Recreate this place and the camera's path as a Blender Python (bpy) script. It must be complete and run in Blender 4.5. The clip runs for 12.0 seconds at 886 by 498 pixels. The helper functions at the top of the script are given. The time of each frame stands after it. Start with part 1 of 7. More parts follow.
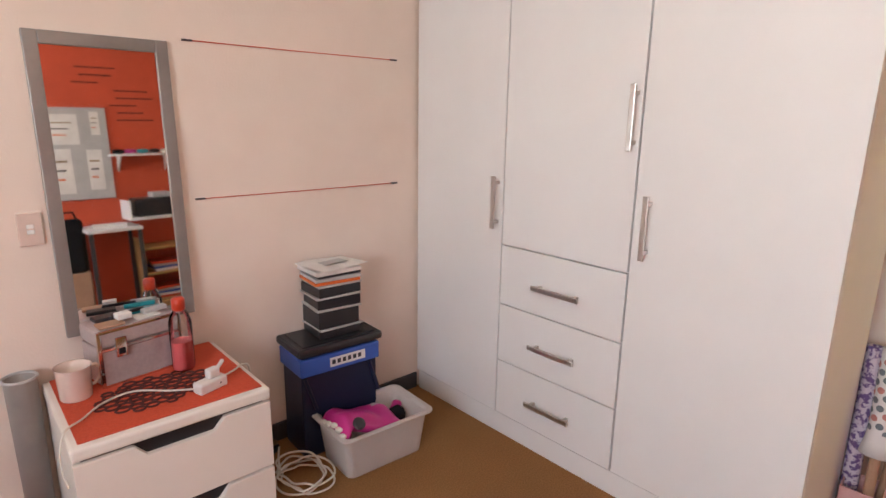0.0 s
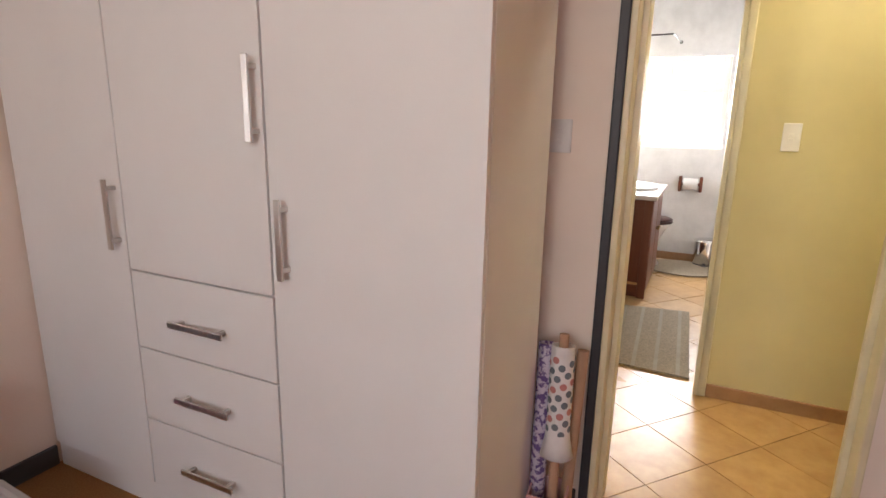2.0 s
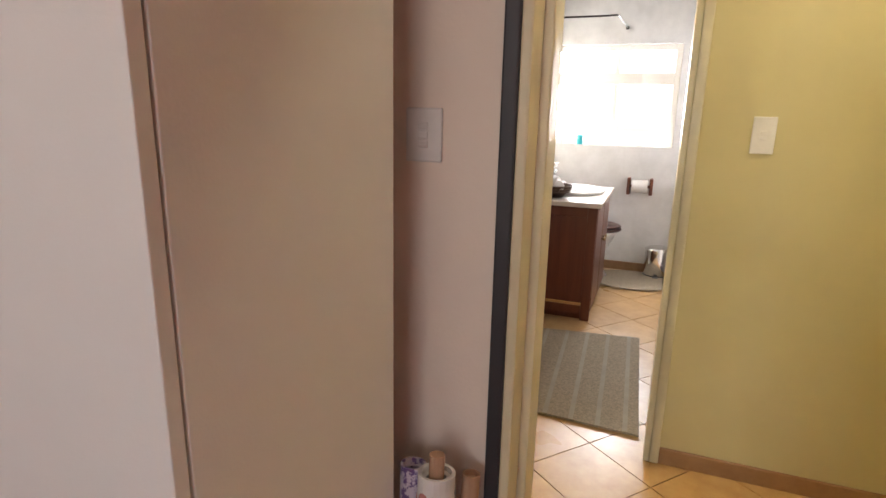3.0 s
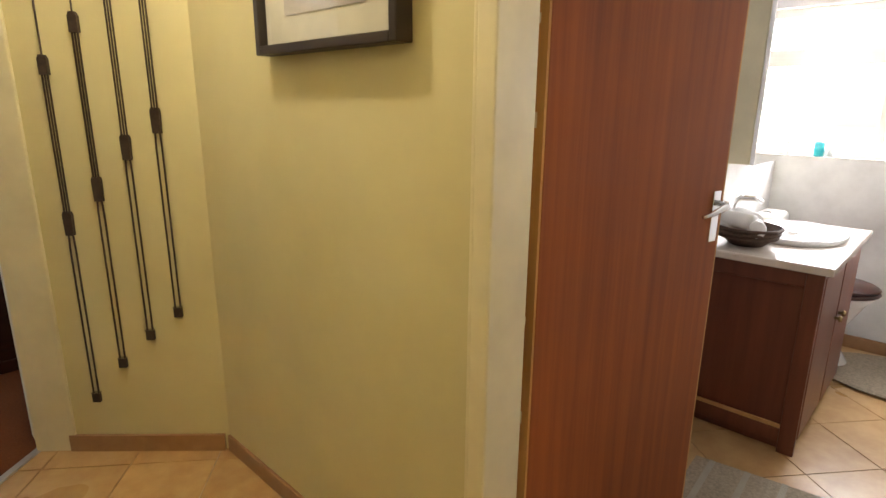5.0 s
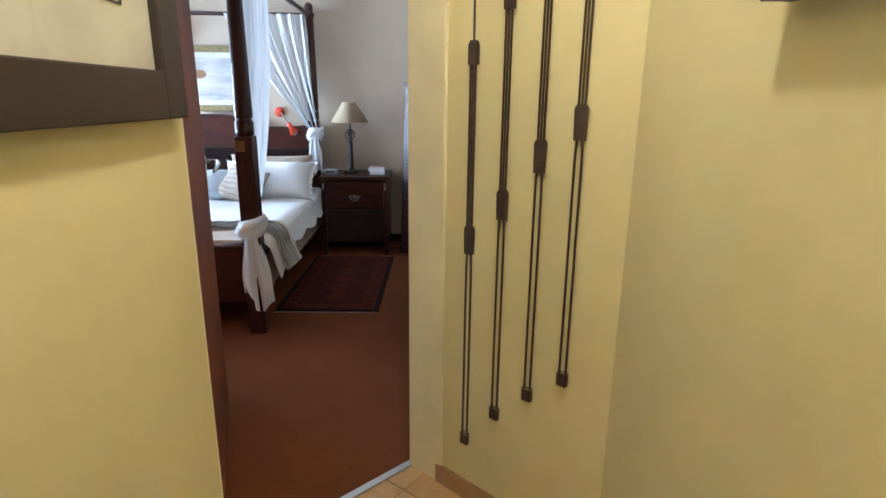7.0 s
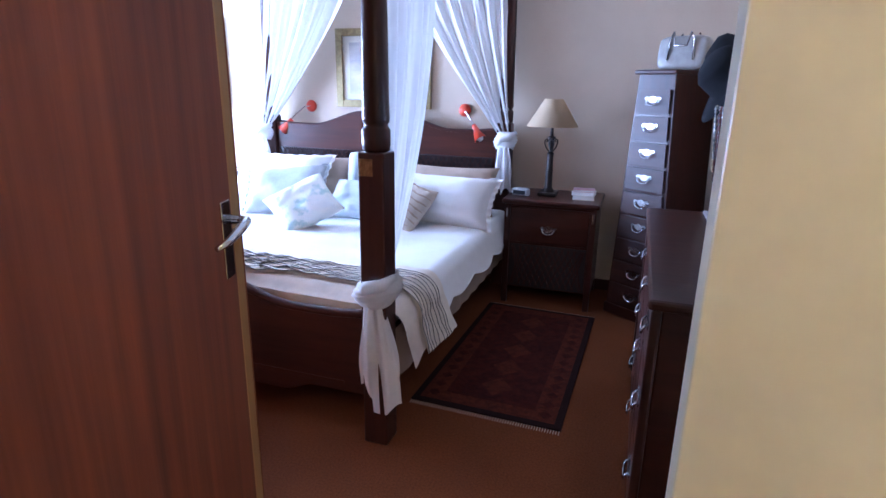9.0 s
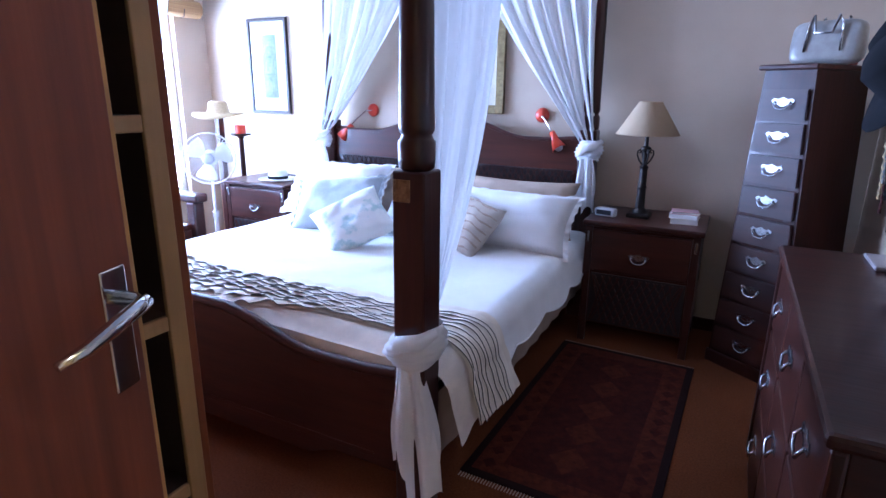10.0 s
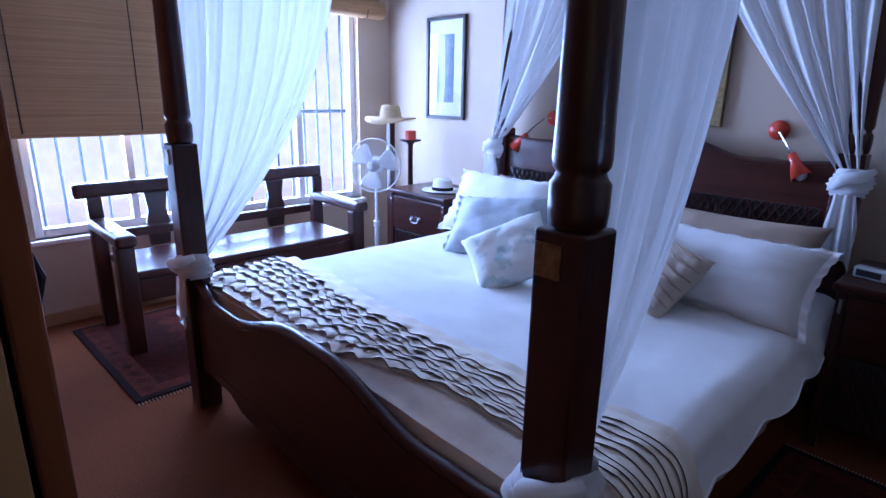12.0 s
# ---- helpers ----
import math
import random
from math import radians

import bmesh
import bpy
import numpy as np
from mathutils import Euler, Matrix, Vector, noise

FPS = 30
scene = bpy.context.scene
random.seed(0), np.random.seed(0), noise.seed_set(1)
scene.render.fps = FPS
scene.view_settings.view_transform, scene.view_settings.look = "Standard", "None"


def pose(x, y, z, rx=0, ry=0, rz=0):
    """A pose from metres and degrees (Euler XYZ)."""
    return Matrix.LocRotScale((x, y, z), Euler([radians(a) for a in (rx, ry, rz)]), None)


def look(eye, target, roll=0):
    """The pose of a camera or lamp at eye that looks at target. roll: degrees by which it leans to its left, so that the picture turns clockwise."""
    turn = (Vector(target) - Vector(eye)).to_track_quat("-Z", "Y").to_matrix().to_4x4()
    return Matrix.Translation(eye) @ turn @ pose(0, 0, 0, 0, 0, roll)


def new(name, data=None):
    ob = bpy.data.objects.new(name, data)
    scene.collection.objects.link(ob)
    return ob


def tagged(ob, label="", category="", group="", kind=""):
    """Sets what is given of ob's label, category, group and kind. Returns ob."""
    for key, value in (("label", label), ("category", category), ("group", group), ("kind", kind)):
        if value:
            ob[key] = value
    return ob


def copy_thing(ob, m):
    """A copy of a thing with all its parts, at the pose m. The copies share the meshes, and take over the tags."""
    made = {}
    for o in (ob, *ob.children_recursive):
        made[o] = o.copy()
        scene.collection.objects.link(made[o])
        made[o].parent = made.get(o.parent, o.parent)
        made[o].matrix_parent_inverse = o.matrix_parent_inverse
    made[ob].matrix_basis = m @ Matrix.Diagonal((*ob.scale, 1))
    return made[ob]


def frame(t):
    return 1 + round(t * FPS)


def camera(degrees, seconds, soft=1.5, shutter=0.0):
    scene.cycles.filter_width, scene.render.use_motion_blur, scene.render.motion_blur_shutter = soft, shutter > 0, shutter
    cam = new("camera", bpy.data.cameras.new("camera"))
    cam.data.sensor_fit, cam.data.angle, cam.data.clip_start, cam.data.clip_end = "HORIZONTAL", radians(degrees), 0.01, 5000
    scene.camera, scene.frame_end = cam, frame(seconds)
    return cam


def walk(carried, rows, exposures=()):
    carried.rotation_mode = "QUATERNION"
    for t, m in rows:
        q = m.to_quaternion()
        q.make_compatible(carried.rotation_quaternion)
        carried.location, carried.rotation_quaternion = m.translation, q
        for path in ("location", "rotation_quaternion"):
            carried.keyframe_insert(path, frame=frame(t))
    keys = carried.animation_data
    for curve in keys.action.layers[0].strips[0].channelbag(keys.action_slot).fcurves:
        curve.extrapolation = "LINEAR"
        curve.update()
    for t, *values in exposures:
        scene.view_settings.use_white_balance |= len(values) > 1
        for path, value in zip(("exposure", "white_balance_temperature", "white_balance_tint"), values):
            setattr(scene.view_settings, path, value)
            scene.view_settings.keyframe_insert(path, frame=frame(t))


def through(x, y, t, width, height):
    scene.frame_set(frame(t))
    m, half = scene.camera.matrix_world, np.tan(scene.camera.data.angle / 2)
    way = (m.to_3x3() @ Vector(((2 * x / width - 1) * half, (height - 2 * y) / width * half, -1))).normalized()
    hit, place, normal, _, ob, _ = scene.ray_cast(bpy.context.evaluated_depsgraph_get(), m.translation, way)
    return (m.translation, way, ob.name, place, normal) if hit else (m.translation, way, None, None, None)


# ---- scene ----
cam = camera(77.0, 12.0)
# the plan is drawn in units of U metres
U = 1.13
# seconds, x, y, eye height, yaw, pitch, roll
PATH = [
    (0.0, 0.181, -0.131, 1.267, -41.90, -13.35, -0.83),
    (0.5, 0.225, -0.151, 1.257, -49.61, -13.02, -1.17),
    (1.0, 0.333, -0.195, 1.256, -55.96, -13.00, -1.14),
    (1.5, 0.489, -0.232, 1.259, -60.54, -13.26, -1.00),
    (2.0, 0.733, -0.209, 1.245, -64.48, -13.54, -1.10),
    (2.5, 1.043, -0.205, 1.237, -68.83, -13.79, -1.19),
    (4.3, 2.293, -0.245, 1.227, -65.16, -14.16, -0.89),
    (4.5, 2.366, -0.265, 1.243, -59.95, -14.12, -0.37),
    (4.7, 2.438, -0.229, 1.251, -55.28, -14.14, -0.20),
    (5.0, 2.551, -0.193, 1.249, -46.45, -14.44, -0.50),
    (5.5, 2.709, -0.132, 1.256, -30.75, -14.78, -0.48),
    (6.0, 2.781, -0.006, 1.254, -19.19, -14.97, -0.38),
    (6.5, 2.836, 0.175, 1.255, -9.44, -15.08, -0.31),
    (7.0, 2.882, 0.429, 1.247, -1.85, -15.21, -0.66),
    (7.2, 2.908, 0.579, 1.244, 1.31, -15.31, -0.50),
    (7.5, 2.900, 0.777, 1.241, 5.91, -15.44, -0.40),
    (7.7, 2.905, 0.900, 1.244, 8.50, -15.38, -0.42),
    (9.3, 2.748, 1.832, 1.242, 21.63, -15.85, -0.79),
    (9.5, 2.736, 1.928, 1.235, 23.38, -15.65, -0.60),
    (10.0, 2.668, 2.116, 1.232, 27.39, -15.68, -0.68),
    (10.5, 2.564, 2.282, 1.228, 31.46, -15.65, -0.85),
    (11.0, 2.491, 2.396, 1.231, 35.52, -15.67, -0.97),
    (11.5, 2.449, 2.513, 1.235, 40.77, -15.70, -1.14),
    (12.0, 2.440, 2.586, 1.243, 46.58, -15.69, -1.03),
]
EXPOSURES = [(0.0, 2.45, 6500, 10), (1.0, 2.27, 6550, 12), (2.5, 1.78, 6900, 15), (4.5, 1.55, 6900, 14), (6.0, 1.68, 6350, 14), (7.0, 1.84, 5900, 15), (7.7, 1.86, 5500, 19), (9.5, 1.72, 5200, 34), (10.5, 1.26, 4980, 31), (11.5, 0.62, 4850, 33), (12.0, 0.28, 4850, 35)]
walk(cam, [(t, pose(U * x, U * y, U * z, 90 + pitch, roll, yaw)) for t, x, y, z, yaw, pitch, roll in PATH], EXPOSURES)

# ---- light ----
world = bpy.data.worlds.new("daylight")
scene.world = world
world.use_nodes = True
wn, wl = world.node_tree.nodes, world.node_tree.links
wn.clear()
w_out = wn.new("ShaderNodeOutputWorld")
w_bg = wn.new("ShaderNodeBackground")
w_sky = wn.new("ShaderNodeTexSky")
w_sky.sky_type = 'NISHITA'
w_sky.sun_disc = False
w_sky.sun_elevation = radians(50)
w_sky.sun_rotation = radians(31)
w_bg.inputs["Strength"].default_value = 0.15
wl.new(w_sky.outputs[0], w_bg.inputs["Color"])
wl.new(w_bg.outputs[0], w_out.inputs["Surface"])


def lamp(name, kind, energy, color, place, target=None, size=(1, 1), angle=None):
    data = bpy.data.lights.new(name, kind)
    data.energy, data.color = energy, color
    if kind == 'AREA':
        data.shape, data.size, data.size_y = 'RECTANGLE', U * size[0], U * size[1]
    if kind == 'POINT':
        data.shadow_soft_size = U * size[0]
    if angle:
        data.angle = radians(angle)
    ob = new(name, data)
    place = U * Vector(place)
    ob.matrix_world = look(place, U * Vector(target)) if target else Matrix.Translation(place)
    return ob


lamp("sun", 'SUN', 5.0, (1.0, 0.95, 0.86), (2, 12, 14), (-1, 7, 7), angle=0.5)
lamp("bedroom_window_daylight", 'AREA', 225, (0.57, 0.79, 1.0), (-1.14, 4.0, 1.1), (1.0, 4.0, 1.0), (2.0, 1.2))
lamp("bathroom_window_daylight", 'AREA', 34, (0.93, 0.96, 1.0), (6.3, 0.18, 1.40), (4.0, 0.18, 0.6), (0.85, 0.72))
lamp("study_window_daylight", 'AREA', 12.5, (0.90, 0.94, 1.0), (-1.65, -0.2, 1.5), (1.0, 0.1, 0.8), (1.6, 1.2))
lamp("study_bulb", 'POINT', 3.6, (1.0, 0.88, 0.72), (0.25, 0.1, 2.12), size=(0.09,))
lamp("hall_bulb", 'POINT', 12.0, (1.0, 0.91, 0.70), (2.95, 1.05, 2.22), size=(0.05,))
lamp("hall_bulb_south", 'POINT', 6.0, (1.0, 0.91, 0.70), (2.93, -1.0, 2.22), size=(0.07,))

# ---- materials ----


def material(name, base, rough=0.6, metal=0.0, second=None, scale=8.0, stretch=(1, 1, 1), detail=4.0, bump=0.0, bump_scale=60.0,
             vary=0.0, coat=0.0, subsurface=0.0, sheen=0.0, contrast=(0.35, 0.65), rough_vary=0.08, object_random=0.0, island_random=0.0, specular=0.5):
    """A painted, woven, wooden or metal surface: base and second colour mixed by stretched noise, with fine relief."""
    m = bpy.data.materials.new(name)
    m.use_nodes = True
    n, l = m.node_tree.nodes, m.node_tree.links
    b = n["Principled BSDF"]
    b.inputs["Metallic"].default_value = metal
    b.inputs["Roughness"].default_value = rough
    b.inputs["Coat Weight"].default_value = coat
    b.inputs["Sheen Weight"].default_value = sheen
    b.inputs["Specular IOR Level"].default_value = specular
    if subsurface:
        b.inputs["Subsurface Weight"].default_value = subsurface
        b.inputs["Subsurface Radius"].default_value = (0.02, 0.02, 0.02)
    tc = n.new("ShaderNodeTexCoord")
    mp = n.new("ShaderNodeMapping")
    mp.inputs["Scale"].default_value = stretch
    l.new(tc.outputs["Object"], mp.inputs["Vector"])
    tex = n.new("ShaderNodeTexNoise")
    tex.inputs["Scale"].default_value = scale
    tex.inputs["Detail"].default_value = detail
    tex.inputs["Roughness"].default_value = 0.6
    l.new(mp.outputs[0], tex.inputs["Vector"])
    ramp = n.new("ShaderNodeValToRGB")
    second = second or [c * 0.86 for c in base]
    ramp.color_ramp.elements[0].position, ramp.color_ramp.elements[1].position = contrast
    ramp.color_ramp.elements[0].color = (*second[:3], 1)
    ramp.color_ramp.elements[1].color = (*base[:3], 1)
    l.new(tex.outputs["Fac"], ramp.inputs["Fac"])
    color = ramp.outputs["Color"]
    big = n.new("ShaderNodeTexNoise")
    big.inputs["Scale"].default_value = 1.7
    big.inputs["Detail"].default_value = 3
    l.new(tc.outputs["Object"], big.inputs["Vector"])
    if vary:
        hsv = n.new("ShaderNodeHueSaturation")
        mr = n.new("ShaderNodeMapRange")
        mr.inputs["From Min"].default_value, mr.inputs["From Max"].default_value = 0.3, 0.7
        mr.inputs["To Min"].default_value, mr.inputs["To Max"].default_value = 1 - vary, 1 + vary
        l.new(big.outputs["Fac"], mr.inputs["Value"])
        l.new(mr.outputs[0], hsv.inputs["Value"])
        l.new(color, hsv.inputs["Color"])
        color = hsv.outputs["Color"]
    if object_random or island_random:
        hsv = n.new("ShaderNodeHueSaturation")
        mr = n.new("ShaderNodeMapRange")
        amount = object_random or island_random
        mr.inputs["To Min"].default_value, mr.inputs["To Max"].default_value = 1 - amount, 1 + amount
        if object_random:
            l.new(n.new("ShaderNodeObjectInfo").outputs["Random"], mr.inputs["Value"])
        else:
            l.new(n.new("ShaderNodeNewGeometry").outputs["Random Per Island"], mr.inputs["Value"])
        l.new(mr.outputs[0], hsv.inputs["Value"])
        l.new(color, hsv.inputs["Color"])
        color = hsv.outputs["Color"]
    l.new(color, b.inputs["Base Color"])
    rr = n.new("ShaderNodeMapRange")
    rr.inputs["To Min"].default_value, rr.inputs["To Max"].default_value = max(rough - rough_vary, 0.03), min(rough + rough_vary, 1)
    l.new(big.outputs["Fac"], rr.inputs["Value"])
    l.new(rr.outputs[0], b.inputs["Roughness"])
    if bump:
        fine = n.new("ShaderNodeTexNoise")
        fine.inputs["Scale"].default_value = bump_scale
        fine.inputs["Detail"].default_value = 3
        l.new(mp.outputs[0], fine.inputs["Vector"])
        bp = n.new("ShaderNodeBump")
        bp.inputs["Strength"].default_value = bump
        bp.inputs["Distance"].default_value = 0.004
        l.new(fine.outputs["Fac"], bp.inputs["Height"])
        l.new(bp.outputs[0], b.inputs["Normal"])
    return m


def translucent(name, color, through=0.5, clear=0.15):
    """Thin white cloth that lets light through."""
    m = bpy.data.materials.new(name)
    m.use_nodes = True
    n, l = m.node_tree.nodes, m.node_tree.links
    n.clear()
    out = n.new("ShaderNodeOutputMaterial")
    d, t, s = n.new("ShaderNodeBsdfDiffuse"), n.new("ShaderNodeBsdfTranslucent"), n.new("ShaderNodeBsdfTransparent")
    tc, w = n.new("ShaderNodeTexCoord"), n.new("ShaderNodeTexNoise")
    w.inputs["Scale"].default_value = 30
    l.new(tc.outputs["Object"], w.inputs["Vector"])
    ramp = n.new("ShaderNodeValToRGB")
    ramp.color_ramp.elements[0].color = (*[c * 0.93 for c in color], 1)
    ramp.color_ramp.elements[1].color = (*color, 1)
    l.new(w.outputs["Fac"], ramp.inputs["Fac"])
    l.new(ramp.outputs[0], d.inputs["Color"])
    l.new(ramp.outputs[0], t.inputs["Color"])
    a, c = n.new("ShaderNodeMixShader"), n.new("ShaderNodeMixShader")
    a.inputs[0].default_value, c.inputs[0].default_value = through, clear
    l.new(d.outputs[0], a.inputs[1])
    l.new(t.outputs[0], a.inputs[2])
    l.new(a.outputs[0], c.inputs[1])
    l.new(s.outputs[0], c.inputs[2])
    l.new(c.outputs[0], out.inputs["Surface"])
    return m


def glowing(name, color, strength):
    m = bpy.data.materials.new(name)
    m.use_nodes = True
    b = m.node_tree.nodes["Principled BSDF"]
    b.inputs["Emission Color"].default_value = (*color, 1)
    b.inputs["Emission Strength"].default_value = strength
    return m


def glass(name, color=(1, 1, 1), rough=0.0, thin=True):
    m = bpy.data.materials.new(name)
    m.use_nodes = True
    n, l = m.node_tree.nodes, m.node_tree.links
    if thin:
        n.clear()
        out, mx = n.new("ShaderNodeOutputMaterial"), n.new("ShaderNodeMixShader")
        tr, gl, fr = n.new("ShaderNodeBsdfTransparent"), n.new("ShaderNodeBsdfGlossy"), n.new("ShaderNodeFresnel")
        tr.inputs["Color"].default_value = (*color, 1)
        gl.inputs["Roughness"].default_value = rough
        fr.inputs["IOR"].default_value = 1.45
        l.new(fr.outputs[0], mx.inputs[0])
        l.new(tr.outputs[0], mx.inputs[1])
        l.new(gl.outputs[0], mx.inputs[2])
        l.new(mx.outputs[0], out.inputs["Surface"])
    else:
        b = n["Principled BSDF"]
        b.inputs["Base Color"].default_value = (*color, 1)
        b.inputs["Transmission Weight"].default_value = 1
        b.inputs["Roughness"].default_value = rough
    return m


def wood(name, light, dark, rough=0.4, stretch=(1, 1, 0.06), scale=26, coat=0.0, specular=0.5):
    return material(name, light, rough, second=dark, scale=scale, stretch=stretch, detail=6, bump=0.12, bump_scale=90, vary=0.12, coat=coat, contrast=(0.3, 0.7), specular=specular)


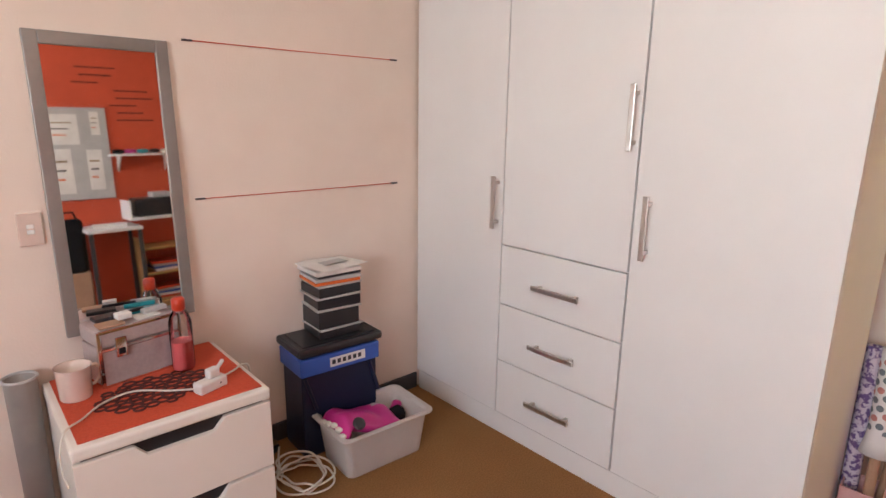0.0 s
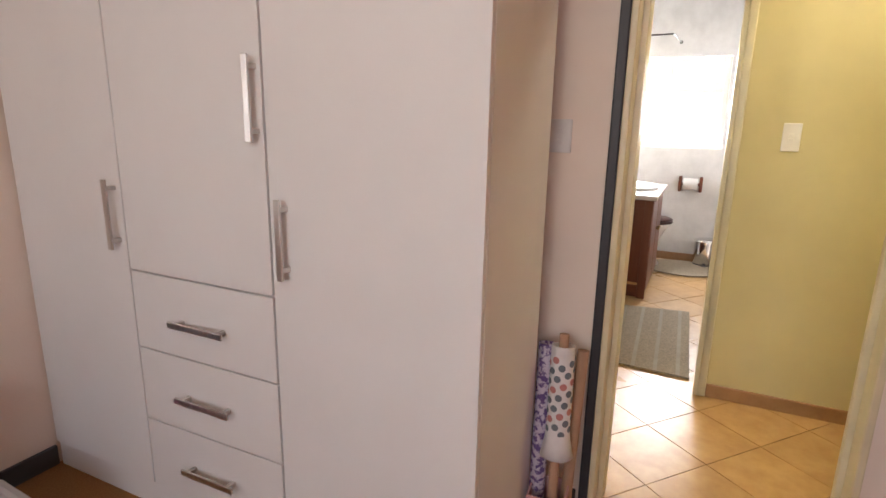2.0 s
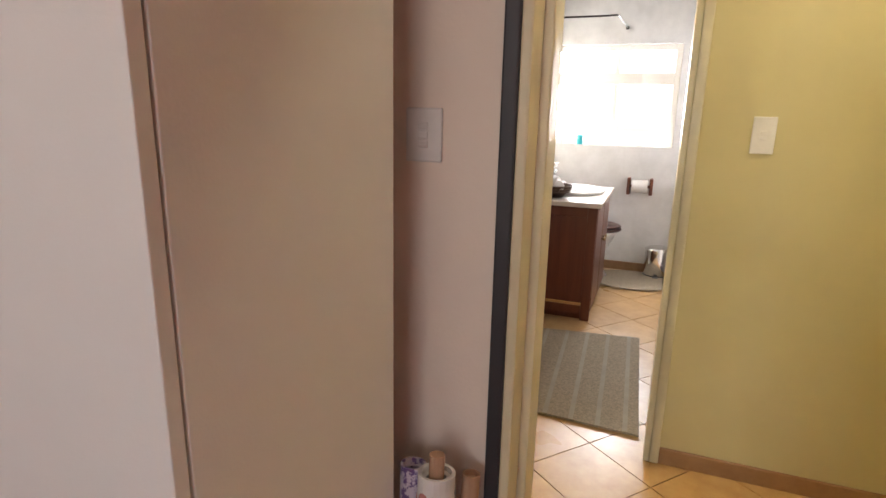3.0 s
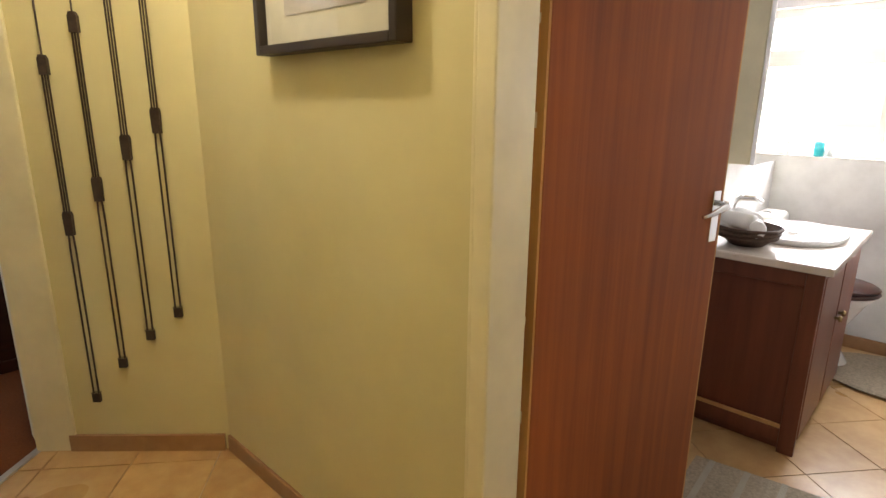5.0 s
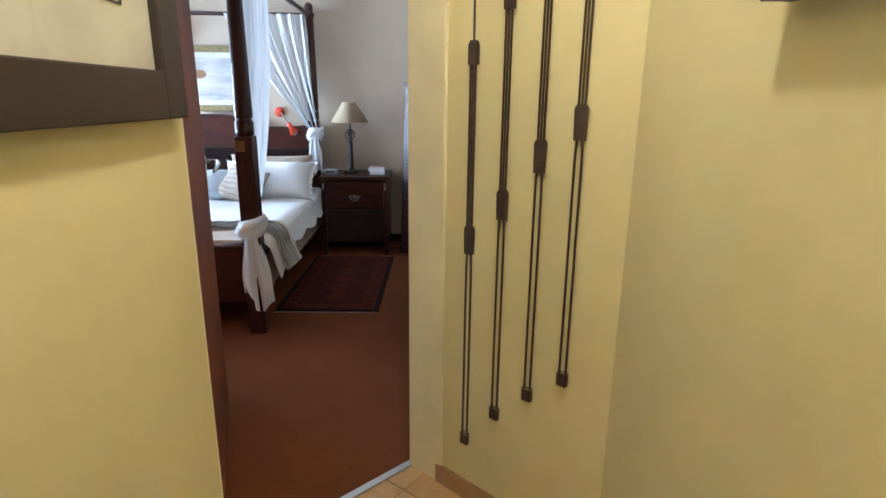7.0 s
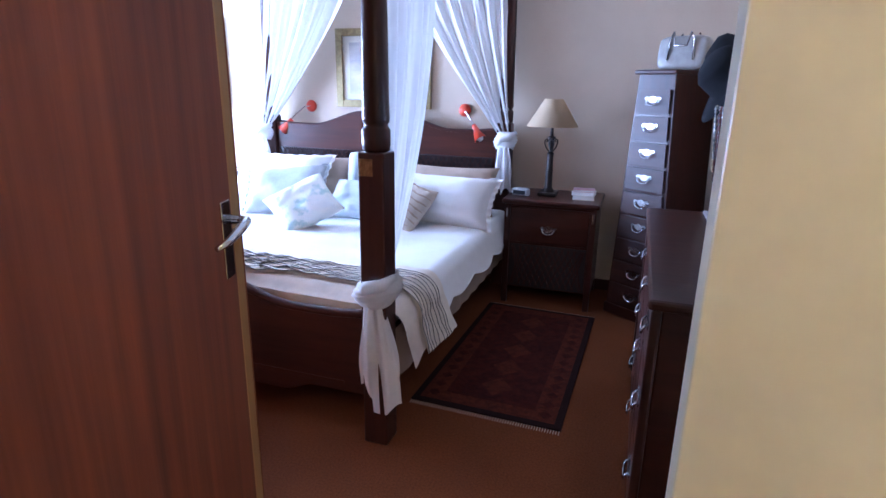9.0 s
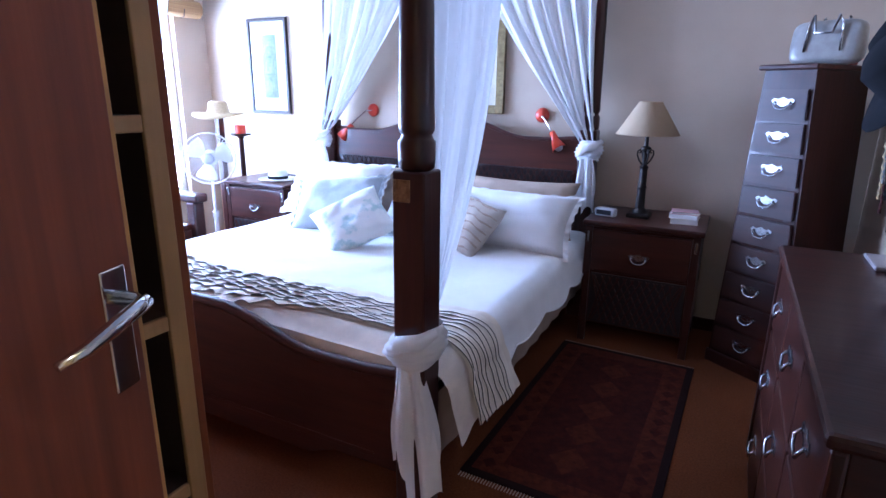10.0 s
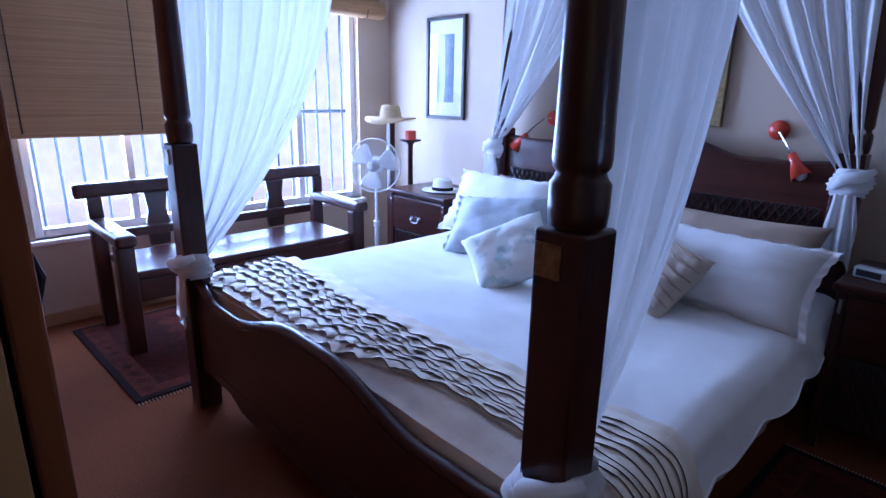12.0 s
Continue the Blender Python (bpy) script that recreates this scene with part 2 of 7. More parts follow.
M = {
    "pink": material("pale_pink_wall_paint", (0.80, 0.70, 0.615), 0.75, scale=3, vary=0.04, bump=0.15, bump_scale=120, second=(0.765, 0.665, 0.58)),
    "red": material("red_wall_paint", (0.60, 0.085, 0.035), 0.7, scale=3, vary=0.05, bump=0.15, bump_scale=120),
    "yellow": material("cream_yellow_wall_paint", (0.62, 0.555, 0.315), 0.7, scale=2.5, vary=0.05, bump=0.07, bump_scale=110, second=(0.585, 0.52, 0.29)),
    "cream_gloss": material("cream_gloss_door_frame_paint", (0.74, 0.67, 0.46), 0.35, scale=4, vary=0.05, bump=0.06, bump_scale=40),
    "bedroom": material("beige_bedroom_wall_paint", (0.54, 0.425, 0.315), 0.78, scale=3, vary=0.05, bump=0.2, bump_scale=110, second=(0.51, 0.40, 0.295)),
    "ceiling": material("white_ceiling_paint", (0.78, 0.77, 0.74), 0.85, bump=0.1),
    "bath_tile": material("glazed_white_wall_tile", (0.74, 0.73, 0.72), 0.22, scale=5, vary=0.04, object_random=0.03),
    "grout": material("grey_tile_grout", (0.34, 0.30, 0.26), 0.9, scale=60, bump=0.3),
    "floor_tile": material("beige_glazed_floor_tile", (0.55, 0.35, 0.155), 0.30, second=(0.46, 0.27, 0.11), scale=9, vary=0.08, object_random=0.05, coat=0.0, bump=0.03, bump_scale=30),
    "carpet": material("tan_loop_pile_carpet", (0.34, 0.175, 0.07), 0.95, second=(0.25, 0.125, 0.05), scale=160, bump=0.9, bump_scale=420, vary=0.1, specular=0.08),
    "bed_floor": material("red_brown_bedroom_carpet", (0.19, 0.060, 0.022), 0.92, second=(0.136, 0.042, 0.016), scale=120, bump=0.7, bump_scale=380, vary=0.14, specular=0.08),
    "skirt_dark": material("dark_grey_painted_skirting", (0.05, 0.05, 0.055), 0.5, vary=0.1),
    "skirt_tan": material("tan_skirting_tile", (0.36, 0.205, 0.10), 0.35, second=(0.30, 0.165, 0.08), scale=12, vary=0.1),
    "black_frame": material("charcoal_door_frame_paint", (0.035, 0.035, 0.042), 0.45, vary=0.1),
    "melamine": material("white_melamine_board", (0.77, 0.78, 0.78), 0.45, scale=4, second=(0.75, 0.76, 0.76), vary=0.02, bump=0.08, bump_scale=200),
    "gap": material("shadow_gap_board_edge", (0.30, 0.26, 0.23), 0.8),
    "steel": material("brushed_steel", (0.66, 0.64, 0.61), 0.33, metal=1.0, second=(0.58, 0.56, 0.54), stretch=(1, 1, 0.05), scale=80),
    "chrome": material("polished_chrome", (0.78, 0.78, 0.78), 0.1, metal=1.0, rough_vary=0.04),
    "silver_frame": material("silver_grey_mirror_frame", (0.30, 0.285, 0.27), 0.4, metal=0.35, vary=0.08),
    "mirror": material("mirror_glass", (0.92, 0.92, 0.92), 0.02, metal=1.0, second=(0.92, 0.92, 0.92), rough_vary=0.0),
    "white_plastic": material("white_plastic", (0.78, 0.77, 0.75), 0.38, vary=0.03),
    "white_paint": material("white_painted_wood", (0.80, 0.76, 0.70), 0.45, second=(0.785, 0.745, 0.685), vary=0.02, bump=0.05),
    "red_cloth": material("red_woven_table_mat", (0.60, 0.080, 0.032), 0.85, second=(0.52, 0.062, 0.024), scale=140, bump=0.6, bump_scale=300),
    "dark_red": material("dark_maroon_cutout_felt", (0.09, 0.018, 0.014), 0.9, bump=0.3),
    "case_alu": material("silver_case_panel", (0.56, 0.50, 0.50), 0.35, metal=0.45, second=(0.50, 0.44, 0.45), scale=90, vary=0.05),
    # also painted as shade behind the drawer fronts and the lattices
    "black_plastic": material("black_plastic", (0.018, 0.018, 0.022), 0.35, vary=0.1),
    "blue_plastic": material("blue_plastic", (0.04, 0.12, 0.50), 0.4, vary=0.08),
    "navy_plastic": material("dark_navy_plastic", (0.010, 0.016, 0.05), 0.4, vary=0.1),
    "orange": material("orange_card", (0.75, 0.16, 0.03), 0.6),
    "grey_lid": material("light_grey_plastic", (0.50, 0.50, 0.50), 0.45),
    "paper": material("white_paper", (0.80, 0.79, 0.76), 0.75, vary=0.04),
    "ink": material("dark_printed_ink", (0.03, 0.03, 0.035), 0.7),
    "clear_tub": translucent("milky_polypropylene", (0.80, 0.76, 0.72), 0.4, 0.12),
    "magenta": material("magenta_plastic", (0.55, 0.03, 0.24), 0.35, vary=0.08),
    "china": material("pale_pink_glazed_china", (0.78, 0.64, 0.56), 0.2, vary=0.03),
    "ceramic": material("white_glazed_ceramic", (0.84, 0.83, 0.81), 0.1, vary=0.02),
    "bottle": glass("clear_bottle_plastic", (0.95, 0.92, 0.92)),
    "pink_liquid": material("pink_lotion", (0.85, 0.20, 0.20), 0.25),
    "cable": material("white_cable_sheath", (0.72, 0.68, 0.60), 0.5),
    "grey_box": material("galvanised_bin_panel", (0.35, 0.33, 0.31), 0.45),
    "door_wood": wood("red_meranti_door_veneer", (0.34, 0.088, 0.012), (0.20, 0.046, 0.007), 0.7, (1, 1, 0.035), 22),
    "door_wood_dark": wood("dark_red_sapele_door_veneer", (0.27, 0.070, 0.024), (0.125, 0.032, 0.014), 0.6, (1, 1, 0.035), 22),
    "door_edge": wood("raw_pine_door_edge", (0.62, 0.34, 0.10), (0.46, 0.22, 0.06), 0.6, (1, 1, 0.05), 30),
    "mahogany": wood("dark_polished_mahogany", (0.066, 0.018, 0.011), (0.032, 0.009, 0.007), 0.32, (0.08, 1, 1), 24, 0.12, 0.3),
    "mahogany_v": wood("dark_polished_mahogany_upright", (0.055, 0.015, 0.010), (0.026, 0.008, 0.006), 0.30, (1, 1, 0.08), 24, 0.15, 0.35),
    "polished_drawer": wood("french_polished_drawer_front", (0.060, 0.019, 0.013), (0.032, 0.010, 0.008), 0.46, (0.08, 1, 1), 24, 0.0),
    "vanity_wood": wood("reddish_vanity_wood", (0.16, 0.045, 0.02), (0.10, 0.026, 0.012), 0.35, (1, 1, 0.06), 24),
    "pine": wood("yellow_pine_edging", (0.52, 0.30, 0.11), (0.42, 0.22, 0.075), 0.5, (1, 1, 0.06), 20),
    "cupboard_in": material("dark_cupboard_lining", (0.095, 0.055, 0.040), 0.8, vary=0.1),
    "brass": material("aged_brass", (0.36, 0.27, 0.13), 0.38, metal=1.0, second=(0.20, 0.14, 0.07), scale=60),
    "pewter": material("antique_silver_handle", (0.55, 0.55, 0.57), 0.25, metal=1.0, second=(0.35, 0.35, 0.37), scale=60),
    "linen": material("white_cotton_bed_linen", (0.80, 0.79, 0.77), 0.88, second=(0.77, 0.76, 0.74), scale=14, bump=0.25, bump_scale=260, sheen=0.2, vary=0.02, specular=0.08),
    "duvet_under": material("cream_duvet_underside", (0.70, 0.61, 0.52), 0.9, scale=14, bump=0.25, bump_scale=240, specular=0.08),
    "runner": material("beige_ruffled_satin", (0.80, 0.71, 0.58), 0.6, second=(0.74, 0.65, 0.52), scale=20, bump=0.15, bump_scale=200, island_random=0.06, sheen=0.2),
    "pillow_grey": material("pale_grey_satin_cushion", (0.44, 0.48, 0.51), 0.6, scale=18, bump=0.15, bump_scale=200, sheen=0.2),
    "pillow_print": material("white_cushion_with_pale_aqua_print", (0.78, 0.78, 0.74), 0.8, second=(0.42, 0.56, 0.54), scale=9, contrast=(0.36, 0.46), bump=0.2, bump_scale=220),
    "cushion_beige": material("beige_pleated_satin", (0.56, 0.48, 0.39), 0.7, scale=18, bump=0.2, bump_scale=200),
    "taupe": material("taupe_cotton_sham", (0.46, 0.35, 0.27), 0.85, bump=0.2, bump_scale=220, specular=0.08),
    "sheer": translucent("white_voile_curtain", (0.86, 0.86, 0.86), 0.28, 0.025),
    # the same voile, coloured whiter so the shaded knots and tails look lit
    "sheer_folded_lightened": translucent("white_voile_folds_lightened", (0.94, 0.94, 0.94), 0.42, 0.0),
    "shade": translucent("parchment_lamp_shade", (0.62, 0.47, 0.31), 0.35, 0.0),
    "hanging_metal": material("brown_patinated_iron", (0.055, 0.032, 0.022), 0.55, metal=0.1, second=(0.030, 0.018, 0.013), scale=40, bump=0.3, bump_scale=90),
    "piping": material("black_brown_piping_cord", (0.022, 0.018, 0.018), 0.7, vary=0.1),
    "iron": material("dark_wrought_iron", (0.035, 0.028, 0.025), 0.45, metal=0.7, bump=0.3, bump_scale=80),
    "red_enamel": material("orange_red_enamel", (0.62, 0.055, 0.02), 0.3, vary=0.05),
    "gold_frame": material("antique_gold_picture_frame", (0.30, 0.235, 0.11), 0.45, metal=0.6, second=(0.20, 0.15, 0.07), scale=40),
    "dark_frame": material("dark_brown_picture_frame", (0.03, 0.018, 0.013), 0.4, vary=0.1),
    "mount": material("cream_picture_mount", (0.74, 0.70, 0.58), 0.85),
    "art_blue": material("blue_grey_print", (0.27, 0.30, 0.33), 0.8, second=(0.17, 0.20, 0.24), scale=60, contrast=(0.42, 0.58)),
    "art_dark": material("slate_print_medallion", (0.19, 0.21, 0.25), 0.8, second=(0.34, 0.36, 0.40), scale=90, contrast=(0.42, 0.58)),
    "art_landscape": material("washed_abstract_painting", (0.66, 0.60, 0.52), 0.8, second=(0.38, 0.36, 0.35), scale=5, stretch=(0.6, 1, 2.2)),
    "picture_glass": glass("picture_glass"),
    "window_glass": glass("window_glass"),
    "bars": material("dark_burglar_bar_paint", (0.04, 0.05, 0.055), 0.5, metal=0.3),
    "blind": material("woven_bamboo_blind", (0.42, 0.235, 0.10), 0.75, second=(0.29, 0.155, 0.062), stretch=(1, 0.05, 6), scale=26, bump=0.4, bump_scale=60, vary=0.1),
    "straw": material("woven_straw", (0.50, 0.36, 0.19), 0.8, second=(0.40, 0.28, 0.14), scale=90, bump=0.5, bump_scale=160),
    "white_felt": material("cream_felt_hat", (0.80, 0.78, 0.72), 0.9, bump=0.2),
    "leather_grey": material("grey_patent_leather", (0.34, 0.32, 0.29), 0.3, second=(0.27, 0.25, 0.23), scale=20, vary=0.08),
    "black_cloth": material("black_felt", (0.016, 0.016, 0.018), 0.9, bump=0.3, specular=0.08),
    "beads": material("grey_pearl_and_crystal_beads", (0.50, 0.49, 0.46), 0.2, second=(0.16, 0.15, 0.14), scale=30, metal=0.3, island_random=0.5),
    "rug": material("dark_red_wool_rug", (0.065, 0.013, 0.009), 0.95, second=(0.032, 0.009, 0.008), scale=24, bump=0.7, bump_scale=240, vary=0.15, specular=0.08),
    "rug_red": material("brick_red_rug_motif", (0.10, 0.022, 0.012), 0.95, second=(0.055, 0.013, 0.009), scale=40, bump=0.7, bump_scale=240, specular=0.08),
    "rug_dark": material("near_black_rug_border", (0.020, 0.010, 0.010), 0.95, bump=0.7, bump_scale=240, specular=0.08),
    "mat_grey": material("grey_woven_bath_mat", (0.42, 0.35, 0.26), 0.95, second=(0.28, 0.24, 0.185), scale=90, bump=0.9, bump_scale=260, specular=0.08),
    "mat_light": material("pale_mat_stripe", (0.42, 0.38, 0.31), 0.95, bump=0.9, bump_scale=260, specular=0.08),
    "aqua": material("aqua_plastic", (0.03, 0.42, 0.50), 0.3),
    "basket": material("dark_woven_basket", (0.09, 0.05, 0.03), 0.7, second=(0.05, 0.028, 0.018), scale=80, bump=0.8, bump_scale=120),
    "marble": material("pale_vanity_top", (0.62, 0.55, 0.47), 0.2, second=(0.54, 0.46, 0.39), scale=8, vary=0.05),
    "paving": material("pale_concrete_paving", (0.42, 0.38, 0.33), 0.9, scale=12, bump=0.3, vary=0.1),
    "leaf": material("garden_leaf", (0.22, 0.30, 0.12), 0.6, island_random=0.3),
    "garden_wall": material("white_garden_wall_plaster", (0.74, 0.72, 0.68), 0.9, scale=6, bump=0.3, vary=0.06),
    "wrap_white": material("white_gift_wrap_paper", (0.78, 0.76, 0.76), 0.45, vary=0.03),
    "wrap_purple": material("purple_patterned_gift_wrap", (0.55, 0.50, 0.60), 0.5, second=(0.12, 0.07, 0.22), scale=55, contrast=(0.45, 0.52)),
    "dot_grey": material("slate_dot_print", (0.16, 0.19, 0.22), 0.5),
    "dot_pink": material("pink_dot_print", (0.55, 0.22, 0.20), 0.5),
    "kraft": material("brown_kraft_card", (0.46, 0.28, 0.18), 0.8),
    "pink_card": material("pale_pink_card", (0.62, 0.36, 0.36), 0.7),
    "perfume": material("tinted_perfume_glass", (0.30, 0.17, 0.42), 0.08, second=(0.22, 0.12, 0.34), vary=0.1),
    "hull": material("grey_vacuum_cleaner_plastic", (0.10, 0.10, 0.11), 0.35),
    "bulb": glowing("hall_bulb_glass", (1.0, 0.86, 0.6), 6.0),
}

# ---- building helpers ----


def part(name, bm, mat, parent=None, label="", smooth=False):
    """Links a bmesh as one mesh object under a thing or part."""
    me = bpy.data.meshes.new(name)
    bmesh.ops.recalc_face_normals(bm, faces=bm.faces)
    bmesh.ops.scale(bm, vec=(U, U, U), verts=bm.verts)
    bm.to_mesh(me)
    bm.free()
    if smooth:
        me.polygons.foreach_set("use_smooth", [True] * len(me.polygons))
    me.materials.append(M[mat] if isinstance(mat, str) else mat)
    ob = new(name, me)
    if parent:
        ob.parent = parent
    if label:
        ob["label"] = label
    return ob


def at(x, y, z, turn=0.0):
    """A pose from plan units and a turn about z."""
    return pose(U * x, U * y, U * z, 0, 0, turn)


def thing(name, label, category, place=(0, 0, 0), turn=0.0, group="", kind=""):
    """An Empty at a thing's base that carries its parts."""
    ob = new(name)
    ob.empty_display_size = 0.05
    ob.matrix_world = at(*place, turn)
    return tagged(ob, label, category, group, kind)


def structure(name, bm, mat, label="", smooth=False):
    return tagged(part(name, bm, mat, smooth=smooth), label, kind="structure")


def box(lo, hi, bevel=0.0, bm=None, m=None, segments=2):
    """A box between two corners, with rounded edges, added to bm."""
    sub = bmesh.new()
    c = [(a + b) / 2 for a, b in zip(lo, hi)]
    s = [abs(b - a) for a, b in zip(lo, hi)]
    bmesh.ops.create_cube(sub, size=1, matrix=Matrix.Translation(c) @ Matrix.Diagonal((*s, 1)))
    if bevel:
        bmesh.ops.bevel(sub, geom=sub.edges[:], offset=min(bevel, min(s) * 0.45), segments=segments, affect='EDGES', profile=0.5)
    return join(bm, sub, m)


def join(bm, sub, m=None):
    if m is not None:
        bmesh.ops.transform(sub, matrix=m, verts=sub.verts)
    if bm is None:
        return sub
    me = bpy.data.meshes.new("joined")
    sub.to_mesh(me)
    sub.free()
    bm.from_mesh(me)
    bpy.data.meshes.remove(me)
    return bm


def quad(*corners):
    """One flat pane."""
    sub = bmesh.new()
    sub.faces.new([sub.verts.new(c) for c in corners])
    return sub


def lathe(profile, n=24, bm=None, m=None):
    """A solid of revolution about z from (radius, height) pairs."""
    sub = bmesh.new()
    rings = []
    for r, z in profile:
        if r < 1e-5:
            rings.append([sub.verts.new((0, 0, z))])
        else:
            rings.append([sub.verts.new((r * math.cos(2 * math.pi * k / n), r * math.sin(2 * math.pi * k / n), z)) for k in range(n)])
    for a, b in zip(rings, rings[1:]):
        if len(a) == 1 and len(b) == 1:
            continue
        for k in range(n):
            j = (k + 1) % n
            if len(a) == 1:
                sub.faces.new((a[0], b[k], b[j]))
            elif len(b) == 1:
                sub.faces.new((a[k], a[j], b[0]))
            else:
                sub.faces.new((a[k], a[j], b[j], b[k]))
    return join(bm, sub, m)


def prism(outline, depth, bm=None, m=None, bevel=0.0):
    """Extrudes an outline in the xz plane along y from 0 to depth."""
    sub = bmesh.new()
    face = sub.faces.new([sub.verts.new((x, 0, z)) for x, z in outline])
    ext = bmesh.ops.extrude_face_region(sub, geom=[face])
    bmesh.ops.translate(sub, vec=(0, depth, 0), verts=[v for v in ext["geom"] if isinstance(v, bmesh.types.BMVert)])
    if bevel:
        bmesh.ops.bevel(sub, geom=sub.edges[:], offset=bevel, segments=2, affect='EDGES')
    return join(bm, sub, m)


def tube(points, radius, n=8, bm=None, m=None, closed=False):
    """A round rod along points; radius a number or one for each point."""
    sub = bmesh.new()
    pts = [Vector(p) for p in points]
    rad = radius if isinstance(radius, (list, tuple)) else [radius] * len(pts)
    rings, up = [], None
    for i, p in enumerate(pts):
        a = pts[i - 1] if (i or closed) else p
        b = pts[(i + 1) % len(pts)] if (i + 1 < len(pts) or closed) else p
        d = (b - a).normalized()
        if up is None:
            up = d.orthogonal().normalized()
        up = (up - d * up.dot(d)).normalized()
        side = d.cross(up)
        rings.append([sub.verts.new(p + rad[i] * (math.cos(2 * math.pi * k / n) * up + math.sin(2 * math.pi * k / n) * side)) for k in range(n)])
    pairs = list(zip(rings, rings[1:])) + ([(rings[-1], rings[0])] if closed else [])
    for a, b in pairs:
        for k in range(n):
            j = (k + 1) % n
            sub.faces.new((a[k], a[j], b[j], b[k]))
    if not closed:
        sub.faces.new(rings[0][::-1])
        sub.faces.new(rings[-1])
    return join(bm, sub, m)


def sheet(fn, nu, nv, bm=None, m=None, thick=0.0):
    """A surface fn(u, v) over 0..1 by 0..1, given thickness along z or as a plain cloth."""
    sub = bmesh.new()
    g = [[sub.verts.new(fn(i / nu, j / nv)) for j in range(nv + 1)] for i in range(nu + 1)]
    for i in range(nu):
        for j in range(nv):
            sub.faces.new((g[i][j], g[i + 1][j], g[i + 1][j + 1], g[i][j + 1]))
    if thick:
        bmesh.ops.recalc_face_normals(sub, faces=sub.faces)
        bmesh.ops.solidify(sub, geom=sub.faces[:], thickness=thick)
    return join(bm, sub, m)


def arc(cx, cz, r, a0, a1, n=8, y=0.0):
    return [(cx + r * math.cos(radians(a0 + (a1 - a0) * k / n)), y, cz + r * math.sin(radians(a0 + (a1 - a0) * k / n))) for k in range(n + 1)]


def smoothstep(a, b, x):
    t = min(max((x - a) / (b - a), 0), 1)
    return t * t * (3 - 2 * t)


TOP = 2.3

# ---- large structure ----
HEAD = 1.77          # door heads
STUDY_Y, RED_Y, STUDY_W = 1.785, -1.3, -1.5
HALL_W, HALL_E = 2.438, 3.34
BATH_E = 6.1


def wall_y(name, x0, x1, y0, y1, mat, openings=(), label="", top=TOP):
    """A wall along y between faces x0 and x1, with openings (y from, y to, sill, head)."""
    bm = bmesh.new()
    at_y = y0
    for a, b, sill, head in sorted(openings):
        box((x0, at_y, 0), (x1, a, top), bm=bm)
        if sill > 0:
            box((x0, a, 0), (x1, b, sill), bm=bm)
        box((x0, a, head), (x1, b, top), bm=bm)
        at_y = b
    box((x0, at_y, 0), (x1, y1, top), bm=bm)
    return structure(name, bm, mat, label)


def wall_x(name, y0, y1, x0, x1, mat, label=""):
    return structure(name, box((x0, y0, 0), (x1, y1, TOP)), mat, label)


STUDY_DOOR = (-0.66, 0.02, 0, HEAD)
BATH_DOOR = (-0.280, 0.470, 0, HEAD)
HALL_SE = 3.395      # the hall wall steps back south of the bathroom door
wall_x("wall_study_north", STUDY_Y, 1.84, STUDY_W - 0.12, 2.27, "pink", "pale pink painted plaster wall")
wall_x("wall_study_south", RED_Y - 0.12, RED_Y, STUDY_W - 0.12, 2.41, "red", "red painted plaster wall")
wall_y("wall_study_west", STUDY_W - 0.12, STUDY_W, RED_Y, STUDY_Y, "pink", [(-1.0, 0.6, 0.85, 1.9)], "pale pink wall with a window")
wall_y("wall_study_east", 2.35, 2.394, RED_Y, 1.47, "pink", [STUDY_DOOR], "pale pink wall with a doorway")
wall_y("wall_hall_west", 2.396, HALL_W, -1.7, 1.49, "yellow", [STUDY_DOOR], "cream yellow hallway wall with a doorway")
wall_y("wall_hall_east", HALL_E, 3.40, BATH_DOOR[0], 1.75, "yellow", [(BATH_DOOR[0], BATH_DOOR[1], 0, HEAD)], "cream yellow hallway wall with a doorway")
wall_x("wall_hall_south_east", -1.7, BATH_DOOR[0], HALL_SE, 3.44, "yellow", "cream yellow hallway wall beside the bathroom door")
wall_x("wall_hall_south", -1.76, -1.70, 2.412, 3.40, "yellow", "cream yellow hallway end wall")
wall_y("wall_bathroom_west", 3.442, 3.48, -0.5, 0.68, "bath_tile", [BATH_DOOR], "white tiled bathroom wall with a doorway")
wall_y("wall_bathroom_east", BATH_E, BATH_E + 0.14, -0.5, 0.68, "bath_tile", [(-0.28, 0.62, 1.0, 1.765)], "white tiled wall with a window")
wall_x("wall_bathroom_north", 0.62, 0.68, 3.46, BATH_E, "bath_tile", "white tiled bathroom wall")
wall_x("wall_bathroom_south", -0.50, -0.44, 3.46, BATH_E, "bath_tile", "white tiled bathroom wall")
wall_x("wall_bedroom_south", 1.842, 1.90, -1.0, 2.27, "bedroom", "beige painted bedroom wall")
wall_x("wall_bedroom_north", 5.28, 5.40, -1.14, 3.36, "bedroom", "beige painted bedroom wall")
wall_y("wall_bedroom_west", -1.14, -1.0, 1.90, 5.28, "bedroom", [(2.98, 5.01, 0.47, 1.80)], "beige wall with a wide window")
wall_y("wall_bedroom_east", 3.236, 3.356, 2.02, 5.28, "bedroom", (), "beige painted bedroom wall")


def slab(name, a, b, thick, z0, z1, mat, label=""):
    """An upright slab whose near face runs from a to b; it thickens to the left of that way."""
    (ax, ay), (bx, by) = a, b
    length = math.hypot(bx - ax, by - ay)
    m = Matrix.Translation((ax, ay, 0)) @ Matrix.Rotation(math.atan2(by - ay, bx - ax), 4, 'Z')
    return structure(name, box((0, 0, z0), (length, thick, z1), m=m), mat, label)


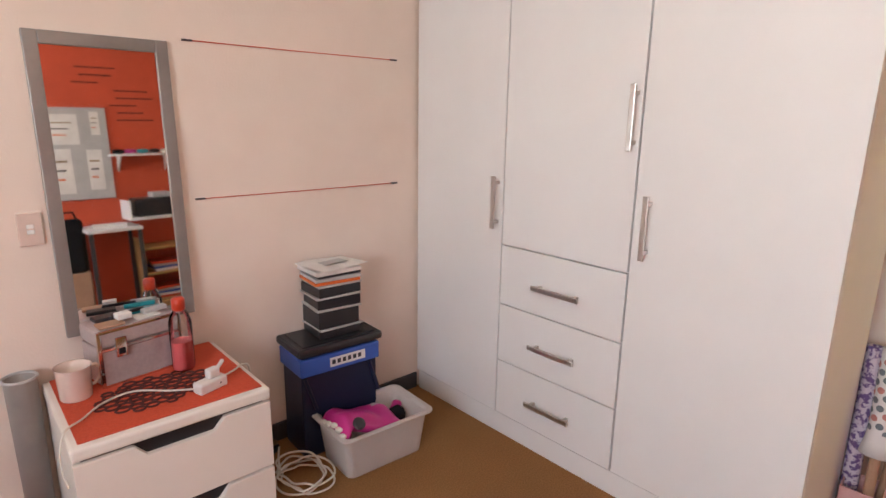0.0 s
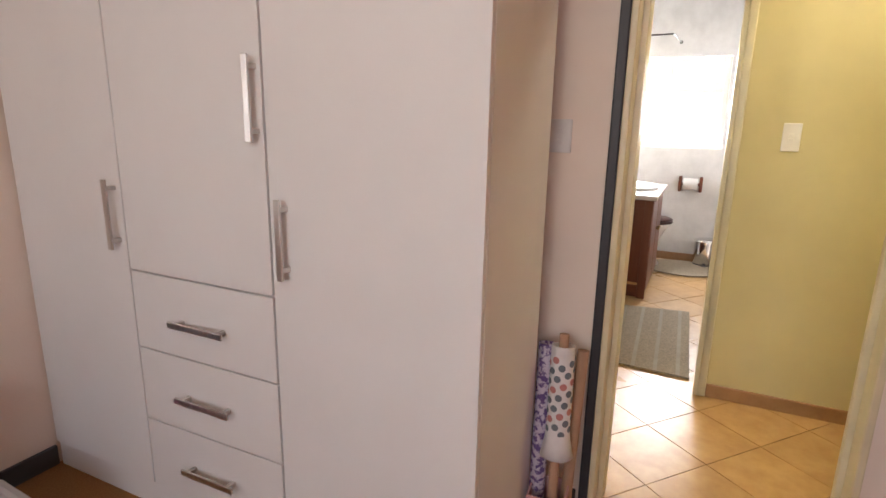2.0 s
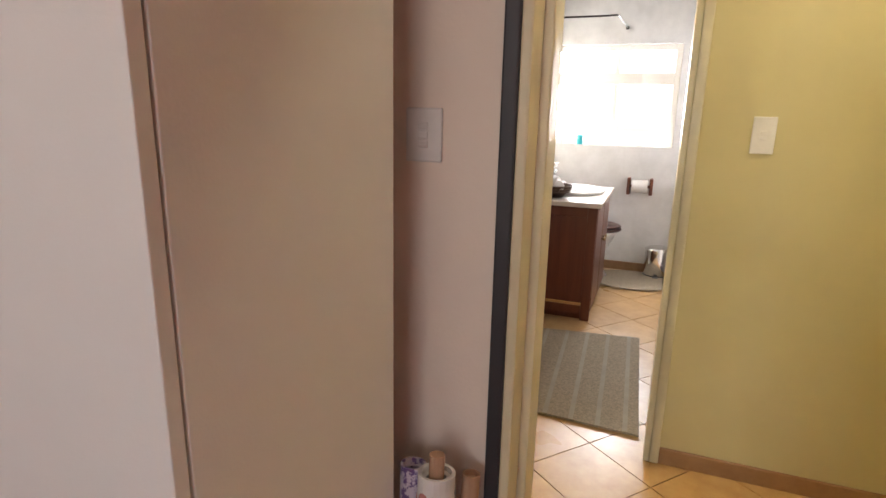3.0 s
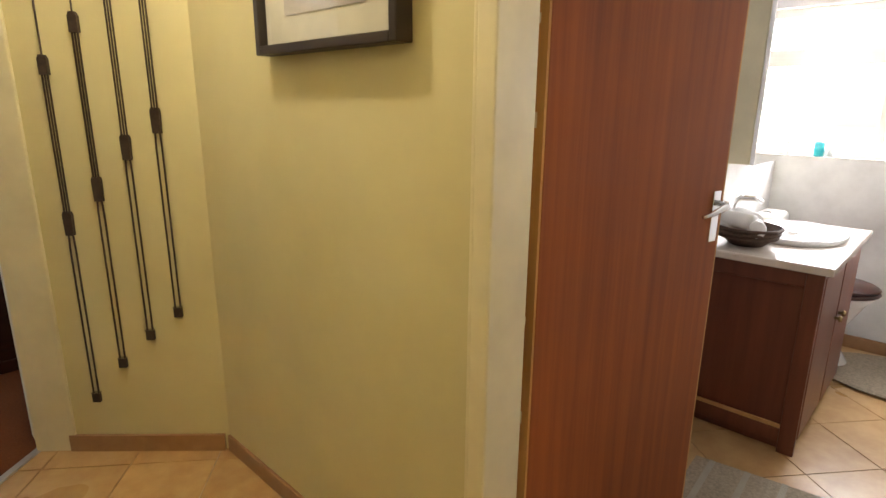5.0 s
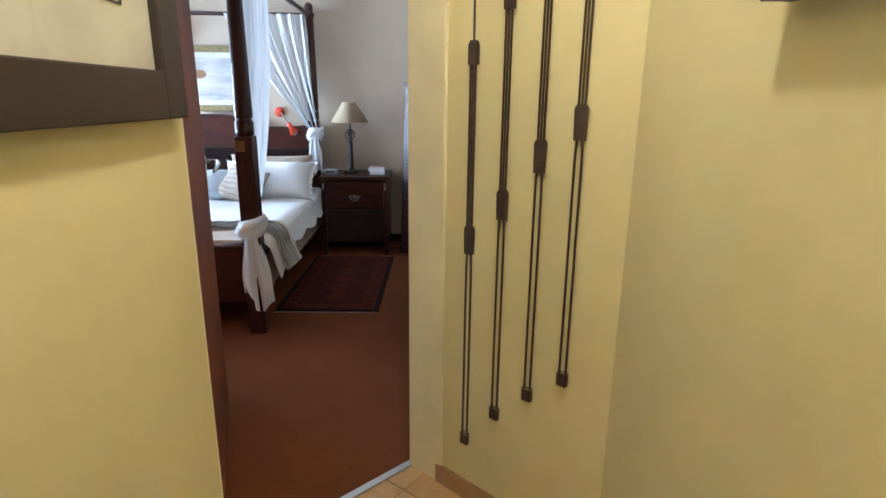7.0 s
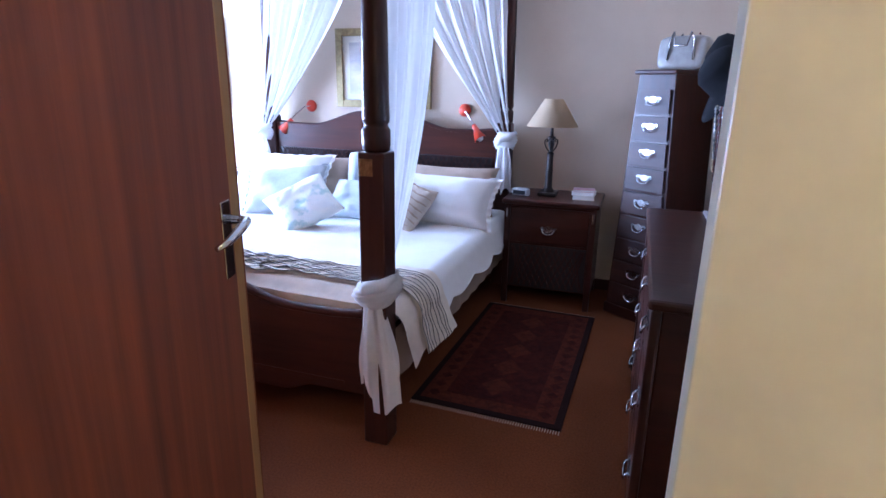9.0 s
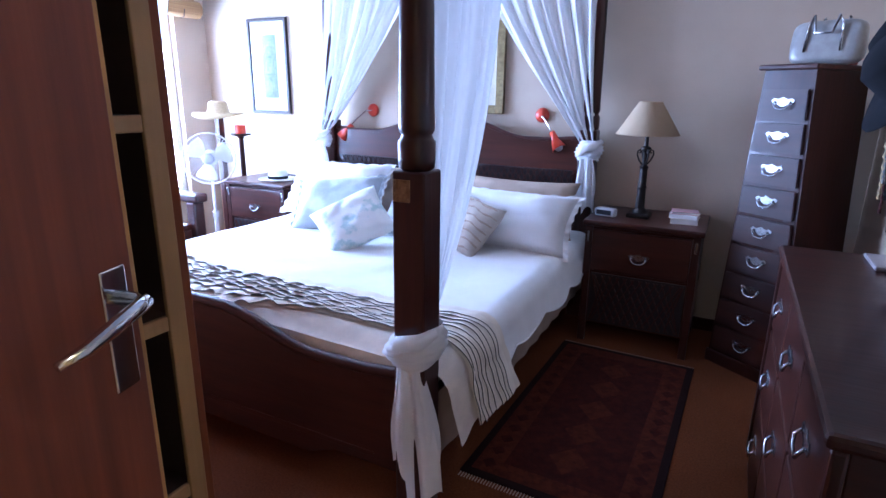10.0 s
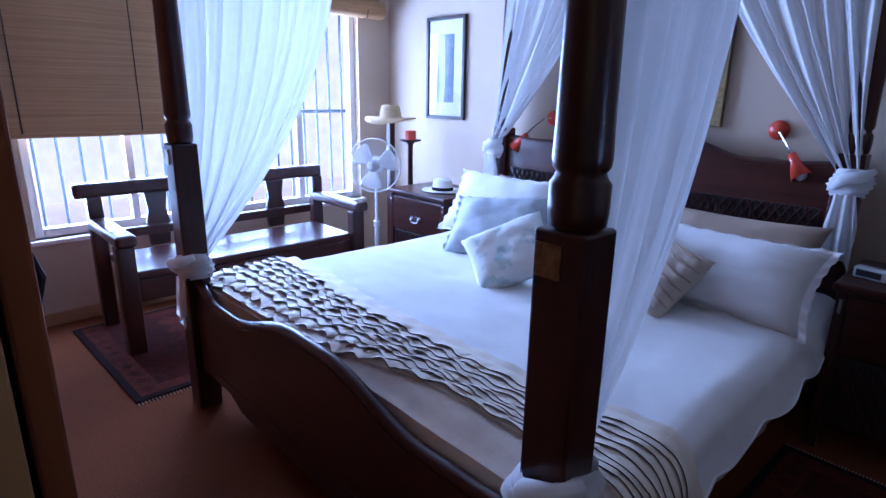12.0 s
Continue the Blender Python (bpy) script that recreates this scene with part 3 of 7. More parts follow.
# the cut corner of the hall with the bedroom door
JR, JL = Vector((2.845, 2.133)), Vector((2.358, 1.707))
way = (JR - JL).normalized()
nrm = Vector((-way.y, way.x))
slab("wall_hall_diagonal", (2.890, 2.090), (3.345, 1.632), 0.055, 0, TOP, "yellow", "cream yellow angled hallway wall")
slab("wall_bedroom_diagonal", (2.915, 2.143), (3.36, 1.696), 0.05, 0, TOP, "bedroom", "beige angled bedroom wall")
slab("wall_hall_corner", (2.440, 1.488), (2.304, 1.772), 0.04, 0, TOP, "cream_gloss", "cream yellow wall end beside the bedroom door")
slab("wall_over_bedroom_door", tuple(JL), tuple(JR), 0.10, HEAD + 0.02, TOP, "yellow", "wall above the bedroom door")

structure("ceiling", box((-1.7, -1.8, TOP), (6.3, 5.5, TOP + 0.1)), "ceiling", "white ceiling")
structure("floor_study", box((STUDY_W - 0.1, RED_Y - 0.1, -0.1), (2.41, STUDY_Y + 0.05, 0.0)), "carpet", "tan carpet floor of the study")


def flat(points, z0, z1):
    sub = bmesh.new()
    face = sub.faces.new([sub.verts.new((x, y, z0)) for x, y in points])
    ext = bmesh.ops.extrude_face_region(sub, geom=[face])
    bmesh.ops.translate(sub, vec=(0, 0, z1 - z0), verts=[v for v in ext["geom"] if isinstance(v, bmesh.types.BMVert)])
    return sub


BED_PLAN = [(-1.1, 1.85), (2.36, 1.85), (2.37, 1.735), (2.835, 2.145), (2.95, 2.16), (3.3, 1.8), (3.3, 5.35), (-1.1, 5.35)]
structure("floor_bedroom", flat(BED_PLAN, -0.1, 0.0), "bed_floor", "dark red-brown carpet floor of the bedroom")
structure("floor_hall_and_bathroom", box((2.41, -1.75, -0.1), (6.15, 2.2, -0.006)), "grout", "grout bed under the floor tiles")
slab("bedroom_threshold", tuple(JL - way * 0.03 - nrm * 0.012), tuple(JR + way * 0.02 - nrm * 0.012), 0.026, -0.005, 0.007, "steel", "metal threshold strip at the carpet edge")
structure("study_threshold", box((2.405, -0.625, -0.005), (2.432, -0.044, 0.007), 0.002), "steel", "metal threshold strip at the carpet edge")

# skirting
for nm, lo, hi, mt in (
    ("skirting_study_north", (STUDY_W, STUDY_Y - 0.014, 0), (1.745, STUDY_Y, 0.075), "skirt_dark"),
    ("skirting_study_east", (2.336, 0.06, 0), (2.35, 0.175, 0.075), "skirt_dark"),
    ("skirting_hall_east", (HALL_SE - 0.012, -1.7, 0), (HALL_SE, -0.312, 0.065), "skirt_tan"),
    ("skirting_hall_east_far", (HALL_E - 0.012, 0.476, 0), (HALL_E, 1.63, 0.065), "skirt_tan"),
    ("skirting_hall_west", (HALL_W, 0.03, 0), (HALL_W + 0.012, 1.49, 0.065), "skirt_tan"),
    ("skirting_bathroom_east", (BATH_E - 0.012, -0.44, 0), (BATH_E, 0.62, 0.07), "skirt_tan"),
    ("skirting_bedroom_north", (-1.0, 5.266, 0), (3.236, 5.28, 0.07), "mahogany"),
    ("skirting_bedroom_west", (-1.0, 2.62, 0), (-0.986, 5.266, 0.07), "skirt_tan"),
):
    structure(nm, box(lo, hi, 0.004), mt, "low skirting along the wall")
slab("skirting_hall_diagonal", (2.93, 2.046), (3.328, 1.645), -0.012, 0, 0.065, "skirt_tan", "tan skirting on the angled wall")


def casing(name, openings, mat, label):
    """A door lining as one structure: boxes given by their corners."""
    bm = bmesh.new()
    for lo, hi in openings:
        box(lo, hi, 0.004, bm=bm)
    return structure(name, bm, mat, label)


# study door frame: dark on the room side, cream inside
casing("door_frame_study_dark", [((2.335, 0.022, 0), (2.352, 0.05, HEAD + 0.03)), ((2.335, -0.662, HEAD), (2.352, 0.022, HEAD + 0.03))],
       "black_frame", "charcoal painted door frame edge")
casing("door_frame_study_lining", [((2.34, 0.002, 0), (2.42, 0.022, HEAD)), ((2.42, -0.016, 0), (2.505, 0.022, HEAD)), ((2.34, -0.662, 0), (2.42, -0.642, HEAD)), ((2.42, -0.662, 0), (2.446, -0.625, HEAD)),
                                   ((2.34, -0.642, HEAD - 0.02), (2.446, 0.002, HEAD - 0.001))],
       "cream_gloss", "cream painted door lining")
# bathroom door frame
casing("door_frame_bathroom", [((3.322, 0.418, 0), (3.445, 0.462, HEAD)), ((3.445, 0.456, 0), (3.486, 0.468, HEAD)), ((3.326, 0.462, 0), (3.338, 0.474, HEAD + 0.06)),
                               ((3.383, -0.279, 0), (3.484, -0.260, HEAD)), ((3.380, -0.312, 0), (3.394, -0.276, HEAD + 0.06)), ((3.322, -0.260, HEAD - 0.02), (3.484, 0.418, HEAD + 0.004))],
       "cream_gloss", "cream gloss painted door frame")
# bedroom door frame, in the cut corner
fm = Matrix.Translation((JL.x, JL.y, 0)) @ Matrix.Rotation(math.atan2(way.y, way.x), 4, 'Z')
span = (JR - JL).length
bm = bmesh.new()
for lo, hi in (((-0.03, -0.02, HEAD), (span + 0.03, 0.10, HEAD + 0.03)), ((-0.04, -0.034, HEAD + 0.03), (span + 0.03, -0.022, HEAD + 0.07))):
    box(lo, hi, 0.004, bm=bm, m=fm)
box((2.845, 2.120, 0), (2.885, 2.262, HEAD), 0.004, bm=bm)
d45 = Matrix.Translation((2.842, 2.134, 0)) @ Matrix.Rotation(math.atan2(-0.095, 0.103), 4, "Z")
box((0.0, -0.014, 0), (0.145, 0.002, HEAD + 0.07), 0.004, bm=bm, m=d45)
structure("door_frame_bedroom", bm, "cream_gloss", "cream gloss painted door frame with a strike plate")
sp = structure("strike_plate", box((2.843, 2.165, 0.98), (2.846, 2.19, 1.12), 0.001), "steel", "worn steel strike plate")


# ---- doors ----
def door(name, hinge, angle, width, side, label, lift=0.0, veneer="door_wood"):
    """A flush veneered door leaf: hinge at its foot, angle of the leaf in plan, side on which its body lies."""
    d = thing(name, label, "door", (*hinge, 0), angle)
    y0, y1 = (0, 0.036) if side > 0 else (-0.036, 0)
    part("leaf", box((0.006, y0, 0.008), (width - 0.006, y1, HEAD - 0.02), 0.002), veneer, d)
    bm = box((0, y0 + 0.001, 0.008), (0.006, y1 - 0.001, HEAD - 0.02))
    part("hinge_edge", bm, "door_edge", d, "raw chipped pine edge strip")
    for k in range(5):
        zc = 0.22 + 0.31 * k + 0.06 * math.sin(k * 2.7)
        part("chip", box((-0.0012, y0 + 0.020 + 0.002 * (k % 3), zc), (0.0004, y0 + 0.031, zc + 0.018 + 0.012 * (k % 2)), 0.0003), "cream_gloss", d, "paint chip on the raw edge")
    part("lock_edge", box((width - 0.006, y0 + 0.001, 0.008), (width, y1 - 0.001, HEAD - 0.02)), "door_edge", d, "raw pine edge strip")
    for z in (0.16, 0.86, 1.55):
        part("hinge", lathe([(0, -0.045), (0.006, -0.045), (0.006, 0.045), (0, 0.045)], 10, m=Matrix.Translation((-0.004, y1 if side < 0 else y0, z))), "steel", d)
    for s, yf in ((-1, y0), (1, y1)):
        plate = part("lock_plate", box((width - 0.055, yf - 0.004 if s < 0 else yf, 0.945 + lift), (width - 0.020, yf if s < 0 else yf + 0.004, 1.085 + lift), 0.003), "chrome", d, "polished chrome lock plate")
        x0, y2 = width - 0.037, yf + s * 0.045
        lever = [(x0, yf + s * 0.004, 1.052), (x0, yf + s * 0.030, 1.052), (x0 - 0.006, y2 - s * 0.004, 1.052), (x0 - 0.02, y2, 1.052), (x0 - 0.05, y2 + s * 0.002, 1.047), (x0 - 0.085, y2 - s * 0.004, 1.035), (x0 - 0.112, y2 - s * 0.012, 1.029)]
        lever = [(a, b, c + lift) for a, b, c in lever]
        part("lever", tube(lever, [0.008, 0.008, 0.009, 0.009, 0.0085, 0.007, 0.005], 10), "chrome", plate, "curved chrome lever", True)
    return d


door("bathroom_door", (3.490, 0.459), -11.2, 0.70, -1, "red-brown veneered flush door standing open into the bathroom", -0.05)
door("bedroom_door", (2.266, 1.787), 107.05, 0.722, -1, "red-brown veneered flush door standing open into the bedroom", -0.035, "door_wood_dark")

# ---- windows ----


def window(name, x, y0, y1, z0, z1, mullions, label, outer=1):
    """A painted window frame in a wall along y at x, with panes."""
    w = thing(name, label, "window", (0, 0, 0), 0, kind="structure")
    f = 0.045
    for lo, hi in (((x - 0.03, y0, z0), (x + 0.03, y0 + f, z1)), ((x - 0.03, y1 - f, z0), (x + 0.03, y1, z1)), ((x - 0.03, y0 + f, z0), (x + 0.03, y1 - f, z0 + f)), ((x - 0.03, y0 + f, z1 - f), (x + 0.03, y1 - f, z1))):
        part("window_frame", box(lo, hi, 0.005), "white_paint", w)
    edges = [y0 + f] + [v for v in mullions] + [y1 - f]
    for v in mullions:
        part("mullion", box((x - 0.026, v - 0.02, z0 + f), (x + 0.026, v + 0.02, z1 - f), 0.004), "white_paint", w)
    for a, b in zip(edges, edges[1:]):
        pane = part("pane", quad((x, a, z0 + f), (x, b, z0 + f), (x, b, z1 - f), (x, a, z1 - f)), "window_glass", w)
        pane.visible_shadow = False
    return w


bw = window("window_bedroom", -1.08, 2.98, 5.01, 0.47, 1.80, (3.48, 4.0, 4.55), "white painted window with burglar bars")
part("window_sill", box((-1.05, 2.95, 0.445), (-0.97, 5.04, 0.47), 0.006), "white_paint", bw, "white painted sill")
for k in range(19):
    y = 3.05 + k * 0.105
    part("burglar_bar", tube([(-1.125, y, 0.5), (-1.125, y, 1.78)], 0.008, 6), "bars", bw, "thin dark upright bar")
for z in (1.10,):
    part("cross_bar", box((-1.132, 3.0, z - 0.011), (-1.118, 5.0, z + 0.011)), "bars", bw, "flat dark cross bar")
tw = window("window_bathroom", BATH_E + 0.09, -0.28, 0.62, 1.0, 1.765, (0.18,), "white painted bathroom window")
part("window_sill", box((BATH_E - 0.01, -0.279, 1.0), (BATH_E + 0.055, 0.619, 1.003)), "ceramic", tw, "tiled sill")
part("window_rail", box((BATH_E + 0.062, -0.235, 1.47), (BATH_E + 0.115, 0.575, 1.56), 0.004), "white_paint", tw)
window("window_study", STUDY_W - 0.06, -1.0, 0.6, 0.85, 1.9, (-0.47, 0.07), "white painted window")

# ---- outside ----
structure("ground", box((-60, -60, -0.3), (60, 60, -0.22)), "paving", "pale paved ground outside")
structure("garden_wall", box((-6.2, -8, -0.22), (-6.0, 14, 2.5)), "garden_wall", "white plastered garden wall")

# ---- the study ----


def bar_handle(parent, x, y0, z0, y1, z1):
    """A flat steel bar on two feet, on a front that faces -x."""
    up = abs(z1 - z0) > abs(y1 - y0)
    if up:
        bm = box((x - 0.034, y0 - 0.009, z0), (x - 0.027, y0 + 0.009, z1), 0.002)
        feet = [(y0, z0 + 0.025), (y0, z1 - 0.025)]
    else:
        bm = box((x - 0.034, y0, z0 - 0.009), (x - 0.027, y1, z0 + 0.009), 0.002)
        feet = [(y0 + 0.025, z0), (y1 - 0.025, z0)]
    for y, z in feet:
        box((x - 0.028, y - 0.006, z - 0.006), (x, y + 0.006, z + 0.006), bm=bm)
    return part("handle", bm, "steel", parent, "brushed steel bar handle")


def wardrobe():
    w = thing("wardrobe", "tall white melamine built-in wardrobe with three drawers and steel handles", "wardrobe")
    X = 1.745
    part("body", box((X + 0.022, 0.178, 0.0), (2.20, 1.44, 2.27), 0.002), "melamine", w)
    part("body", box((X + 0.022, 1.44, 0.0), (2.19, 1.78, 2.27), 0.002), "melamine", w)
    part("plinth", box((X + 0.006, 0.186, 0.0), (X + 0.021, 1.765, 0.086)), "melamine", w)
    for name, y0, y1, z0, z1, h in (
        ("door", 1.268, 1.772, 0.092, 2.265, (1.292, 0.855, 1.292, 1.054)),
        ("door", 0.735, 1.262, 0.797, 2.265, (0.752, 1.175, 0.752, 1.369)),
        ("door", 0.178, 0.728, 0.092, 2.265, (0.679, 0.852, 0.679, 1.048)),
        ("drawer", 0.735, 1.262, 0.560, 0.792, (0.887, 0.668, 1.09, 0.668)),
        ("drawer", 0.735, 1.262, 0.324, 0.555, (0.889, 0.437, 1.092, 0.437)),
        ("drawer", 0.735, 1.262, 0.092, 0.319, (0.893, 0.204, 1.095, 0.204)),
    ):
        d = part(name, box((X, y0, z0), (X + 0.018, y1, z1), 0.0015), "melamine", w)
        bar_handle(d, X, h[0], h[1], h[2], h[3])
    return w


wardrobe()


def drawer_unit():
    """White low chest with a notch cut in each drawer front."""
    d = thing("drawer_unit", "low white painted drawer chest with notched drawer fronts", "drawers")
    x0, x1, y0, y1, top = 0.312, 0.812, 1.312, 1.772, 0.487
    part("body", box((x0 + 0.004, y0 + 0.022, 0.0), (x1 - 0.004, y1, top - 0.03), 0.004), "white_paint", d)
    part("top", box((x0, y0, top - 0.035), (x1, y1, top), 0.008), "white_paint", d)
    # thin black sheet stands for the shade in the drawer gaps
    part("drawer_gap_shade", box((x0 + 0.02, y0 + 0.0205, 0.03), (x1 - 0.02, y0 + 0.0225, top - 0.036)), "black_plastic", d, "black sheet painted as the shade behind the drawer fronts")
    mid = (x0 + x1) / 2
    for z0, z1 in ((0.235, 0.443), (0.02, 0.225)):
        out = [(x0 + 0.002, z0), (x1 - 0.002, z0), (x1 - 0.002, z1), (mid + 0.115, z1), (mid + 0.085, z1 - 0.034), (mid - 0.085, z1 - 0.034), (mid - 0.115, z1), (x0 + 0.002, z1)]
        part("drawer", prism(out, 0.018, m=Matrix.Translation((0, y0 + 0.002, 0)), bevel=0.0015), "white_paint", d)


drawer_unit()

mat = part("table_mat", box((0.332, 1.335, 0.487), (0.795, 1.765, 0.4905), 0.001), "red_cloth")
tagged(mat, "red woven mat lying on the white drawer chest", "table mat")
doily = thing("doily", "dark maroon openwork felt doily on the red mat", "doily", (0.55, 1.50, 0.4925))
rng = random.Random(4)
for k in range(64):
    a, r = k * 2.4, math.sqrt((k + 0.5) / 64)
    cx, cy, rr = 0.15 * r * math.cos(a), 0.095 * r * math.sin(a), rng.uniform(0.012, 0.018)
    part("loop", tube([(cx + rr * math.cos(2 * math.pi * j / 10), cy + rr * 0.8 * math.sin(2 * math.pi * j / 10), 0) for j in range(10)], 0.0034, 5, closed=True), "dark_red", doily)


def mug(x, y, z):
    m = thing("mug", "pale pink china mug on the red mat", "mug", (x, y, z), 20)
    m.scale = (1.3, 1.3, 1.22)
    part("cup", lathe([(0, 0.0), (0.028, 0.0), (0.030, 0.003), (0.034, 0.075), (0.0355, 0.078), (0.033, 0.076), (0.028, 0.008), (0, 0.006)], 24), "china", m, smooth=True)
    part("handle", tube([(0.031, 0, 0.062), (0.046, 0, 0.064), (0.056, 0, 0.050), (0.053, 0, 0.030), (0.042, 0, 0.018), (0.031, 0, 0.016)], 0.004, 8), "china", m, smooth=True)


mug(0.375, 1.60, 0.4905)

case = thing("beauty_case", "silver aluminium beauty case with cluttered lid on the drawer chest", "case", (0.545, 1.70, 0.4905), 10)
part("body", box((-0.115, -0.075, 0.0), (0.115, 0.06, 0.115), 0.006), "case_alu", case)
part("lid", box((-0.117, -0.077, 0.118), (0.117, 0.062, 0.17), 0.010), "case_alu", case)
for x in (-0.115, 0.115):
    part("edge_trim", box((x - 0.006, -0.080, 0.0), (x + 0.006, -0.070, 0.17), 0.003), "chrome", case)
for z in (0.003, 0.113, 0.167):
    part("edge_rail", box((-0.115, -0.080, z - 0.005), (0.115, -0.072, z + 0.005), 0.002), "chrome", case)
for x in (-0.06,):
    latch = part("latch", box((x - 0.016, -0.086, 0.085), (x + 0.016, -0.079, 0.145), 0.003), "chrome", case, "steel latch plate")
    part("latch_slot", box((x - 0.009, -0.0875, 0.095), (x + 0.009, -0.085, 0.112)), "black_plastic", latch)
part("carry_handle", tube([(-0.05, 0, 0.17), (-0.045, 0, 0.185), (0.045, 0, 0.185), (0.05, 0, 0.17)], 0.005, 8), "black_plastic", case)
for k, (nm, lo, hi, mt, lb) in enumerate((
    ("make_up_palette", (-0.1, -0.07, 0.19), (-0.03, -0.02, 0.198), "kraft", "open tan make-up palette on the case"),
    ("make_up_box", (-0.09, 0.0, 0.19), (-0.01, 0.045, 0.202), "black_plastic", "flat black cosmetics box on the case"),
    ("note_card", (0.0, -0.06, 0.19), (0.07, -0.01, 0.194), "paper", "white paper card lying on the case"),
    ("cosmetics_tube", (0.01, 0.005, 0.19), (0.1, 0.022, 0.203), "aqua", "aqua cosmetics tube lying on the case"),
    ("powder_box", (-0.045, -0.045, 0.1985), (-0.005, -0.01, 0.216), "white_plastic", "small white powder box on the case"),
    ("brush_case", (0.03, -0.035, 0.1945), (0.105, -0.012, 0.208), "grey_lid", "grey brush case lying on the case"),
)):
    dz = -0.0195
    ob = part(nm, box((lo[0], lo[1], lo[2] + dz), (hi[0], hi[1], hi[2] + dz), 0.003), mt)
    ob.matrix_world = at(0.545, 1.70, 0.4905, 10 + (k % 3 - 1) * 4)
    tagged(ob, lb, "cosmetics", "cosmetics on the case")

bottle = thing("lotion_bottle", "clear bottle half full of pink lotion with a red cap", "bottle", (0.662, 1.60, 0.4905))
bottle.scale = (1.15, 1.15, 1.25)
part("body", lathe([(0, 0), (0.027, 0.0), (0.029, 0.01), (0.029, 0.125), (0.022, 0.145), (0.014, 0.155), (0.014, 0.165)], 20), "bottle", bottle, smooth=True)
part("lotion", lathe([(0, 0.003), (0.0265, 0.003), (0.0265, 0.075), (0, 0.075)], 20), "pink_liquid", bottle, "pink liquid filling")
part("cap", lathe([(0.015, 0.155), (0.017, 0.157), (0.017, 0.182), (0.012, 0.187), (0, 0.187)], 18), "red_enamel", bottle, "ribbed red cap", True)

ada = thing("power_adapter", "white power adapter with plug and cable on the red mat", "adapter", (0.675, 1.41, 0.4905), 18)
part("body", box((-0.045, -0.02, 0), (0.045, 0.02, 0.033), 0.006), "white_plastic", ada)
part("plug", box((-0.008, -0.012, 0.033), (0.028, 0.014, 0.062), 0.006), "white_plastic", ada)
part("plug_neck", tube([(0.02, 0, 0.05), (0.045, 0.01, 0.058), (0.06, 0.02, 0.06)], 0.006, 8), "white_plastic", ada)
part("socket_hole", lathe([(0, 0), (0.003, 0), (0, 0.001)], 8, m=Matrix.Translation((0.02, -0.0205, 0.017)) @ Matrix.Rotation(radians(90), 4, 'X')), "black_plastic", ada)


def cable(name, pts, r, label):
    c = bpy.data.curves.new(name, 'CURVE')
    sm = []
    for i in range(len(pts) - 1):
        p0, p1, p2, p3 = (Vector(pts[max(i - 1, 0)]), Vector(pts[i]), Vector(pts[i + 1]), Vector(pts[min(i + 2, len(pts) - 1)]))
        for k in range(6):
            t = k / 6
            sm.append(0.5 * ((2 * p1) + (p2 - p0) * t + (2 * p0 - 5 * p1 + 4 * p2 - p3) * t * t + (3 * p1 - p0 - 3 * p2 + p3) * t ** 3))
    sm.append(Vector(pts[-1]))
    bpy.data.curves.remove(c)
    return tagged(part(name, tube(sm, r, 7), "cable", smooth=True), label, "cable")


cable("charger_cable", [(0.63, 1.41, 0.505), (0.58, 1.46, 0.497), (0.5, 1.52, 0.498), (0.42, 1.50, 0.498), (0.36, 1.44, 0.498), (0.318, 1.40, 0.50), (0.300, 1.38, 0.46), (0.298, 1.38, 0.40), (0.305, 1.355, 0.37)], 0.0028, "thin white charger cable trailing over the chest")
cable("adapter_cable", [(0.72, 1.425, 0.512), (0.77, 1.47, 0.50), (0.806, 1.50, 0.496), (0.828, 1.50, 0.47), (0.835, 1.52, 0.30), (0.85, 1.56, 0.08), (0.90, 1.60, 0.006), (0.95, 1.58, 0.005)], 0.003, "white adapter cable hanging down the chest")
pts, rng = [], random.Random(8)
for k in range(46):
    a = k * 0.62
    rr = 0.075 + 0.02 * math.sin(k * 0.9)
    pts.append((0.985 + rr * 1.05 * math.cos(a) + 0.01 * rng.uniform(-1, 1), 1.47 + rr * 1.25 * math.sin(a), 0.006 + 0.0011 * k + 0.01 * abs(math.sin(k * 1.7))))
pts += [(0.96, 1.62, 0.03), (1.0, 1.70, 0.02)]
cable("extension_cord", pts, 0.0038, "coiled white extension cord lying on the carpet")
plug = thing("yellow_plug", "yellow and black plug on the floor by the skirting", "plug", (0.985, 1.715, 0), 15)
part("body", box((-0.018, -0.016, 0.0), (0.018, 0.016, 0.03), 0.006), "black_plastic", plug)
part("cap", box((-0.015, -0.013, 0.03), (0.015, 0.013, 0.046), 0.006), "brass", plug, "yellow plug cap")

bin_ = thing("waste_bin", "tall grey open-topped waste bin beside the chest", "bin", (0.264, 1.735, 0))
part("shell", lathe([(0, 0.0), (0.034, 0.0), (0.040, 0.53), (0.043, 0.535), (0.039, 0.532), (0.032, 0.01), (0, 0.008)], 28), "grey_box", bin_, smooth=True)
part("rim", tube([(0.0415 * math.cos(2 * math.pi * k / 28), 0.0415 * math.sin(2 * math.pi * k / 28), 0.533) for k in range(28)], 0.004, 6, closed=True), "grey_lid", bin_)


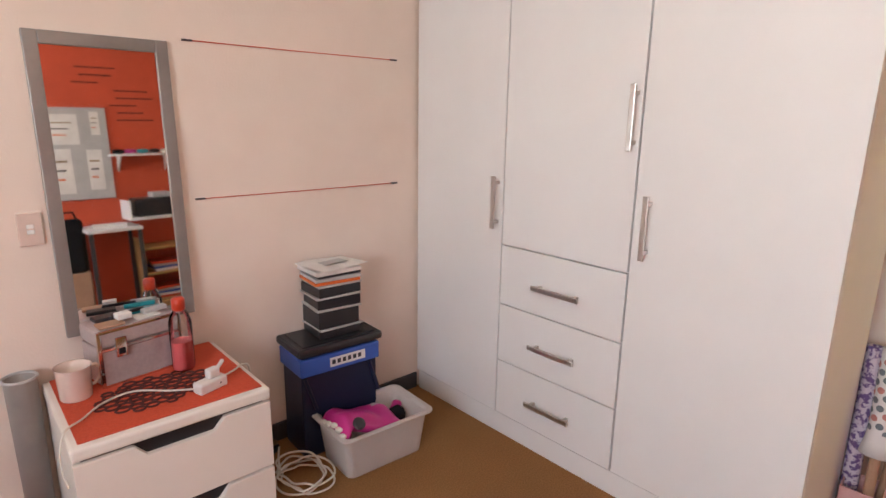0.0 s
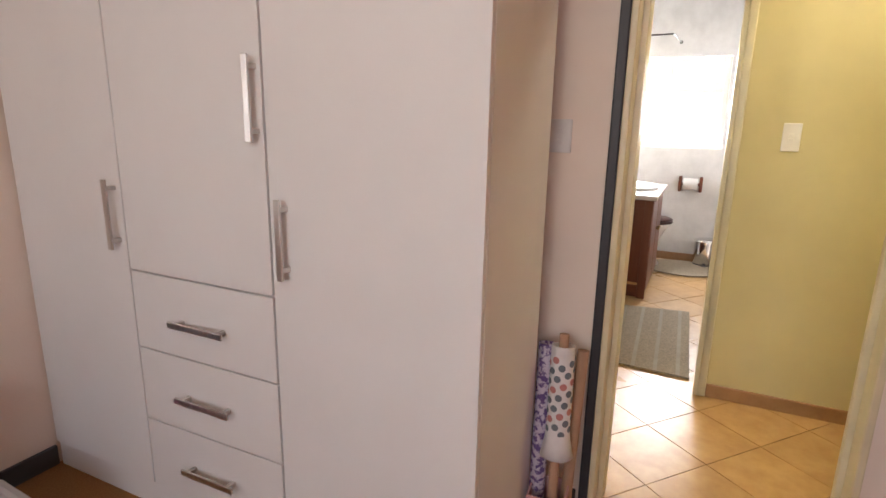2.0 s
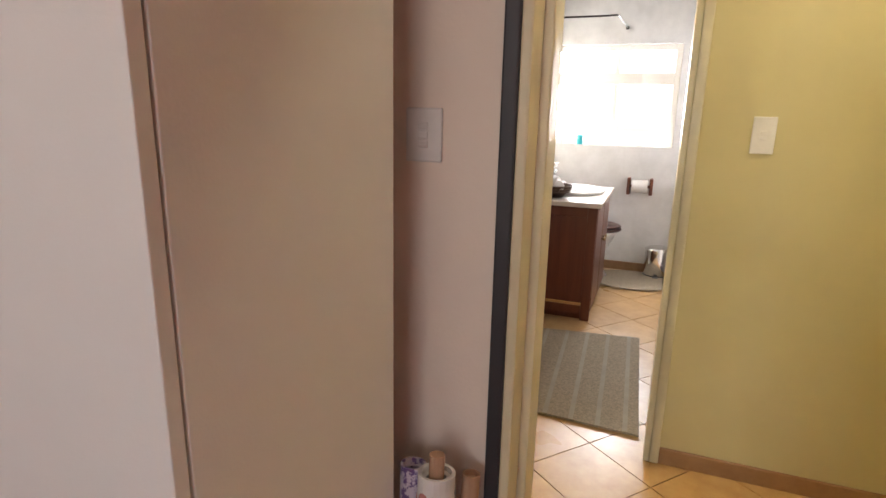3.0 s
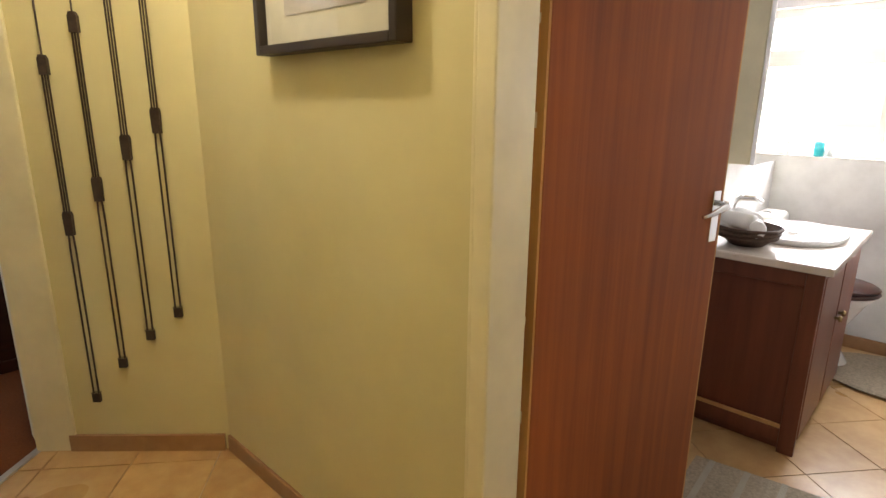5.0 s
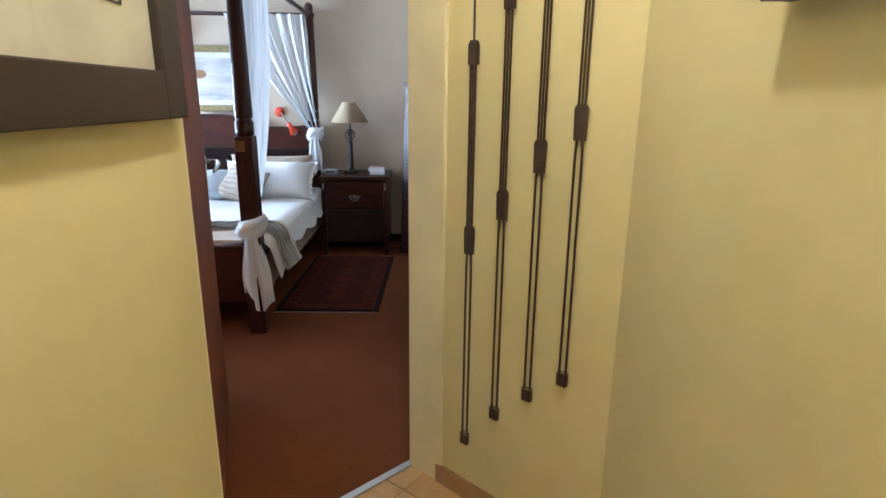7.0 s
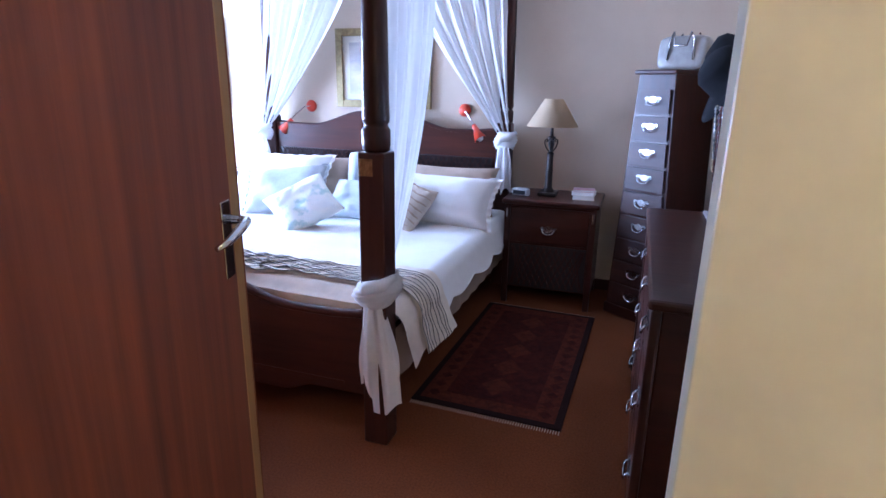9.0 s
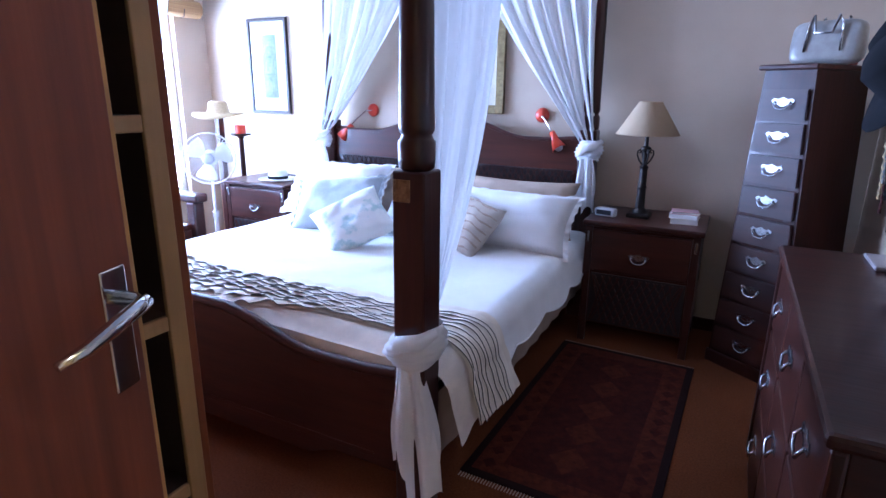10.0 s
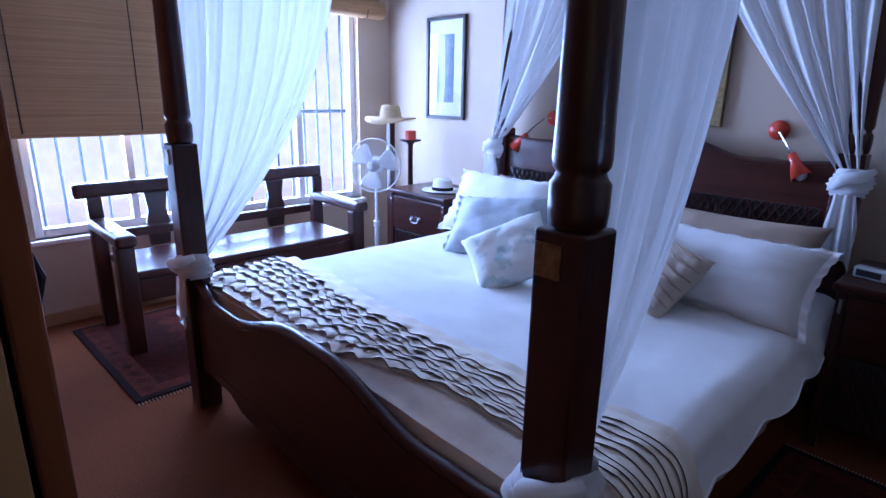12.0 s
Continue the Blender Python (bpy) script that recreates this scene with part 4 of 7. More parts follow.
# wall mirror, leaning back a little
mir = thing("wall_mirror", "tall wall mirror in a grey silver frame above the chest", "mirror", (0.572, 1.755, 0.615))
mir.matrix_world = mir.matrix_world @ Matrix.Rotation(radians(-2.0), 4, 'X')
for nm, lo, hi in (("frame_side", (-0.182, -0.012, 0), (-0.146, 0.008, 0.865)), ("frame_side", (0.146, -0.012, 0), (0.182, 0.008, 0.865)), ("frame_rail", (-0.146, -0.012, 0), (0.146, 0.008, 0.036)), ("frame_rail", (-0.146, -0.012, 0.829), (0.146, 0.008, 0.865))):
    part(nm, box(lo, hi, 0.003), "silver_frame", mir)
part("mirror_glass", box((-0.146, -0.004, 0.036), (0.146, 0.002, 0.829)), "mirror", mir, "silvered glass")
part("backing", box((-0.17, 0.0085, 0.01), (0.17, 0.014, 0.855)), "kraft", mir)


def switch(name, x0, x1, y0, y1, z0, z1, label, rockers=2, plate_mat="white_plastic"):
    """A plate with rockers on a wall; the thin way is the one in which it is shallow."""
    s = thing(name, label, "switch")
    part("plate", box((x0, y0, z0), (x1, y1, z1), 0.003), plate_mat, s)
    flat_x = abs(x1 - x0) < abs(y1 - y0)
    zm = (z0 + z1) / 2
    for k in range(rockers):
        dz = 0.016 * (k - (rockers - 1) / 2)
        if flat_x:
            ym = (y0 + y1) / 2
            part("rocker", box((x0 - 0.003, ym - 0.009, zm + dz - 0.006), (x0 + 0.001, ym + 0.009, zm + dz + 0.006), 0.002), "white_plastic", s)
        else:
            xm = (x0 + x1) / 2
            part("rocker", box((xm - 0.009, y0 - 0.003, zm + dz - 0.006), (xm + 0.009, y0 + 0.001, zm + dz + 0.006), 0.002), "white_plastic", s)
    return s


switch("wall_socket", 0.317, 0.376, 1.776, 1.785, 0.896, 0.991, "white plastic wall switch plate on the pink wall", 2, "china")
switch("study_light_switch", 2.342, 2.35, 0.155, 0.224, 1.146, 1.24, "white plastic light switch on the pink wall", 3)
switch("hall_light_switch", HALL_SE - 0.008, HALL_SE, -0.523, -0.458, 1.128, 1.24, "white plastic light switch on the cream wall")

for z in (1.489, 0.989):
    w = thing("hanging_wire", "thin reddish wire stretched between two screws on the wall", "wire", group="wires on the wall")
    part("wire", tube([(0.815, 1.781, z), (1.21, 1.781, z - 0.0015), (1.62, 1.781, z)], 0.0017, 6), "red_cloth", w)
    for x in (0.815, 1.62):
        part("screw", box((x - 0.016, 1.777, z - 0.003), (x + 0.016, 1.785, z + 0.003), 0.001), "skirt_dark", w, "dark wire end fitting")


def storage_crate():
    c = thing("storage_crate", "black and blue plastic storage crate with a clipped lid", "crate", (1.215, 1.665, 0), -3)
    w, d, h = 0.17, 0.10, 0.44
    bm = box((-w + 0.012, -d + 0.012, 0), (w - 0.012, d - 0.012, h - 0.02), 0.01)
    part("body", bm, "navy_plastic", c)
    part("band", box((-w + 0.004, -d + 0.002, 0.335), (w - 0.004, d - 0.004, 0.405), 0.006), "blue_plastic", c, "bright blue band")
    lid = part("lid", box((-w - 0.006, -d - 0.008, 0.415), (w + 0.006, d, 0.447), 0.01), "black_plastic", c)
    part("lid_recess", box((-w + 0.02, -d + 0.012, 0.446), (w - 0.02, d - 0.02, 0.451), 0.003), "black_plastic", lid)
    lab = part("label_sticker", box((-0.05, -d + 0.0005, 0.352), (0.10, -d + 0.002, 0.388)), "paper", c, "white sticker with unreadable print")
    for k in range(6):
        part("print_bar", box((-0.042 + k * 0.022, -d - 0.0005, 0.362), (-0.028 + k * 0.022, -d + 0.0004, 0.379)), "ink", lab)
    for x in (-0.12, 0.15):
        part("strut", tube([(x - 0.03, -d + 0.006, 0.33), (x + 0.01, -d + 0.005, 0.20)], 0.008, 6), "navy_plastic", c)


storage_crate()

z = 0.4515
for k, (h, w, d, mt, lb) in enumerate((
    (0.030, 0.105, 0.080, "black_plastic", "black plastic food box with a grey lid"), (0.006, 0.112, 0.086, "grey_lid", "flat grey plastic box lid"),
    (0.068, 0.103, 0.078, "black_plastic", "black plastic food box in the stack"), (0.007, 0.112, 0.086, "grey_lid", "flat grey plastic box lid"),
    (0.040, 0.106, 0.080, "black_plastic", "black plastic food box in the stack"), (0.007, 0.113, 0.086, "grey_lid", "flat grey plastic box lid"),
    (0.036, 0.108, 0.082, "black_plastic", "black plastic food box in the stack"), (0.010, 0.110, 0.084, "grey_lid", "grey booklet lying in the stack"),
    (0.012, 0.112, 0.086, "orange", "orange card folder in the stack"), (0.014, 0.114, 0.086, "grey_lid", "grey file box lid in the stack"),
    (0.010, 0.108, 0.084, "black_plastic", "flat black box in the stack"), (0.016, 0.116, 0.088, "paper", "stack of white papers on top"))):
    w, d = w * 0.82, d * 0.9
    ob = part("stacked_box", box((-w, -d, 0), (w, d, h), 0.004), mt)
    ob.matrix_world = at(1.235 + 0.004 * math.sin(k * 2.1), 1.675, z, -4 + 3 * math.sin(k * 1.3))
    tagged(ob, lb, "box", "boxes stacked on the crate")
    z += h + 0.0004
sh = part("paper_sheaf", sheet(lambda u, v: (-0.108 + 0.216 * u, -0.085 + 0.17 * v, 0.006 * math.sin(5 * u) * v + 0.012 * (u - 0.5) ** 2), 8, 6, thick=0.0015), "paper")
sh.matrix_world = at(1.24, 1.672, z + 0.005, 6)
tagged(sh, "loose curled white papers on the stack of boxes", "papers")
pb = part("print_block", box((-0.05, -0.03, 0.0085), (0.05, 0.02, 0.0095)), "grey_lid", sh, "grey printed picture")


def tub():
    t = thing("storage_tub", "open milky plastic storage tub full of odds and ends", "storage tub", (1.275, 1.465, 0), -3)
    sub = bmesh.new()
    rings = []
    for z, w, d in ((0.0, 0.155, 0.095), (0.002, 0.16, 0.10), (0.165, 0.178, 0.118), (0.166, 0.192, 0.130), (0.176, 0.192, 0.130), (0.177, 0.181, 0.120), (0.165, 0.173, 0.113), (0.006, 0.153, 0.093)):
        ring = []
        for cx, cy, a0 in ((1, 1, 0), (-1, 1, 90), (-1, -1, 180), (1, -1, 270)):
            for k in range(5):
                a = radians(a0 + k * 22.5)
                r = 0.028
                ring.append(sub.verts.new((cx * (w - r) + r * math.cos(a), cy * (d - r) + r * math.sin(a), z)))
        rings.append(ring)
    for a, b in zip(rings, rings[1:]):
        for k in range(len(a)):
            sub.faces.new((a[k], a[(k + 1) % len(a)], b[(k + 1) % len(b)], b[k]))
    sub.faces.new(rings[0][::-1])
    sub.faces.new(rings[-1])
    part("shell", sub, "clear_tub", t)
    lip = []
    for cx, cy, a0 in ((1, 1, 0), (-1, 1, 90), (-1, -1, 180), (1, -1, 270)):
        for k in range(6):
            a = radians(a0 + k * 18)
            lip.append((cx * 0.164 + 0.030 * math.cos(a), cy * 0.102 + 0.030 * math.sin(a), 0.172))
    part("rim", tube(lip, 0.0055, 6, closed=True), "clear_tub", t, "rolled plastic rim", True)
    for sx in (-1, 1):
        part("grip", box((sx * 0.186 - 0.008, -0.045, 0.145), (sx * 0.186 + 0.008, 0.045, 0.164), 0.005), "clear_tub", t, "moulded carrying grip")
    return t


tub()


def blob(rx, ry, rz, n=16, p=2.6):
    """A rounded box-like lump."""
    sub = bmesh.new()
    bmesh.ops.create_uvsphere(sub, u_segments=n, v_segments=n // 2, radius=1)
    for v in sub.verts:
        x, y, z = v.co
        f = lambda c: math.copysign(abs(c) ** (2 / p), c)
        v.co = (rx * f(x), ry * f(y), rz * f(z))
    return sub


toy = thing("magenta_bag", "folded magenta bag with a black badge draped over the tub", "bag")


def bag_fold(u, v):
    """The bag's upper face: over the tub's end rim, sinking towards the middle."""
    x = 1.088 + 0.27 * u
    y = 1.375 + 0.17 * v + 0.02 * u
    z = 0.205 - 0.075 * u + 0.016 * math.sin(math.pi * v) - 0.035 * smoothstep(0.12, 0.0, u)
    return Vector((x, y, z)) + 0.014 * noise.noise_vector(Vector((x * 14, y * 14, 0.7)))


part("body", sheet(bag_fold, 22, 14, thick=0.022), "magenta", toy, smooth=True)
bx = bag_fold(0.30, 0.02)
part("badge", lathe([(0, 0.006), (0.018, 0.004), (0.024, 0), (0.024, -0.004)], 16, m=Matrix.Translation(bx + Vector((0, -0.004, 0.012))) @ Matrix.Rotation(radians(40), 4, 'X')), "black_plastic", toy, "round black badge")
for k in range(5):
    part("scallop", blob(0.012, 0.014, 0.008, 10), "white_felt", toy, "pale scalloped trim").matrix_local = Matrix.Translation(U * (bag_fold(0.02, 0.1 + 0.18 * k) + Vector((-0.004, 0, 0.004))))


for nm, mt, lb, x, y, s, rt in (("grey_pouch", "grey_lid", "grey soft pouch in the tub", 1.31, 1.52, (0.045, 0.03, 0.06), 40), ("black_glove", "black_cloth", "black cloth bundle in the tub", 1.385, 1.47, (0.04, 0.03, 0.05), -20),
                               ("pink_purse", "magenta", "small pink purse in the tub", 1.405, 1.50, (0.04, 0.022, 0.05), 30), ("white_scarf", "white_felt", "pale folded scarf in the tub", 1.30, 1.53, (0.09, 0.03, 0.05), 5)):
    bm = blob(*s, 16)
    for v in bm.verts:
        v.co += 0.010 * noise.noise_vector(v.co * 26)
    bmesh.ops.translate(bm, vec=(0, 0, 0.09), verts=bm.verts)
    ob = part(nm, bm, mt, smooth=True)
    ob.matrix_world = at(x, y, 0.01, rt)
    tagged(ob, lb, "clutter", "odds and ends in the tub")


def wrap_roll(foot, top, r, mat, label, dots=False):
    a, b = Vector(foot), Vector(top)
    L = (b - a).length
    t = thing("gift_wrap_roll", label, "gift wrap", group="gift wrap rolls")
    t.matrix_world = Matrix.Translation(U * a) @ (b - a).to_track_quat('Z', 'Y').to_matrix().to_4x4()
    part("roll", lathe([(r * 0.55, 0.004), (r * 0.6, 0), (r, 0), (r, L), (r * 0.8, L), (r * 0.8, L - 0.01), (r * 0.55, L - 0.012)], 20), mat, t)
    if dots:
        rng2 = random.Random(3)
        for k in range(60):
            an, zz = k * 2.4, 0.03 + (L - 0.06) * (k / 60)
            mm = Matrix.Rotation(an, 4, 'Z') @ Matrix.Translation((r, 0, zz)) @ Matrix.Rotation(radians(90), 4, 'Y')
            part("printed_dot", lathe([(0, 0.0022), (0.0105, 0.0002), (0.0105, -0.002)], 10, m=mm), ("dot_grey", "dot_pink", "dot_grey")[k % 3], t)
    return t


wrap_roll((2.190, 0.150, 0.012), (2.250, 0.162, 0.60), 0.024, "wrap_purple", "purple patterned roll of gift wrap leaning in a box")
dotted = wrap_roll((2.196, 0.100, 0.30), (2.230, 0.108, 0.61), 0.034, "wrap_white", "white gift wrap roll with coloured dots and a loose flap", True)
flap = lathe([(0.0345, 0.06), (0.038, 0.03), (0.048, -0.02), (0.0475, -0.02), (0.037, 0.03), (0.034, 0.06)], 20)
part("loose_flap", flap, "wrap_white", dotted, "loose paper end", True)
part("core_tube", tube([(0.004, 0.01, -0.288), (0, 0, 0.345)], 0.014, 12), "kraft", dotted, "brown card tube")
wrap_roll((2.215, 0.070, 0.012), (2.290, 0.062, 0.58), 0.017, "kraft", "plain brown roll of kraft paper leaning in a box")
wb = thing("wrap_box", "slim pale pink card box holding gift wrap rolls", "box", (2.186, 0.112, 0), 4)
for lo, hi in (((-0.06, -0.055, 0), (0.06, -0.05, 0.17)), ((-0.06, 0.05, 0), (0.06, 0.055, 0.17)), ((-0.06, -0.05, 0), (-0.055, 0.05, 0.17)), ((0.055, -0.05, 0), (0.06, 0.05, 0.17)), ((-0.055, -0.05, 0), (0.055, 0.05, 0.006))):
    part("side", box(lo, hi), "pink_card", wb)

study_lamp = thing("study_ceiling_light", "small round ceiling light with a white rose", "ceiling light", (0.25, 0.1, TOP))
part("rose", lathe([(0, 0), (0.07, 0), (0.07, -0.012), (0.03, -0.025), (0, -0.025)], 24), "white_plastic", study_lamp)

# things on the red wall, seen in the mirror
board = thing("notice_board", "grey framed notice board with pinned papers on the red wall", "notice board", (0.97, RED_Y, 0.83))
part("frame", box((-0.21, 0, 0), (0.21, 0.018, 0.68), 0.004), "grey_lid", board)
for x, zz, w, h in ((-0.08, 0.41, 0.20, 0.22), (0.13, 0.48, 0.06, 0.17), (0.10, 0.07, 0.10, 0.30), (-0.12, 0.05, 0.145, 0.33)):
    pg = part("pinned_paper", box((x - w / 2, 0.018, zz), (x + w / 2, 0.020, zz + h)), "paper", board)
    for k in range(3):
        part("print_bar", box((x - w * 0.35, 0.0201, zz + h * (0.3 + 0.2 * k)), (x + w * (0.1 + 0.1 * k), 0.0207, zz + h * (0.34 + 0.2 * k))), ("orange", "ink", "brass")[k], pg)
for k in range(8):
    zz, x0, w = 1.80 - 0.055 * k, 0.97 + (0.05 if k < 3 else 0.28) + 0.03 * math.sin(k * 2.2), 0.22 + 0.05 * math.cos(k * 1.7)
    tagged(part("wall_lettering", box((x0, RED_Y, zz), (x0 + w, RED_Y + 0.0015, zz + 0.010)), "dark_red"), "dark red line of unreadable lettering on the wall", "lettering", "wall lettering")
shelf = thing("wall_shelf", "narrow white wall shelf on brackets on the red wall", "shelf", (1.40, RED_Y, 1.145))
part("board", box((-0.24, 0, 0), (0.24, 0.17, 0.016), 0.002), "melamine", shelf)
for x in (-0.17, 0.17):
    part("bracket", prism([(0, 0), (0.14, 0), (0.0, -0.12)], 0.012, m=Matrix.Translation((x, 0, 0)) @ Matrix.Rotation(radians(90), 4, 'Z')), "white_plastic", shelf)
for k in range(5):
    ob = part("craft_item", blob(0.045, 0.04, 0.018, 12), ("black_cloth", "magenta", "aqua", "black_plastic", "paper")[k])
    ob.matrix_world = at(1.22 + 0.085 * k, RED_Y + 0.08, 1.179, 30 * k)
    tagged(ob, "small craft item lying on the wall shelf", "craft item", "items on the wall shelf")
prn = thing("printer_shelf", "white wall rack holding a black printer", "printer", (1.39, RED_Y + 0.16, 0.66))
part("rack", box((-0.19, -0.15, 0.0), (0.19, 0.13, 0.02), 0.003), "melamine", prn)
part("rack_side", box((-0.19, -0.15, 0.02), (-0.175, 0.13, 0.15), 0.003), "melamine", prn)
part("printer_body", box((-0.14, -0.13, 0.021), (0.15, 0.10, 0.16), 0.02), "black_plastic", prn)
part("printer_tray", box((0.0, -0.1, 0.16), (0.14, 0.06, 0.20), 0.008), "grey_lid", prn)
desk = thing("desk", "small white topped desk against the red wall", "desk", (1.08, RED_Y + 0.22, 0))
part("top", box((-0.18, -0.22, 0.60), (0.18, 0.14, 0.625), 0.003), "melamine", desk)
for x in (-0.16, 0.16):
    for y in (-0.2, 0.12):
        part("leg", box((x - 0.014, y - 0.014, 0), (x + 0.014, y + 0.014, 0.6), 0.003), "skirt_dark", desk)
ob = part("papers_on_desk", box((-0.12, -0.09, 0.6255), (0.10, 0.06, 0.645), 0.003), "paper")
ob.matrix_world = at(1.08, RED_Y + 0.22, 0, 8)
tagged(ob, "untidy pile of papers on the desk", "papers")
bag = thing("black_laptop_bag", "black cloth laptop bag standing beside the desk", "bag", (0.83, RED_Y + 0.12, 0), 5)
part("body", box((-0.09, -0.05, 0.30), (0.08, 0.05, 0.70), 0.03, segments=4), "black_cloth", bag)
part("strap", tube([(-0.05, 0, 0.69), (-0.03, 0, 0.75), (0.03, 0, 0.75), (0.05, 0, 0.69)], 0.008, 8), "black_cloth", bag)
part("stool_under", box((-0.1, -0.06, 0.0), (0.09, 0.06, 0.30), 0.01), "kraft", bag)
rack2 = thing("low_bookcase", "low open bookcase crammed with papers by the red wall", "bookcase", (1.46, RED_Y + 0.15, 0))
for zz in (0.0, 0.22, 0.42):
    part("shelf_board", box((-0.2, -0.15, zz), (0.2, 0.12, zz + 0.018), 0.002), "pine", rack2)
for x in (-0.2, 0.185):
    part("side", box((x, -0.15, 0.0), (x + 0.015, 0.12, 0.5), 0.002), "pine", rack2)
for k in range(9):
    zz = 0.0185 + (0.22 if k > 4 else 0)
    ob = part("magazine", box((-0.13, -0.09, 0), (0.13, 0.09, 0.018), 0.002), ("red_enamel", "paper", "blue_plastic", "grey_lid")[k % 4])
    ob.matrix_world = at(1.46, RED_Y + 0.14, zz + 0.0185 * (k % 5) + (0.001 if k > 4 else 0), 6 * math.sin(k))
    tagged(ob, "magazine lying in the low bookcase", "magazine", "magazines in the bookcase")

# ---- the hall ----
DIAG = Vector((1, -1)).normalized()
OUT = Vector((-1, -1)).normalized()


def wall_baton(foot, z_low, z_mid, z_top):
    """A long hanging of dark metal: two thin rods below, a broad ribbed strip above, with blocks between."""
    t = thing("metal_wall_hanging", "long dark metal rod hanging on the cream wall", "wall hanging", (foot[0] + 0.012 * OUT.x, foot[1] + 0.012 * OUT.y, 0), -45, "metal wall hangings")
    for x in (-0.009, 0.009):
        part("rod", tube([(x, 0, z_low + 0.03), (x, 0, z_mid - 0.09), (x * 0.8, 0, z_mid - 0.05)], 0.0032, 6), "hanging_metal", t)
    part("end_block", box((-0.014, -0.007, z_low), (0.014, 0.007, z_low + 0.036), 0.002), "hanging_metal", t)
    part("binding", box((-0.0145, -0.008, z_low + 0.036), (0.0145, 0.008, z_low + 0.0385)), "pewter", t, "thin silver binding")
    part("middle_block", prism([(-0.013, z_mid - 0.05), (0.013, z_mid - 0.05), (0.015, z_mid + 0.02), (0.011, z_mid + 0.03), (-0.011, z_mid + 0.03), (-0.015, z_mid + 0.02)], 0.014, m=Matrix.Translation((0, -0.007, 0))), "hanging_metal", t)
    for x in (-0.0085, 0, 0.0085):
        part("strip", box((x - 0.0015, -0.004, z_mid + 0.03), (x + 0.0015, 0.002, z_top - 0.06)), "hanging_metal", t)
    part("top_block", prism([(-0.014, z_top - 0.06), (0.014, z_top - 0.06), (0.014, z_top - 0.012), (0.008, z_top), (-0.008, z_top), (-0.014, z_top - 0.012)], 0.014, m=Matrix.Translation((0, -0.007, 0))), "hanging_metal", t)
    part("hanger", tube([(0, 0, z_top), (0, 0, z_top + 0.22)], 0.0028, 6), "hanging_metal", t)
    part("nail", box((-0.004, -0.004, z_top + 0.21), (0.004, 0.012, z_top + 0.225)), "hanging_metal", t)


for (x, y), zl, zm, zt in (((3.018, 1.955), 0.205, 0.87, 1.39), ((3.096, 1.877), 0.34, 0.985, 1.515), ((3.173, 1.80), 0.445, 1.12, 1.64), ((3.247, 1.726), 0.53, 1.205, 1.76)):
    wall_baton((x, y), zl, zm, zt)


def framed(name, label, place, turn, w, h, fw, depth, frame_mat, inside, group=""):
    """A picture that hangs with its back at y = 0 and looks along -y: frame, mount, art pieces, glass."""
    t = thing(name, label, "picture", place, turn, group)
    for nm, lo, hi in (("frame_side", (0, -depth, 0), (fw, 0, h)), ("frame_side", (w - fw, -depth, 0), (w, 0, h)), ("frame_rail", (fw, -depth, 0), (w - fw, 0, fw)), ("frame_rail", (fw, -depth, h - fw), (w - fw, 0, h))):
        part(nm, box(lo, hi, 0.003), frame_mat, t)
    part("mount", box((fw, -depth * 0.5, fw), (w - fw, -0.002, h - fw)), "mount", t, "cream card mount")
    for nm, lo, hi, mt in inside:
        if nm in ("medallion", "poppy_shape"):
            cx, cz, rx, rz = (lo[0] + hi[0]) / 2, (lo[1] + hi[1]) / 2, (hi[0] - lo[0]) / 2, (hi[1] - lo[1]) / 2
            disc = lathe([(0, 0.0012), (0.45, 0.0012), (0.45, 0.0006), (0.62, 0.0006), (0.62, 0.0012), (1, 0.0012), (1, 0)], 26)
            bmesh.ops.transform(disc, matrix=Matrix.Translation((cx, -depth * 0.5 - 0.0022, cz)) @ Matrix.Diagonal((rx, 1, rz, 1)) @ Matrix.Rotation(radians(90), 4, 'X'), verts=disc.verts)
            part(nm, disc, mt, t)
        else:
            part(nm, box((lo[0], -depth * 0.5 - 0.002, lo[1]), (hi[0], -depth * 0.5 + 0.001, hi[1])), mt, t)
    gy = -depth * 0.72
    gl = part("picture_glass", quad((fw, gy, fw), (w - fw, gy, fw), (w - fw, gy, h - fw), (fw, gy, h - fw)), "picture_glass", t)
    gl.visible_shadow = False
    return t


framed("hall_picture", "square picture in a dark frame with a cream mount", (HALL_E, 1.163, 1.366), -90, 0.525, 0.55, 0.022, 0.045, "dark_frame",
       [("print", (0.11, 0.085), (0.415, 0.45), "art_landscape")])
framed("large_hall_picture", "large picture in a wide dark frame with a fine ruled line", (HALL_W, 0.565, 1.208), 90, 0.885, 0.78, 0.075, 0.03, "dark_frame",
       [("ruled_line", (0.16, 0.16), (0.727, 0.163), "ink"), ("ruled_line", (0.16, 0.62), (0.727, 0.623), "ink"), ("ruled_line", (0.16, 0.163), (0.163, 0.62), "ink"), ("ruled_line", (0.724, 0.163), (0.727, 0.62), "ink"),
        ("print", (0.25, 0.25), (0.63, 0.53), "art_landscape")])

for lamp_y in (1.05, -1.0):
    lampf = thing("hall_ceiling_light", "small round ceiling light with a warm bulb", "ceiling light", (2.94, lamp_y, TOP), 0, "hall ceiling lights")
    part("rose", lathe([(0, 0), (0.07, 0), (0.07, -0.012), (0.03, -0.025), (0, -0.025)], 24), "white_plastic", lampf)

# ---- the bathroom ----


